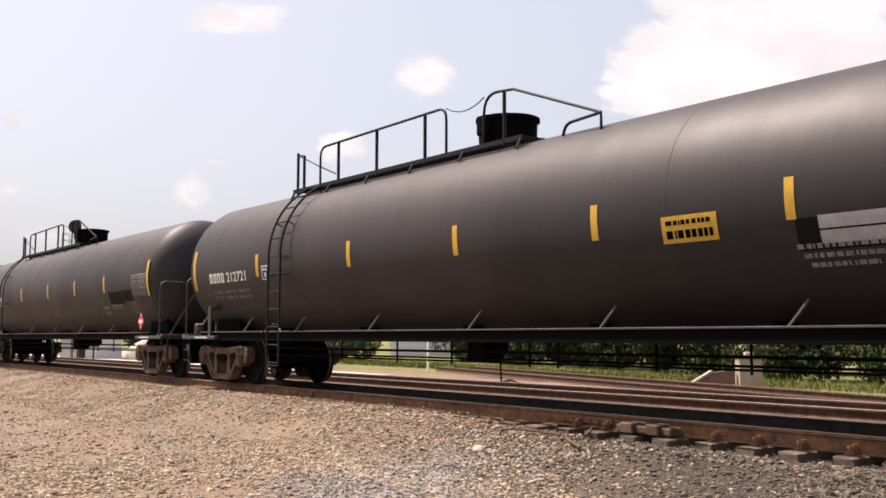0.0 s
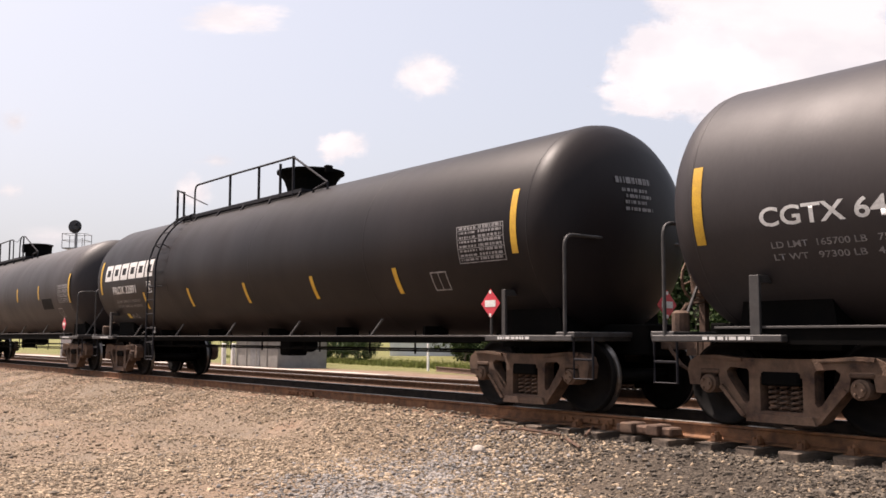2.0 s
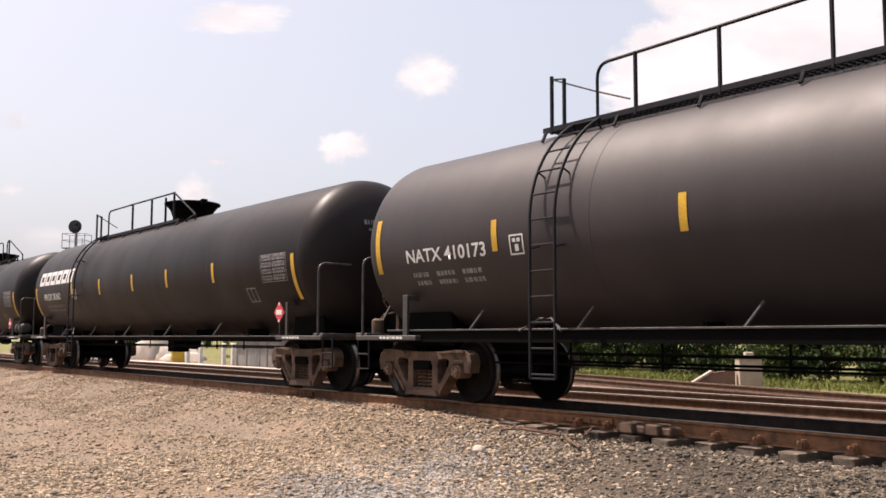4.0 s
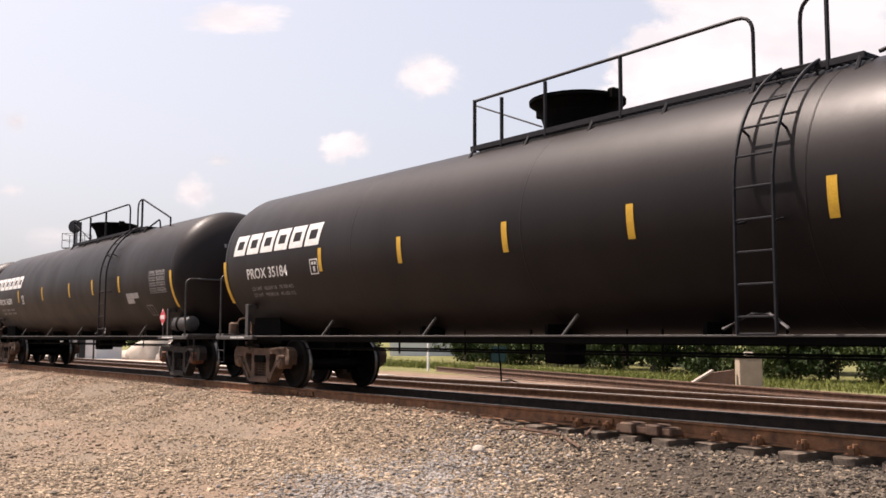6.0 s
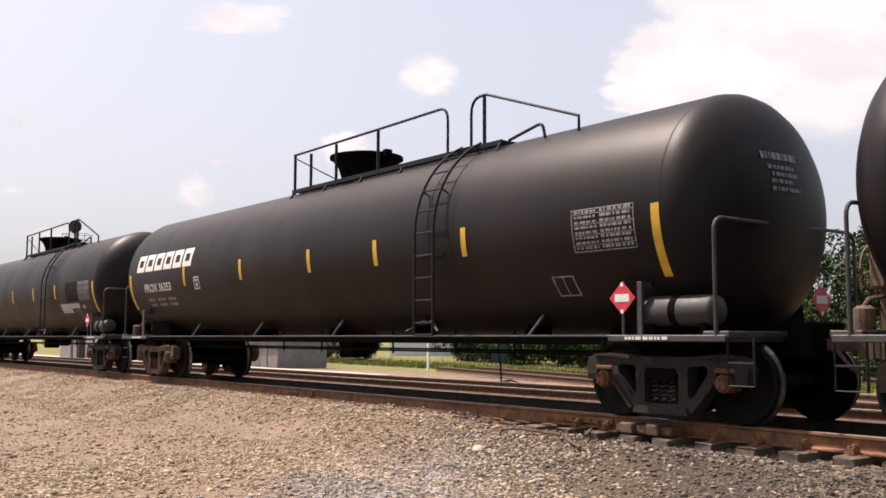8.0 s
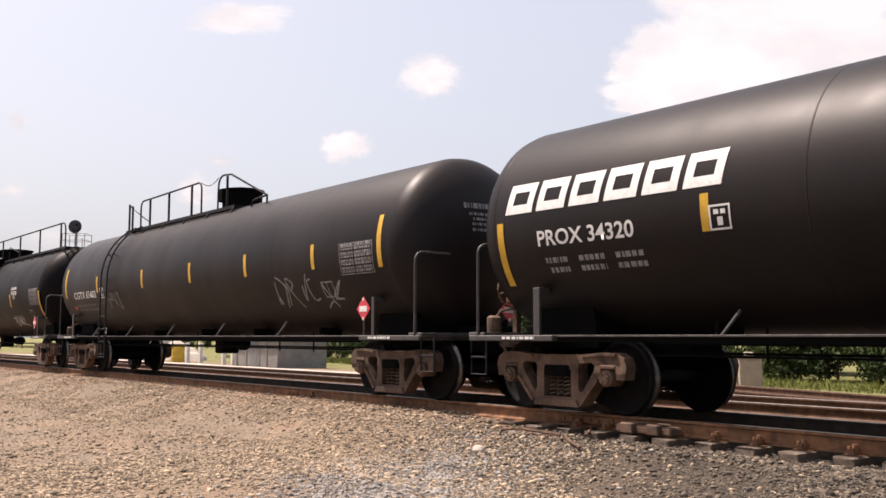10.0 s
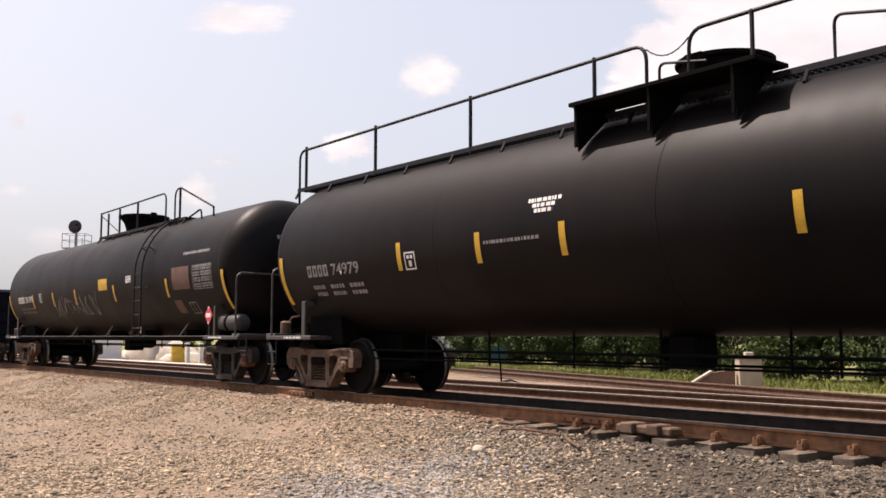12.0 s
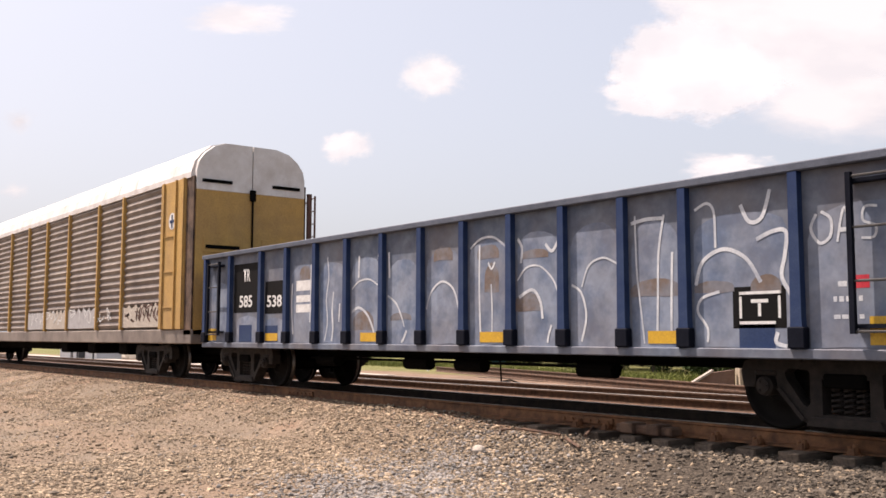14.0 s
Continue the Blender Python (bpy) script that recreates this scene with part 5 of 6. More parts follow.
# ---- gondola ----
def gondola(x0):
    """Open blue car; origin at its trailing end."""
    car = thing("gondola_car", "faded blue open gondola car with white spray tags", "gondola car")
    L, W, z0, z1 = 15.25, 1.40, 0.72, 2.60
    bm = bmesh.new()
    box(bm, 0, L, -W, -W + 0.03, z0 + 0.1, z1 - 0.05)
    part("side_panel", bm, M_BLUE, car, "faded blue steel side with rust stains")
    bm = bmesh.new()
    box(bm, 0, L, W - 0.03, W, z0 + 0.1, z1 - 0.05)
    part("side_panel", bm, M_BLUE, car)
    for x in (0.0, L - 0.03):
        bm = bmesh.new()
        box(bm, x, x + 0.03, -W + 0.032, W - 0.032, z0 + 0.1, z1 - 0.05)
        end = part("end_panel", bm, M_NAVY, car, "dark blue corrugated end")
        for z in (1.05, 1.5, 1.95):
            bm = bmesh.new()
            s = -0.07 if x == 0 else 0.035
            box(bm, x + s, x + s + 0.065, -W + 0.1, W - 0.1, z, z + 0.13, 0.015)
            part("end_rib", bm, M_NAVY, end)
    bm = bmesh.new()
    box(bm, 0.03, L - 0.03, -W + 0.032, W - 0.032, z0 + 0.1, z0 + 0.2)
    part("floor_plate", bm, M_RUST, car)
    for y0, y1 in ((-W - 0.09, -W + 0.06), (W - 0.06, W + 0.09)):
        bm = bmesh.new()
        box(bm, -0.05, L + 0.05, y0, y1, z1 - 0.05, z1 + 0.04, 0.012)
        part("top_chord", bm, M_CHORD, car, "blue-grey bent top rail")
        bm = bmesh.new()
        box(bm, -0.02, L + 0.02, y0 + 0.03, y1 - 0.03, z0 + 0.02, z0 + 0.12, 0.01)
        part("bottom_chord", bm, M_BLUE, car)
    for x in (-0.06, L - 0.08):
        bm = bmesh.new()
        box(bm, x, x + 0.14, -W + 0.062, W - 0.062, z1 - 0.06, z1 + 0.03, 0.012)
        part("end_rail", bm, M_CHORD, car)
    bm = bmesh.new()
    prism(bm, [(-0.075, z0 + 0.12), (0.075, z0 + 0.12), (0.06, z0 + 0.42), (0.05, z1 - 0.05), (-0.05, z1 - 0.05), (-0.06, z0 + 0.42)], -W - 0.085, -W - 0.001)
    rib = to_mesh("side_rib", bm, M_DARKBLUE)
    bm = bmesh.new()
    box(bm, -0.095, 0.095, -W - 0.098, -W - 0.002, z0 + 0.121, z0 + 0.33, 0.012)
    boot = to_mesh("rib_boot", bm, M_NAVY)
    ribs = (0.08, 1.25, 2.58, 3.58, 4.61, 5.62, 6.67, 7.68, 8.68, 9.67, 10.64, 11.62, 12.5, 13.85, 15.17)
    for x in ribs:
        for turn in (0, 180):
            r = put("side_rib", rib, car, pose(x, 0, 0, 0, 0, turn))
            put("rib_boot", boot, r, None, "dark dented rib foot")

    def flat(name, art, x, z, material, label="", lift=0.004):
        for v in art.verts:
            v.co = (x + v.co.x, -W - lift, z + v.co.z)
        bmesh.ops.recalc_face_normals(art, faces=art.faces)
        for f in art.faces:
            if f.normal.y > 0:
                f.normal_flip()
        return part(name, art, material, car, label)
    flat("number_panel", sheet(bmesh.new(), 0, 1.15, 0, 0.95), 1.34, 1.42, M_PATCH, lift=0.003)
    flat("car_number", fit_width(text_bm("TR", 0.3, 0.02), 0.3, 0.24), 1.75, 2.02, M_WHITE, "white stencilled car letters", 0.006)
    flat("car_number", fit_width(text_bm("585", 0.3, 0.02), 0.55, 0.23), 1.6, 1.52, M_WHITE, "white stencilled car number", 0.006)
    flat("number_panel", sheet(bmesh.new(), 0, 0.75, 0, 0.6), 2.68, 1.38, M_PATCH, lift=0.003)
    flat("car_number", fit_width(text_bm("538", 0.3, 0.02), 0.58, 0.22), 2.76, 1.5, M_WHITE, "", 0.006)
    bm = sheet(bmesh.new(), 0, 0.56, 0.38, 0.56)
    sheet(bm, 0.0, 0.5, 0.18, 0.30), sheet(bm, 0, 0.55, 0, 0.14)
    flat("paint_patch", bm, 3.88, 1.38, M_WHITE)
    for x in (0.14, 2.72, 6.0, 9.0, 11.95, 14.55):
        w, h = (0.5, 0.26) if x > 14 else (0.42, 0.24) if x < 1 else (0.48, 0.14)
        flat("yellow_reflector", sheet(bmesh.new(), 0, w, 0, h), x, z0 + 0.16, M_YELLOW, lift=0.0075)
    flat("paint_patch", sheet(bmesh.new(), 0, 0.62, 0, 0.42), 13.08, 1.04, M_PATCH, "black square with white broken frame")
    bm = sheet(bmesh.new(), 0.08, 0.56, 0.34, 0.37)
    for s in ((0.08, 0.50, 0.04, 0.07), (0.08, 0.11, 0.1, 0.32), (0.53, 0.56, 0.1, 0.32), (0.30, 0.335, 0.12, 0.25), (0.22, 0.42, 0.255, 0.29)):
        sheet(bm, *s)
    flat("stencil_mark", bm, 13.08, 1.04, M_WHITE, lift=0.007)
    flat("paint_patch", sheet(bmesh.new(), 0, 0.42, 0, 0.25), 13.15, z0 + 0.12, M_DARKBLUE)
    flat("red_mark", sheet(bmesh.new(), 0, 0.15, 0, 0.12), 14.41, 1.40, M_RED)
    flat("stencil_mark", bars_bm([(0, 0.05, 0, 0.3), (0.14, 0.05, 0.05, 0.2), (-0.16, 0.04, 0, 0.3)], 3), 14.2, 1.28, M_GRAFFITI)
    flat("paint_patch", sheet(bmesh.new(), 0, 0.5, 0, 0.3), 2.7, z0 + 0.14, M_DARKBLUE)
    flat("paint_patch", sheet(bmesh.new(), 0, 0.55, 0, 0.32), 1.6, z0 + 0.14, M_DARKBLUE)
    # bleached fields with round tops, one in each panel, and sprayed lines over them
    rng = random.Random(12)

    def field(x, z, w, h, material, lift, round_top=0.35, name="faded_patch"):
        bm = bmesh.new()
        pts = [(0.0, 0.0), (w * 0.3, rng.uniform(-0.02, 0.02)), (w * 0.7, rng.uniform(-0.02, 0.02)), (w, 0.0), (w, h * (1 - round_top) * rng.uniform(0.9, 1.0))]
        for k in range(1, 8):
            a = math.pi * k / 8
            pts.append((w / 2 + w / 2 * math.cos(a) * rng.uniform(0.93, 1.0), h * (1 - round_top) + h * round_top * math.sin(a) * rng.uniform(0.88, 1.03)))
        pts.append((0.0, h * (1 - round_top) * rng.uniform(0.9, 1.0)))
        bm.faces.new([bm.verts.new((px, 0, pz)) for px, pz in pts])
        bmesh.ops.triangulate(bm, faces=bm.faces)
        flat(name, bm, x, z, material, "", lift)
    for a, b in zip(ribs[3:], ribs[4:]):
        field(a + 0.10, 0.845, b - a - 0.2, rng.uniform(1.30, 1.52), M_GREYBLUE, 0.0025, rng.uniform(0.12, 0.22))
    for x, z, w, h in ((0.2, 0.86, 0.95, 1.2), (1.5, 0.86, 0.9, 0.5), (2.7, 0.86, 0.72, 0.45)):
        field(x, z, w, h, M_GREYBLUE, 0.0025, 0.2)
    for x, z, w, h in ((4.0, 1.95, 0.4, 0.25), (5.78, 1.05, 0.6, 0.33), (6.85, 1.2, 0.55, 0.12), (7.95, 2.03, 0.45, 0.22), (9.1, 1.55, 0.3, 0.4), (8.95, 2.0, 0.45, 0.2),
                       (9.72, 1.28, 0.5, 0.24), (9.85, 1.95, 0.5, 0.12), (11.7, 1.4, 0.72, 0.2), (12.6, 1.42, 0.5, 0.12), (13.3, 1.38, 0.35, 0.2)):
        field(x, z, w, h, M_STAIN, 0.0042, 0.5, "rust_patch")
    lines = ([(12.62, 1.5), (12.72, 1.75), (12.98, 1.86), (13.25, 1.75), (13.42, 1.5)], [(12.62, 2.3), (12.78, 2.36), (12.87, 2.25), (12.88, 1.88)],
             [(13.2, 2.3), (13.3, 2.12), (13.45, 2.15), (13.55, 2.42)], [(13.38, 1.93), (13.58, 2.0), (13.72, 1.98), (13.7, 1.75), (13.66, 1.55), (13.76, 1.36)],
             [(12.92, 1.42), (12.7, 1.36), (12.64, 1.22), (12.76, 1.05), (12.76, 0.9)], [(13.6, 1.0), (13.58, 0.9), (13.7, 0.86)],
             [(11.78, 2.32), (11.80, 1.7), (11.86, 1.2), (11.90, 0.88)], [(11.72, 2.24), (11.95, 2.27), (12.2, 2.26)], [(12.2, 2.3), (12.12, 1.9), (12.10, 1.4), (12.08, 0.88)],
             [(12.31, 1.88), (12.29, 1.4), (12.28, 0.88)], [(12.40, 2.25), (12.41, 1.75), (12.40, 1.45)],
             [(10.93, 1.55), (11.05, 1.8), (11.28, 1.88), (11.5, 1.8)], [(10.76, 1.58), (10.92, 1.48), (11.0, 1.2), (10.92, 0.9)],
             [(9.77, 1.68), (9.95, 1.84), (10.2, 1.84), (10.42, 1.68), (10.52, 1.5)], [(9.8, 1.46), (10.05, 1.55), (10.2, 1.4), (10.24, 1.18)], [(9.78, 2.22), (9.86, 2.1), (9.84, 1.9)],
             [(10.3, 2.12), (10.42, 2.02), (10.54, 2.16)], [(10.4, 1.1), (10.34, 0.95), (10.33, 0.88)],
             [(9.0, 2.2), (8.99, 1.6), (9.02, 0.88)], [(9.24, 1.66), (9.26, 1.3), (9.25, 0.88)], [(8.8, 2.16), (9.02, 2.28), (9.3, 2.28), (9.54, 2.14)], [(9.18, 1.95), (9.25, 1.86), (9.32, 1.95)],
             [(7.78, 1.35), (7.9, 1.6), (8.15, 1.74), (8.42, 1.62), (8.55, 1.3)], [(8.56, 2.2), (8.55, 1.75)],
             [(6.8, 2.25), (6.82, 1.85)], [(6.78, 1.58), (7.0, 1.46), (7.15, 1.25), (7.22, 1.1)], [(7.28, 1.05), (7.22, 0.95), (7.15, 0.87)],
             [(5.74, 1.72), (5.95, 1.84), (6.25, 1.86), (6.5, 1.76)], [(5.74, 1.35), (5.95, 1.42), (6.2, 1.3), (6.38, 1.05), (6.4, 0.88)], [(5.95, 2.25), (5.94, 1.9)], [(6.5, 2.25), (6.53, 1.95)],
             [(4.95, 2.3), (5.0, 1.95), (4.93, 1.6), (4.97, 1.2), (4.88, 0.88)], [(5.16, 1.7), (5.12, 1.4), (5.15, 1.1), (5.11, 0.88)], [(5.36, 1.5), (5.34, 1.2)],
             [(3.74, 1.9), (3.72, 1.5), (3.78, 1.0)], [(4.4, 2.2), (4.38, 1.2)],
             [(14.05, 2.12), (13.99, 1.98), (14.08, 1.84), (14.19, 1.9), (14.2, 2.06), (14.1, 2.14)], [(14.26, 1.84), (14.34, 2.16), (14.42, 1.84)], [(14.29, 1.95), (14.4, 1.95)],
             [(14.66, 2.14), (14.54, 2.14), (14.52, 2.02), (14.64, 1.96), (14.62, 1.86), (14.5, 1.86)])
    for k, line in enumerate(lines):
        x, z = line[0]
        art = stroke_set([[(u - x, v - z) for u, v in line]], rng.choice((0.024, 0.03, 0.042)))
        flat("spray_tag", art, x, z, M_GRAFFITI, "faded white spray-painted line" if k == 0 else "", 0.006 + 0.0002 * (k % 6))
    bm = bmesh.new()
    box(bm, -0.25, L + 0.25, -0.30, 0.30, 0.60, 0.80, 0.02)
    for x in (3.9, 6.6, 7.9, 10.4):
        rod(bm, (x, -0.9, 0.55), (x + 0.6, -0.9, 0.55), 0.10, 12)
    rod(bm, (3.4, -0.8, 0.58), (11, -0.8, 0.58), 0.02)
    part("centre_sill", bm, M_BLACK, car)
    put("coupler", COUPLER, car, pose(L + 0.35, 0, 0))
    put("coupler", COUPLER, car, pose(-0.35, 0, 0, 0, 0, 180))
    for x in (0.35, 14.45):
        lad = part("ladder", box(bmesh.new(), x - 0.02, x + 0.03, -W - 0.14, -W - 0.09, 0.98, 2.46), M_NAVY, car, "dark steel corner ladder")
        part("ladder_stile", box(bmesh.new(), x + 0.50, x + 0.55, -W - 0.14, -W - 0.09, 0.98, 2.46), M_NAVY, lad)
        for z in (1.0, 1.46, 1.95, 2.42):
            part("rung", rod(bmesh.new(), (x, -W - 0.115, z), (x + 0.53, -W - 0.115, z), 0.013, 6), M_SILL, lad)
        for z in (1.05, 2.38):
            part("ladder_bracket", box(bmesh.new(), x - 0.02, x + 0.55, -W - 0.09, -W - 0.006, z - 0.02, z + 0.02), M_NAVY, lad)
    part("corner_post", box(bmesh.new(), L - 0.02, L + 0.09, -W - 0.10, -W + 0.03, z0 + 0.02, z1 + 0.09, 0.015), M_CHORD, car, "blue-grey corner post")
    part("end_step", box(bmesh.new(), L - 0.5, L - 0.02, -W - 0.12, -W - 0.10, z0 - 0.12, z0 + 0.02), M_NAVY, car)
    add_truck(car, 1.25, DARK_TRUCK)
    add_truck(car, 14.1, DARK_TRUCK)
    CARS.append((car, x0))


# ---- covered autorack ----
def autorack(x0):
    """Tall covered car; origin at its leading end, body behind it."""
    car = thing("autorack_car", "tall tan autorack car with corrugated sides and white roof", "autorack car")
    L, W, z0, ze = 26.0, 1.38, 0.95, 4.46
    bm = bmesh.new()
    box(bm, -L, 0.0, -W, W, 0.80, 1.12, 0.02)
    part("underframe", bm, M_PANEL, car, "dusty brown deck and side sill")
    # side panels with horizontal ribs, between posts
    posts = [-1.7, -4.33, -6.22, -8.84, -11.05, -13.12, -15.3, -17.4, -19.6, -21.8, -24.0, -26.0]
    for a, b in zip(posts, posts[1:]):
        def panel():
            bm = bmesh.new()
            n = 19
            prev = None
            for i in range(2 * n + 1):
                z = 1.15 + (ze - 1.15) * i / (2 * n)
                y = -W + (0.0 if i % 2 else 0.05)
                cur = bm.verts.new((b - a + 0.04, y, z)), bm.verts.new((-0.04, y, z))
                if prev:
                    bm.faces.new((prev[0], prev[1], cur[1], cur[0]))
                prev = cur
            back = [bm.verts.new((x, -W + 0.06, z)) for x, z in ((b - a + 0.04, 1.15), (-0.04, 1.15), (-0.04, ze), (b - a + 0.04, ze))]
            bm.faces.new(back)
            bmesh.ops.recalc_face_normals(bm, faces=bm.faces)
            return to_mesh("side_panel", bm, M_PANEL)
        me = panel()
        put("side_panel", me, car, pose(a, 0, 0), "dusty corrugated metal side panel")
        put("side_panel", me, car, pose(b, 0, 0, 0, 0, 180))
        bm = bmesh.new()
        box(bm, a - 0.05, a + 0.05, -W - 0.06, -W + 0.05, 1.12, ze, 0.01)
        part("side_post", bm, M_TAN, car)
    # corner panel, roof, end doors
    bm = bmesh.new()
    box(bm, -1.66, -0.42, -W - 0.03, -W + 0.03, 1.12, ze, 0.01)
    corner = part("corner_panel", bm, M_TAN, car, "tan painted corner panel with rust")
    for x in (-1.60, -0.9, -0.46):
        bm = bmesh.new()
        box(bm, x - 0.025, x + 0.025, -W - 0.07, -W - 0.031, 1.12, ze)
        part("corner_rib", bm, M_TAN, corner)
    for z in (1.6, 2.4, 3.2):
        bm = bmesh.new()
        box(bm, -1.56, -0.94, -W - 0.05, -W - 0.031, z, z + 0.03)
        part("corner_rib", bm, M_TAN, corner)
    bm = bmesh.new()
    lathe(bm, [(-W - 0.038, 0.001), (-W - 0.038, 0.19), (-W - 0.032, 0.19)], "Y", 24)
    part("round_emblem", bm, M_WHITE, corner, "round blue and white emblem", m=pose(-1.12, 0, 3.55))
    bm = bmesh.new()
    box(bm, -0.03, 0.03, -W - 0.046, -W - 0.040, -0.15, 0.15)
    box(bm, -0.13, -0.035, -W - 0.046, -W - 0.040, -0.03, 0.03)
    box(bm, 0.035, 0.13, -W - 0.046, -W - 0.040, -0.03, 0.03)
    part("emblem_cross", bm, M_DARKBLUE, corner, m=pose(-1.12, 0, 3.55))
    bm = bmesh.new()
    half = [(W + 0.02, ze - 0.02), (W + 0.02, ze + 0.10), (W - 0.06, ze + 0.36), (1.16, 5.02), (0.95, 5.19), (0.6, 5.28)]
    roof = [(-y, z) for y, z in half] + half[::-1]
    a = [bm.verts.new((-0.15, y, z)) for y, z in roof]
    b = [bm.verts.new((-L, y, z)) for y, z in roof]
    for i in range(len(roof)):
        bm.faces.new((a[i], a[(i + 1) % len(roof)], b[(i + 1) % len(roof)], b[i]))
    bm.faces.new(a)
    bm.faces.new(b)
    bmesh.ops.recalc_face_normals(bm, faces=bm.faces)
    part("roof", bm, M_ROOF, car, "white painted roof, tan stained at the edges")
    for x in range(1, 20):
        bm = bmesh.new()
        prev = None
        for y, z in roof[1:-1]:
            cur = [bm.verts.new((-x * 1.2 + dx, y * 1.003, z + 0.012)) for dx in (-0.03, 0.03)]
            if prev:
                bm.faces.new((prev[0], prev[1], cur[1], cur[0]))
            prev = cur
        part("roof_seam", bm, M_ROOF, car)
    # end doors: tan below, white above
    for s in (-1, 1):
        bm = bmesh.new()
        prof = [(0.012, 1.0), (W - 0.05, 1.0), (W - 0.05, 4.17), (0.012, 4.17)]
        a = [bm.verts.new((0.0, s * y, z)) for y, z in prof]
        b = [bm.verts.new((-0.15, s * y, z)) for y, z in prof]
        bm.faces.new(a), bm.faces.new(b)
        for i in range(4):
            bm.faces.new((a[i], a[(i + 1) % 4], b[(i + 1) % 4], b[i]))
        bmesh.ops.recalc_face_normals(bm, faces=bm.faces)
        door = part("end_door", bm, M_TAN, car, "tan painted end door")
        bm = bmesh.new()
        prof = [(0.012, 4.174), (W - 0.05, 4.174), (W - 0.05, 4.58), (W - 0.10, 4.80), (1.13, 5.0), (0.92, 5.16), (0.58, 5.25), (0.012, 5.25)]
        a = [bm.verts.new((0.002, s * y, z)) for y, z in prof]
        b = [bm.verts.new((-0.15, s * y, z)) for y, z in prof]
        n = len(prof)
        bm.faces.new(a), bm.faces.new(b)
        for i in range(n):
            bm.faces.new((a[i], a[(i + 1) % n], b[(i + 1) % n], b[i]))
        bmesh.ops.recalc_face_normals(bm, faces=bm.faces)
        part("door_top", bm, M_ROOF, door, "white painted door top")
        bm = bmesh.new()
        box(bm, 0.003, 0.03, min(s * 0.5, s * 1.2), max(s * 0.5, s * 1.2), 4.34, 4.41)
        part("door_slot", bm, M_BLACK, door)
        bm = bmesh.new()
        box(bm, 0.021, 0.034, min(s * 0.3, s * 1.1), max(s * 0.3, s * 1.1), 2.88, 2.96)
        part("door_slot", bm, M_BLACK, door)
        bm = bmesh.new()
        box(bm, 0.002, 0.02, min(s * 0.25, s * 1.15), max(s * 0.25, s * 1.15), 2.80, 3.14, 0.004)
        part("door_plate", bm, M_TAN, door)
    bm = bmesh.new()
    rod(bm, (0.04, 0, 1.1), (0.04, 0, 4.15), 0.02)
    box(bm, 0.005, 0.06, -0.07, 0.07, 4.0, 4.25, 0.01)
    part("lock_rod", bm, M_BLACK, car)
    for s in (-1, 1):
        bm = bmesh.new()
        box(bm, -0.40, -0.02, min(s * (W - 0.04), s * W), max(s * (W - 0.04), s * W), 1.0, ze)
        part("corner_post", bm, M_TRUCK, car, "rusty brown corner post")
    bm = bmesh.new()
    for x in (-0.12, 0.10):
        rod(bm, (x, W + 0.18, 2.0), (x, W + 0.18, 4.25), 0.025)
    for k in range(8):
        rod(bm, (-0.12, W + 0.18, 2.1 + 0.3 * k), (0.10, W + 0.18, 2.1 + 0.3 * k), 0.014)
    for z in (2.2, 4.1):
        rod(bm, (-0.12, W - 0.02, z), (-0.12, W + 0.18, z), 0.02)
    box(bm, -0.05, 0.03, W + 0.04, W + 0.14, 2.9, 4.3)
    part("ladder", bm, M_BROWNPATCH, car, "brown side ladder")
    # faded tags low on the sides: pale filled blocks with bumpy tops under dark scribbles
    for x0_, x1_, material in ((-4.28, -1.76, M_SAND), (-8.78, -6.28, M_GREYPATCH), (-11.0, -8.9, M_SAND), (-13.0, -11.1, M_GREYPATCH)):
        bm = bmesh.new()
        n = 16
        low = [bm.verts.new((x0_ + (x1_ - x0_) * k / n, -W - 0.004, 1.18)) for k in range(n + 1)]
        top = [bm.verts.new((x0_ + (x1_ - x0_) * k / n, -W - 0.004, 1.62 + 0.10 * abs(math.sin(k * 1.1 + x0_)) + 0.05 * math.sin(k * 2.3))) for k in range(n + 1)]
        for k in range(n):
            bm.faces.new((low[k], low[k + 1], top[k + 1], top[k]))
        part("spray_tag", bm, material, car, "pale spray-painted block")
    for x, n in ((-4.2, 6), (-8.6, 7), (-4.1, 8), (-13.0, 9)):
        bm = bmesh.new()
        stroke = stroke_set(scrawl(int(-x * 3), 2.3 if n in (6, 8) else 3.6, 0.42, n), 0.035)
        for v in stroke.verts:
            v.co = (x + v.co.x, -W - 0.008, 1.30 + v.co.z)
        bm.free()
        part("spray_tag", stroke, M_WHITE if n in (7, 9) else M_BROWNPATCH, car, "pale spray-painted scribble")
    bm = bmesh.new()
    box(bm, -L, 0.3, -0.3, 0.3, 0.55, 0.80, 0.02)
    for x in (-5, -7.5, -10):
        box(bm, x - 0.3, x + 0.3, -1.1, -0.3, 0.5, 0.8, 0.03)
    part("centre_sill", bm, M_BLACK, car)
    put("coupler", COUPLER, car, pose(0.5, 0, 0))
    add_truck(car, -2.9, DARK_TRUCK)
    add_truck(car, -L + 2.9, DARK_TRUCK)
    CARS.append((car, x0))


# ---- things behind the tracks ----
def leaf_clump(bm_v, bm_f, rng, c, r, n, leaf):
    for _ in range(n):
        d = rng.normal(size=3)
        d /= np.linalg.norm(d)
        p = c + d * r * rng.uniform(0.45, 1.05) * np.array([1, 1, 0.85])
        a, b = rng.normal(size=3), rng.normal(size=3)
        a = a / np.linalg.norm(a) * leaf * rng.uniform(0.6, 1.3)
        b = b / np.linalg.norm(b) * leaf * rng.uniform(0.4, 0.9)
        k = len(bm_v)
        bm_v.extend([p - a, p + b, p + a, p - b])
        bm_f.append((k, k + 1, k + 2, k + 3))


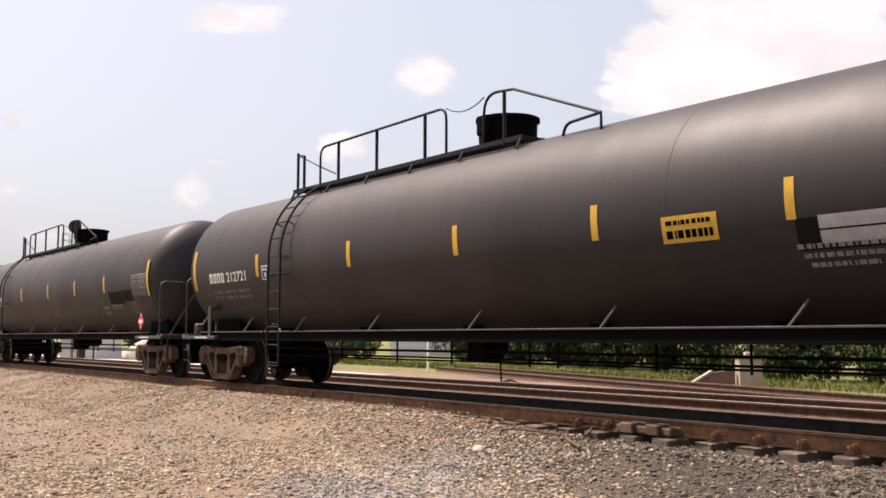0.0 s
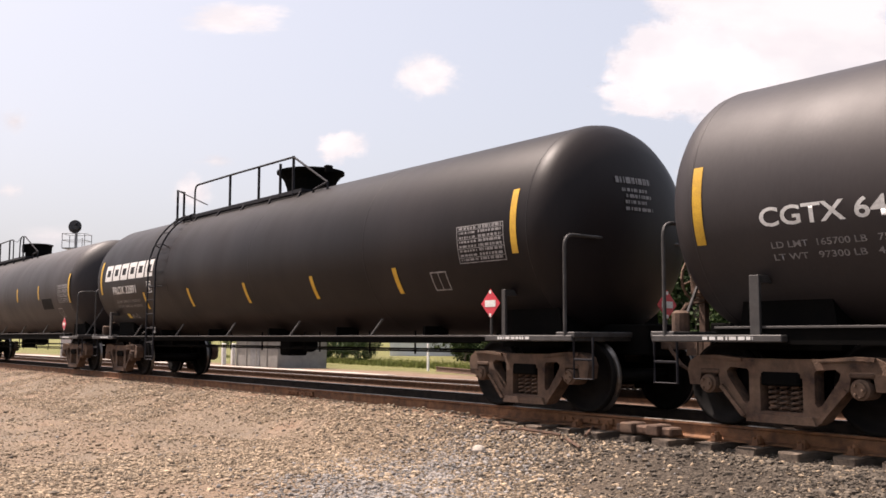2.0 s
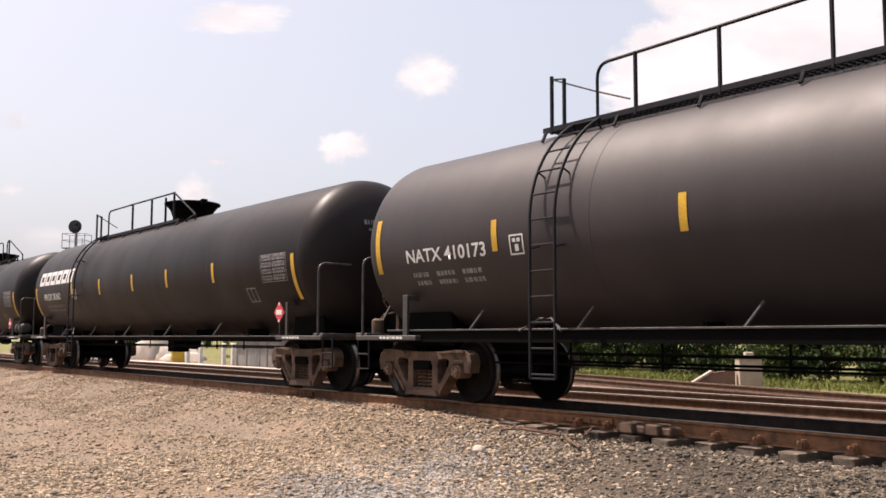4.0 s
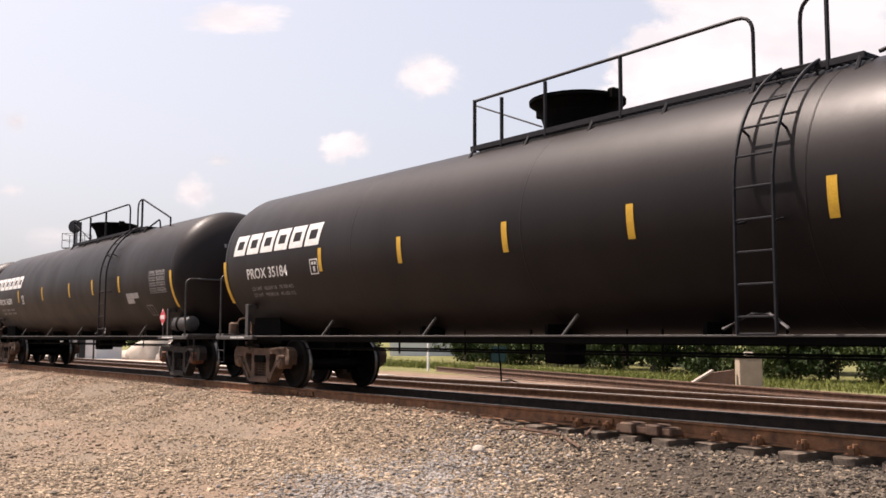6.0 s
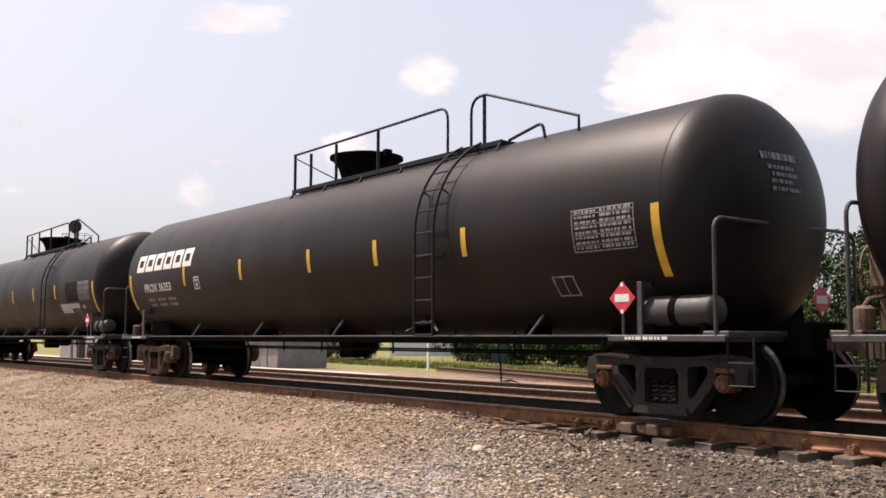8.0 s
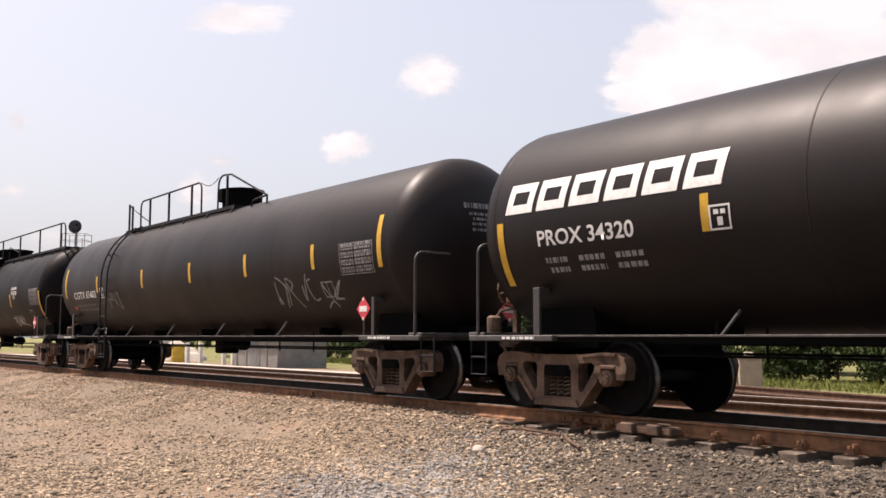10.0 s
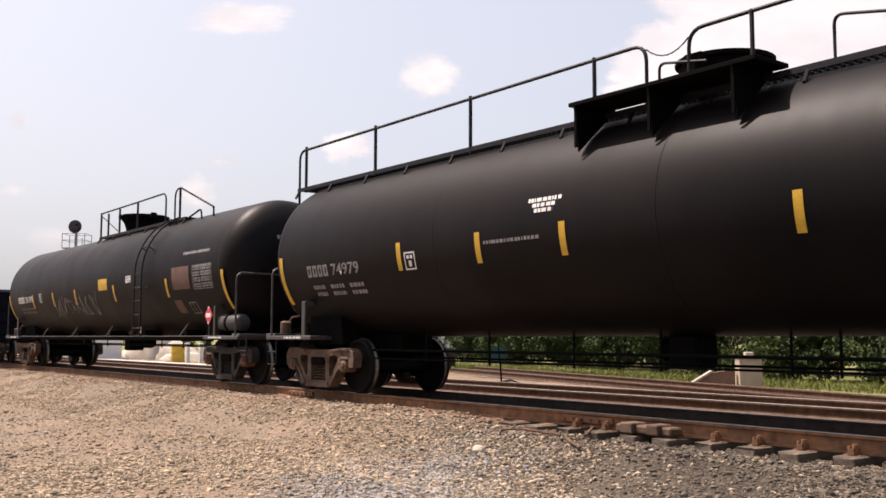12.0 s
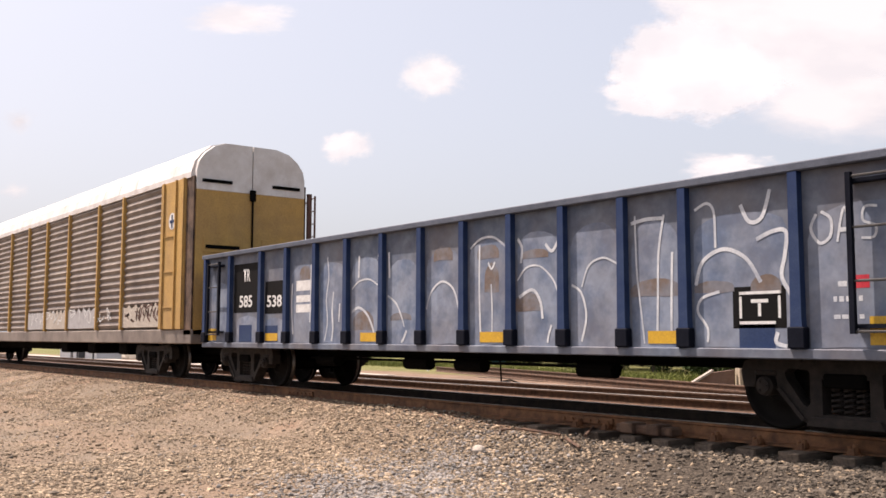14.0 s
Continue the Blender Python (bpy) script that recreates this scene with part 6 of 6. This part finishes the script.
def tree_meshes(seed, height, spread, material, low):
    rng = np.random.default_rng(seed)
    bm = bmesh.new()
    top = height * 0.7
    tube(bm, [(0, 0, -0.2), (0.05, 0.02, top * 0.35), (-0.06, 0.05, top * 0.7), (0.03, 0, top)], height * 0.018 + 0.02, 7)
    for v in bm.verts:
        k = 1 - 0.7 * max(v.co.z, 0) / top
        v.co.x, v.co.y = v.co.x * k, v.co.y * k
    clumps = []
    for i in range(18 if height > 3.5 else 9):
        a, z = rng.uniform(0, math.tau), height * rng.uniform(low, 0.93)
        w = spread * math.sin(math.pi * min(max((z / height - low * 0.5) / (1.15 - low * 0.5), 0.05), 1)) * rng.uniform(0.35, 1.0)
        p = (w * math.cos(a), w * math.sin(a), z)
        clumps.append((np.array(p), spread * rng.uniform(0.26, 0.44)))
        if z > height * 0.2:
            tube(bm, [(0, 0, z * 0.6), (p[0] * 0.5, p[1] * 0.5, z * 0.82), p], 0.022, 5)
    trunk = to_mesh("trunk", bm, M_BARK)
    v, f = [], []
    for c, r in clumps:
        leaf_clump(v, f, rng, c, r, 260, 0.10 if height > 3.5 else 0.075)
    me = bpy.data.meshes.new("crown")
    me.from_pydata([tuple(p) for p in v], [], f)
    me.materials.append(material)
    return trunk, me


def build_woods():
    kinds = []
    for i, (h, s, m, low, label, name, cat) in enumerate((
            (5.4, 2.1, M_LEAF, 0.08, "leafy dark green tree at the edge of the yard", "tree", "tree"),
            (6.2, 2.4, M_LEAF, 0.10, "tall leafy green tree at the edge of the yard", "tree", "tree"),
            (4.6, 1.9, M_LEAF2, 0.08, "light green leafy tree at the edge of the yard", "tree", "tree"),
            (2.2, 1.5, M_LEAF2, 0.08, "light green bush in the grass", "bush", "bush"),
            (1.7, 1.3, M_LEAF, 0.08, "dark green bush in the grass", "bush", "bush"))):
        kinds.append((tree_meshes(40 + i, h, s, m, low), label, name, cat))
    rng = random.Random(8)
    spots = []
    for k in range(46):                                    # back row of trees, along the yard's far edge
        t = k / 45
        spots.append((-2 - 60 * t + rng.uniform(-0.8, 0.8), 26.0 + 19 * t + rng.uniform(-1, 3.0), rng.choice((0, 1, 0, 2)), rng.uniform(0.85, 1.1) * (1 - 0.25 * t)))
    for k in range(44):                                    # front row of bushes
        t = k / 43
        spots.append((-3 - 42 * t + rng.uniform(-0.7, 0.7), 22.9 + 12 * t + rng.uniform(-0.5, 0.9), rng.choice((3, 4, 4, 4, 0)), rng.uniform(0.75, 1.2)))
    for k in range(10):                                    # far woods on the open side
        spots.append((-88 - 5 * k, 30 + 4 * k + rng.uniform(-2, 2), rng.choice((0, 1)), rng.uniform(0.7, 0.85)))
    for k in range(4):
        spots.append((-47 - 2.2 * k, 27 + 1.0 * k, 4, 0.9))
    spots += [(-48.8, 27.5, 0, 0.62), (-51.7, 30.4, 1, 0.55), (-48.6, 29.7, 0, 0.6), (-52.4, 33.2, 1, 0.55), (-55.3, 36.0, 0, 0.55), (-64.9, 50.1, 0, 0.8), (-59.4, 47.4, 2, 0.8), (-40.7, 23.5, 4, 0.8), (-44.0, 27.7, 4, 0.7)]          # clump between shed and warehouse, and the far bend
    for x, y, i, s in spots:
        (trunk, crown), label, name, cat = kinds[i]
        ob = thing(name, label, cat, group="trees along the yard" if cat == "tree" else "bushes along the yard", at=pose(x, y, -0.34, 0, 0, rng.uniform(0, 360)) @ Matrix.Scale(s, 4))
        put("trunk", trunk, ob)
        put("crown", crown, ob)


def build_grass():
    rng = np.random.default_rng(5)
    v, f = [], []
    for _ in range(30000):
        t = rng.uniform(0, 1)
        x, y = -1 - 58 * t + rng.normal() * 1.5, 20.7 + 7 * t + abs(rng.normal()) * 2.3
        h, a, w = rng.uniform(0.05, 0.24), rng.uniform(0, math.tau), rng.uniform(0.006, 0.015) * (1 + t)
        dx, dy, lx, ly = math.cos(a) * w, math.sin(a) * w, rng.normal() * 0.1, rng.normal() * 0.1
        k = len(v)
        v += [(x - dx, y - dy, -0.36), (x + dx, y + dy, -0.36), (x + lx, y + ly, -0.34 + h)]
        f.append((k, k + 1, k + 2))
    me = bpy.data.meshes.new("grass")
    me.from_pydata(v, [], f)
    me.materials.append(M_GRASS)
    tagged(new("grass", me), "tall dry yellow-green grass beyond the tracks", "grass", kind="stuff")


def build_yard_things():
    # relay cabinet and culvert wall by the far siding
    c = thing("relay_cabinet", "tan metal relay cabinet beside the siding", "cabinet", at=pose(-15.6, 21.85, -0.36, 0, 0, 50))
    bm = bmesh.new()
    box(bm, -0.29, 0.29, -0.25, 0.25, 0.0, 0.80, 0.012)
    body = part("body", bm, M_BOX, c)
    bm = bmesh.new()
    box(bm, -0.32, 0.32, -0.28, 0.28, 0.80, 0.84, 0.01)
    part("lid", bm, M_BOX, body)
    bm = bmesh.new()
    box(bm, -0.25, 0.25, -0.265, -0.252, 0.06, 0.74, 0.004)
    part("door", bm, M_BOX, body)
    bm = bmesh.new()
    box(bm, -0.10, 0.12, -0.1, 0.1, 0.84, 0.96, 0.02)
    part("cap", bm, M_CONCRETE, body)
    w = thing("retaining_wall", "brown steel retaining wall with a sloping concrete coping", "wall", at=pose(-15.6, 21.85, -0.36, 0, 0, 50))
    bm = bmesh.new()
    prism(bm, [(-1.55, 0), (-0.36, 0), (-0.36, 0.50), (-0.95, 0.42)], -0.02, 0.14)
    part("wall_panel", bm, M_BRICK, w)
    bm = bmesh.new()
    prism(bm, [(-1.62, 0.02), (-0.93, 0.44), (-0.93, 0.50), (-1.72, 0.02)], -0.08, 0.18)
    part("coping", bm, M_CONCRETE, w, "pale concrete coping")
    # low switch stand with a target
    s = thing("switch_stand", "switch stand with a dark green target between tracks", "switch stand", at=pose(-18.04, 15.49, -0.25, 0, 0, 30))
    bm = bmesh.new()
    box(bm, -0.22, 0.22, -0.12, 0.12, 0.0, 0.16, 0.02)
    part("base", bm, M_BLACK, s)
    bm = bmesh.new()
    tube(bm, [(0, 0, 0.1), (-0.02, 0, 0.5), (-0.08, 0, 1.05)], 0.022, 8)
    part("mast", bm, M_BLACK, s)
    bm = bmesh.new()
    box(bm, -0.26, 0.12, -0.015, 0.015, 0.62, 1.0, 0.03)
    part("target", bm, M_GREENTARGET, s, "dark green square target")
    bm = bmesh.new()
    tube(bm, [(0, 0, 0.15), (0.25, -0.1, 0.2), (0.55, -0.15, 0.12)], 0.02, 6)
    part("lever", bm, M_BLACK, s)
    # post with a small pale sign
    p = thing("marker_post", "thin white marker post in the dirt", "post", at=pose(-31.2, 23.0, -0.36))
    bm = bmesh.new()
    box(bm, -0.06, 0.06, -0.03, 0.03, 0, 1.25, 0.01)
    part("post", bm, M_WHITE, p)
    # grey equipment shed
    h = thing("equipment_shed", "low grey block equipment shed beyond the tracks", "shed", at=pose(-35.9, 18.5, -0.36, 0, 0, 5))
    bm = bmesh.new()
    box(bm, -2.6, 0.6, 0, 2.4, 0, 1.30, 0.01)
    wall = part("wall", bm, M_SHED, h)
    for i in range(4):
        bm = bmesh.new()
        box(bm, -2.55 + 0.78 * i, -2.49 + 0.78 * i, -0.03, -0.002, 0.02, 1.28)
        part("siding_batten", bm, M_SHED, wall)
    bm = bmesh.new()
    box(bm, -2.75, 0.75, -0.15, 2.55, 1.30, 1.40, 0.01)
    part("roof", bm, M_GALV, h)
    bm = bmesh.new()
    box(bm, -1.4, -0.7, -0.02, -0.004, 0.05, 1.15)
    part("door", bm, M_GALV, wall)
    # white building far behind
    b = thing("warehouse", "far white metal warehouse with a low roof", "building", at=pose(-57.5, 42.8, -0.36, 0, 0, 42))
    bm = bmesh.new()
    box(bm, -3.2, 3.2, 0, 9, 0, 3.2)
    wall = part("wall", bm, M_BUILDING, b)
    bm = bmesh.new()
    prism(bm, [(-3.5, 3.2), (3.5, 3.2), (0, 4.1)], -0.3, 9.3)
    part("roof", bm, M_GALV, b)
    for x in (-2.6, -0.8, 0.9):
        bm = bmesh.new()
        box(bm, x, x + 1.2, -0.03, -0.004, 1.2, 2.2)
        win = part("window", bm, M_WINDOW, wall)
        bm = bmesh.new()
        box(bm, x - 0.06, x + 1.26, -0.05, -0.034, 1.12, 1.19)
        part("sill", bm, M_BUILDING, win)
    bm = bmesh.new()
    box(bm, 2.2, 3.0, -0.03, -0.004, 0, 2.1)
    part("door", bm, M_SHED, wall)
    # small white hut on the far left of the yard
    b = thing("utility_hut", "small white utility hut with a dark door", "hut", at=pose(-55.8, 17.0, -0.36, 0, 0, 30))
    bm = bmesh.new()
    box(bm, -1.3, 1.3, 0, 2, 0, 1.5)
    wall = part("wall", bm, M_BUILDING, b)
    bm = bmesh.new()
    prism(bm, [(-1.5, 1.5), (1.5, 1.5), (1.5, 1.6), (-1.5, 1.75)], -0.2, 2.2)
    part("roof", bm, M_GALV, b)
    bm = bmesh.new()
    box(bm, -0.1, 0.5, -0.03, -0.004, 0, 1.2)
    part("door", bm, M_WINDOW, wall)
    # sand heap
    bm = bmesh.new()
    for i in range(5):
        r = bmesh.ops.create_icosphere(bm, subdivisions=3, radius=1)
        c = Vector((-1.9 + 1.0 * i, 0.3 * (i % 2), 0))
        k = (0.8, 1.35, 1.65, 1.2, 0.7)[i]
        for v in r["verts"]:
            n = 1 + 0.22 * noise.noise(v.co * 1.7 + c)
            v.co = Vector((v.co.x * 1.5 * n, v.co.y * 1.4 * n, v.co.z * k * n)) + c
    ob = new("sand_heap", to_mesh("sand_heap", bm, M_SAND, True))
    ob.matrix_basis = pose(-55.5, 21.3, -0.5, 0, 0, 25)
    tagged(ob, "heap of pale sand beyond the tracks", "heap")
    # yellow drum and white posts beside the heap
    d = thing("barrel", "yellow steel barrel beside the sand heap", "barrel", at=pose(-47.3, 19.3, -0.36))
    bm = bmesh.new()
    lathe(bm, [(0, 0.3), (0.02, 0.33), (0.3, 0.33), (0.31, 0.345), (0.33, 0.345), (0.34, 0.33), (0.6, 0.33), (0.61, 0.345), (0.63, 0.345), (0.64, 0.33), (0.92, 0.33), (0.95, 0.30)], "Z", 20)
    part("drum", bm, M_LOADER, d)
    for x, y in ((-46.3, 19.4), (-44.5, 19.3), (-41.5, 19.1), (-40.3, 19.0)):
        p = thing("fence_post", "short white fence post in the grass", "post", group="white posts in the grass", at=pose(x, y, -0.36))
        bm = bmesh.new()
        box(bm, -0.10, 0.10, -0.08, 0.08, 0, 1.05, 0.02)
        part("post", bm, M_WHITE, p)
    # mast signal above the train
    s = thing("railway_signal", "tall mast signal with a round black target and platform", "railway signal", at=pose(-53.6, 16.0, -0.3, 0, 0, 52))
    bm = bmesh.new()
    rod(bm, (0, 0, 0), (0, 0, 7.4), 0.075, 12)
    part("mast", bm, M_GALV, s)
    bm = bmesh.new()
    lathe(bm, [(-0.22, 0.001), (-0.22, 0.35), (-0.20, 0.36), (-0.18, 0.35), (-0.18, 0.001)], "Y", 28)
    head = part("target", bm, M_SIGNAL, s, "round black signal target", m=pose(0, 0, 7.15))
    bm = bmesh.new()
    for x, z in ((0, 0.13), (-0.11, -0.08), (0.11, -0.08)):
        lathe(bm, [(-0.42, 0.105), (-0.42, 0.115), (-0.20, 0.115), (-0.20, 0.105)], "Y", 14, Matrix.Translation((x, 0, z)))
    part("hood", bm, M_SIGNAL, head)
    bm = bmesh.new()
    box(bm, -0.55, 0.65, -0.5, 0.5, 5.95, 6.0)
    part("platform", bm, M_GALV, s)
    bm = bmesh.new()
    for x, y in ((-0.55, -0.5), (0.65, -0.5), (-0.55, 0.5), (0.65, 0.5)):
        rod(bm, (x, y, 6.0), (x, y, 6.75), 0.02)
    for z in (6.4, 6.75):
        for a, b in (((-0.55, -0.5), (0.65, -0.5)), ((0.65, -0.5), (0.65, 0.5)), ((0.65, 0.5), (-0.55, 0.5)), ((-0.55, 0.5), (-0.55, -0.5))):
            rod(bm, (*a, z), (*b, z), 0.016)
    part("platform_rail", bm, M_GALV, s)
    bm = bmesh.new()
    for x in (-0.2, 0.2):
        rod(bm, (x, 0.35, 0), (x, 0.35, 6.6), 0.02)
    for k in range(20):
        rod(bm, (-0.2, 0.35, 0.3 * k + 0.2), (0.2, 0.35, 0.3 * k + 0.2), 0.012)
    part("ladder", bm, M_GALV, s)
    bm = bmesh.new()
    box(bm, -0.5, 0.55, -0.3, 0.3, 4.35, 5.5, 0.02)
    part("junction_box", bm, M_GALV, s)
    bm = bmesh.new()
    lathe(bm, [(5.3, 0.2), (5.32, 0.22), (5.9, 0.22), (5.95, 0.2)], "Z", 16, Matrix.Translation((1.15, 0, -0.1)))
    rod(bm, (1.15, 0, 0), (1.15, 0, 5.3), 0.05)
    part("lower_signal", bm, M_SIGNAL, s)
    # plain mast further along
    p = thing("radio_mast", "thin grey mast behind the yard", "mast", at=pose(-60, 23.5, -0.36))
    bm = bmesh.new()
    rod(bm, (0, 0, 0), (0, 0, 7.6), 0.055)
    part("pole", bm, M_GALV, p)
    # pale stone by the rail and stray timbers in the ballast
    bm = bmesh.new()
    bmesh.ops.create_icosphere(bm, subdivisions=2, radius=0.075)
    for v in bm.verts:
        v.co = v.co * (1 + 0.3 * noise.noise(v.co * 14))
        v.co.z *= 0.8
    ob = new("stone", to_mesh("stone", bm, M_SAND))
    ob.matrix_basis = pose(-9.0, 7.38, ground_z(-9.0, 7.38) + 0.04)
    tagged(ob, "pale white stone lying in the ballast", "stone")
    for x, y, a in ((-8.3, 8.15, -28), (-9.2, 8.35, 10)):
        bm = bmesh.new()
        tube(bm, [(-0.45, 0, 0), (-0.1, 0.02, 0.03), (0.5, -0.02, 0.0)], 0.018, 6)
        ob = new("scrap_rod", to_mesh("scrap_rod", bm, M_RUST))
        ob.matrix_basis = pose(x, y, ground_z(x, y) + 0.03, 0, 0, a)
        tagged(ob, "rusty scrap rod lying in the ballast", "scrap metal")


def build_road():
    """A pale gravel track on the far side of the yard."""
    bm = bmesh.new()
    rows = []
    for i in range(60):
        x = -72 + 46 * i / 59
        c = 16.9 + 0.02 * (x + 26) * -1 + 0.25 * noise.noise((x * 0.3, 0, 4))
        w = 1.0 + 0.4 * noise.noise((x * 0.5, 2, 1))
        rows.append([bm.verts.new((x, c + w * k / 3, ground_z(x, c + w * k / 3) + 0.02)) for k in range(-3, 4)])
    for a, b in zip(rows, rows[1:]):
        for k in range(6):
            bm.faces.new((a[k], b[k], b[k + 1], a[k + 1]))
    bmesh.ops.recalc_face_normals(bm, faces=bm.faces)
    ob = new("gravel_road", to_mesh("gravel_road", bm, M_SAND, True))
    tagged(ob, "pale gravel service road beyond the tracks", "road", kind="structure")


# ---- clouds ----
CLOUDS = []


def build_clouds():
    """Fair-weather clouds far off, as soft-edged sheets that drift slowly."""
    far = 1500.0
    half = math.tan(radians(48.66) / 2)
    rows = [(415, 32, 160, 52, 0.45, 0.60), (752, 138, 98, 68, 0.4, 0.60), (606, 258, 76, 48, 0.35, 0.60), (338, 340, 66, 54, 0.6, 0.57), (25, 215, 52, 42, 0.9, 0.54), (15, 338, 46, 26, 0.9, 0.54),
            (1215, 125, 190, 125, 0.22, 0.61), (1400, 50, 330, 150, 0.30, 0.59), (1140, 170, 135, 60, 0.22, 0.61), (1490, 175, 260, 110, 0.6, 0.58), (1275, 298, 125, 46, 0.3, 0.60),
            (1320, -60, 250, 170, 0.20, 0.61), (380, 285, 60, 20, 1.0, 0.52), (90, 420, 120, 44, 1.0, 0.54)]
    base = EYE.copy()
    for i, (x, y, w, h, sharp, strength) in enumerate(rows):
        d = far + 25 * i
        s = d * half / 784
        bm = bmesh.new()
        bmesh.ops.create_grid(bm, x_segments=1, y_segments=1, size=1)
        me = to_mesh("cloud", bm, cloud_material(i + 1, sharp, strength, 0.9 if w > 180 else 0.6))
        ob = new("cloud", me)
        ob.visible_shadow = False
        m = base @ Matrix.Translation(((x - 784) * s, (441 - y) * s, -d))
        ob.matrix_basis = m @ Matrix.Diagonal((w * s * 1.25, h * s * 1.25, 1, 1))
        tagged(ob, "white fair-weather cloud drifting slowly in hazy sky", "cloud", "clouds in the sky", "structure")
        CLOUDS.append((ob, m, 10 * s))


build_tank_cars()
gondola(-251.82)
autorack(-252.62)
build_woods()
build_grass()
build_yard_things()
build_road()
build_clouds()
scatter_stones()


def motions():
    """The train rolls by at an even speed, its wheels turn, and the clouds drift."""
    end = 14.0
    times = [0.0, 1 / 30] + [0.5 * k for k in range(1, 28)] + [end - 1 / 30, end]
    for car, x0 in CARS:
        walk(car, [(t, pose(x0 + SPEED * t, TRACK_Y, 0)) for t in times])
    turn = math.degrees(SPEED / WHEEL_R)
    for wheel, x in WHEELSETS:
        walk(wheel, [(k / 30, pose(x, 0, WHEEL_R) @ Matrix.Rotation(radians(turn * k / 30), 4, "Y")) for k in range(int(end * 30) + 1)])
    for ob, m, way in CLOUDS:
        walk(ob, [(t, m @ Matrix.Translation((way * t / end, 0, 0))) for t in times])


motions()
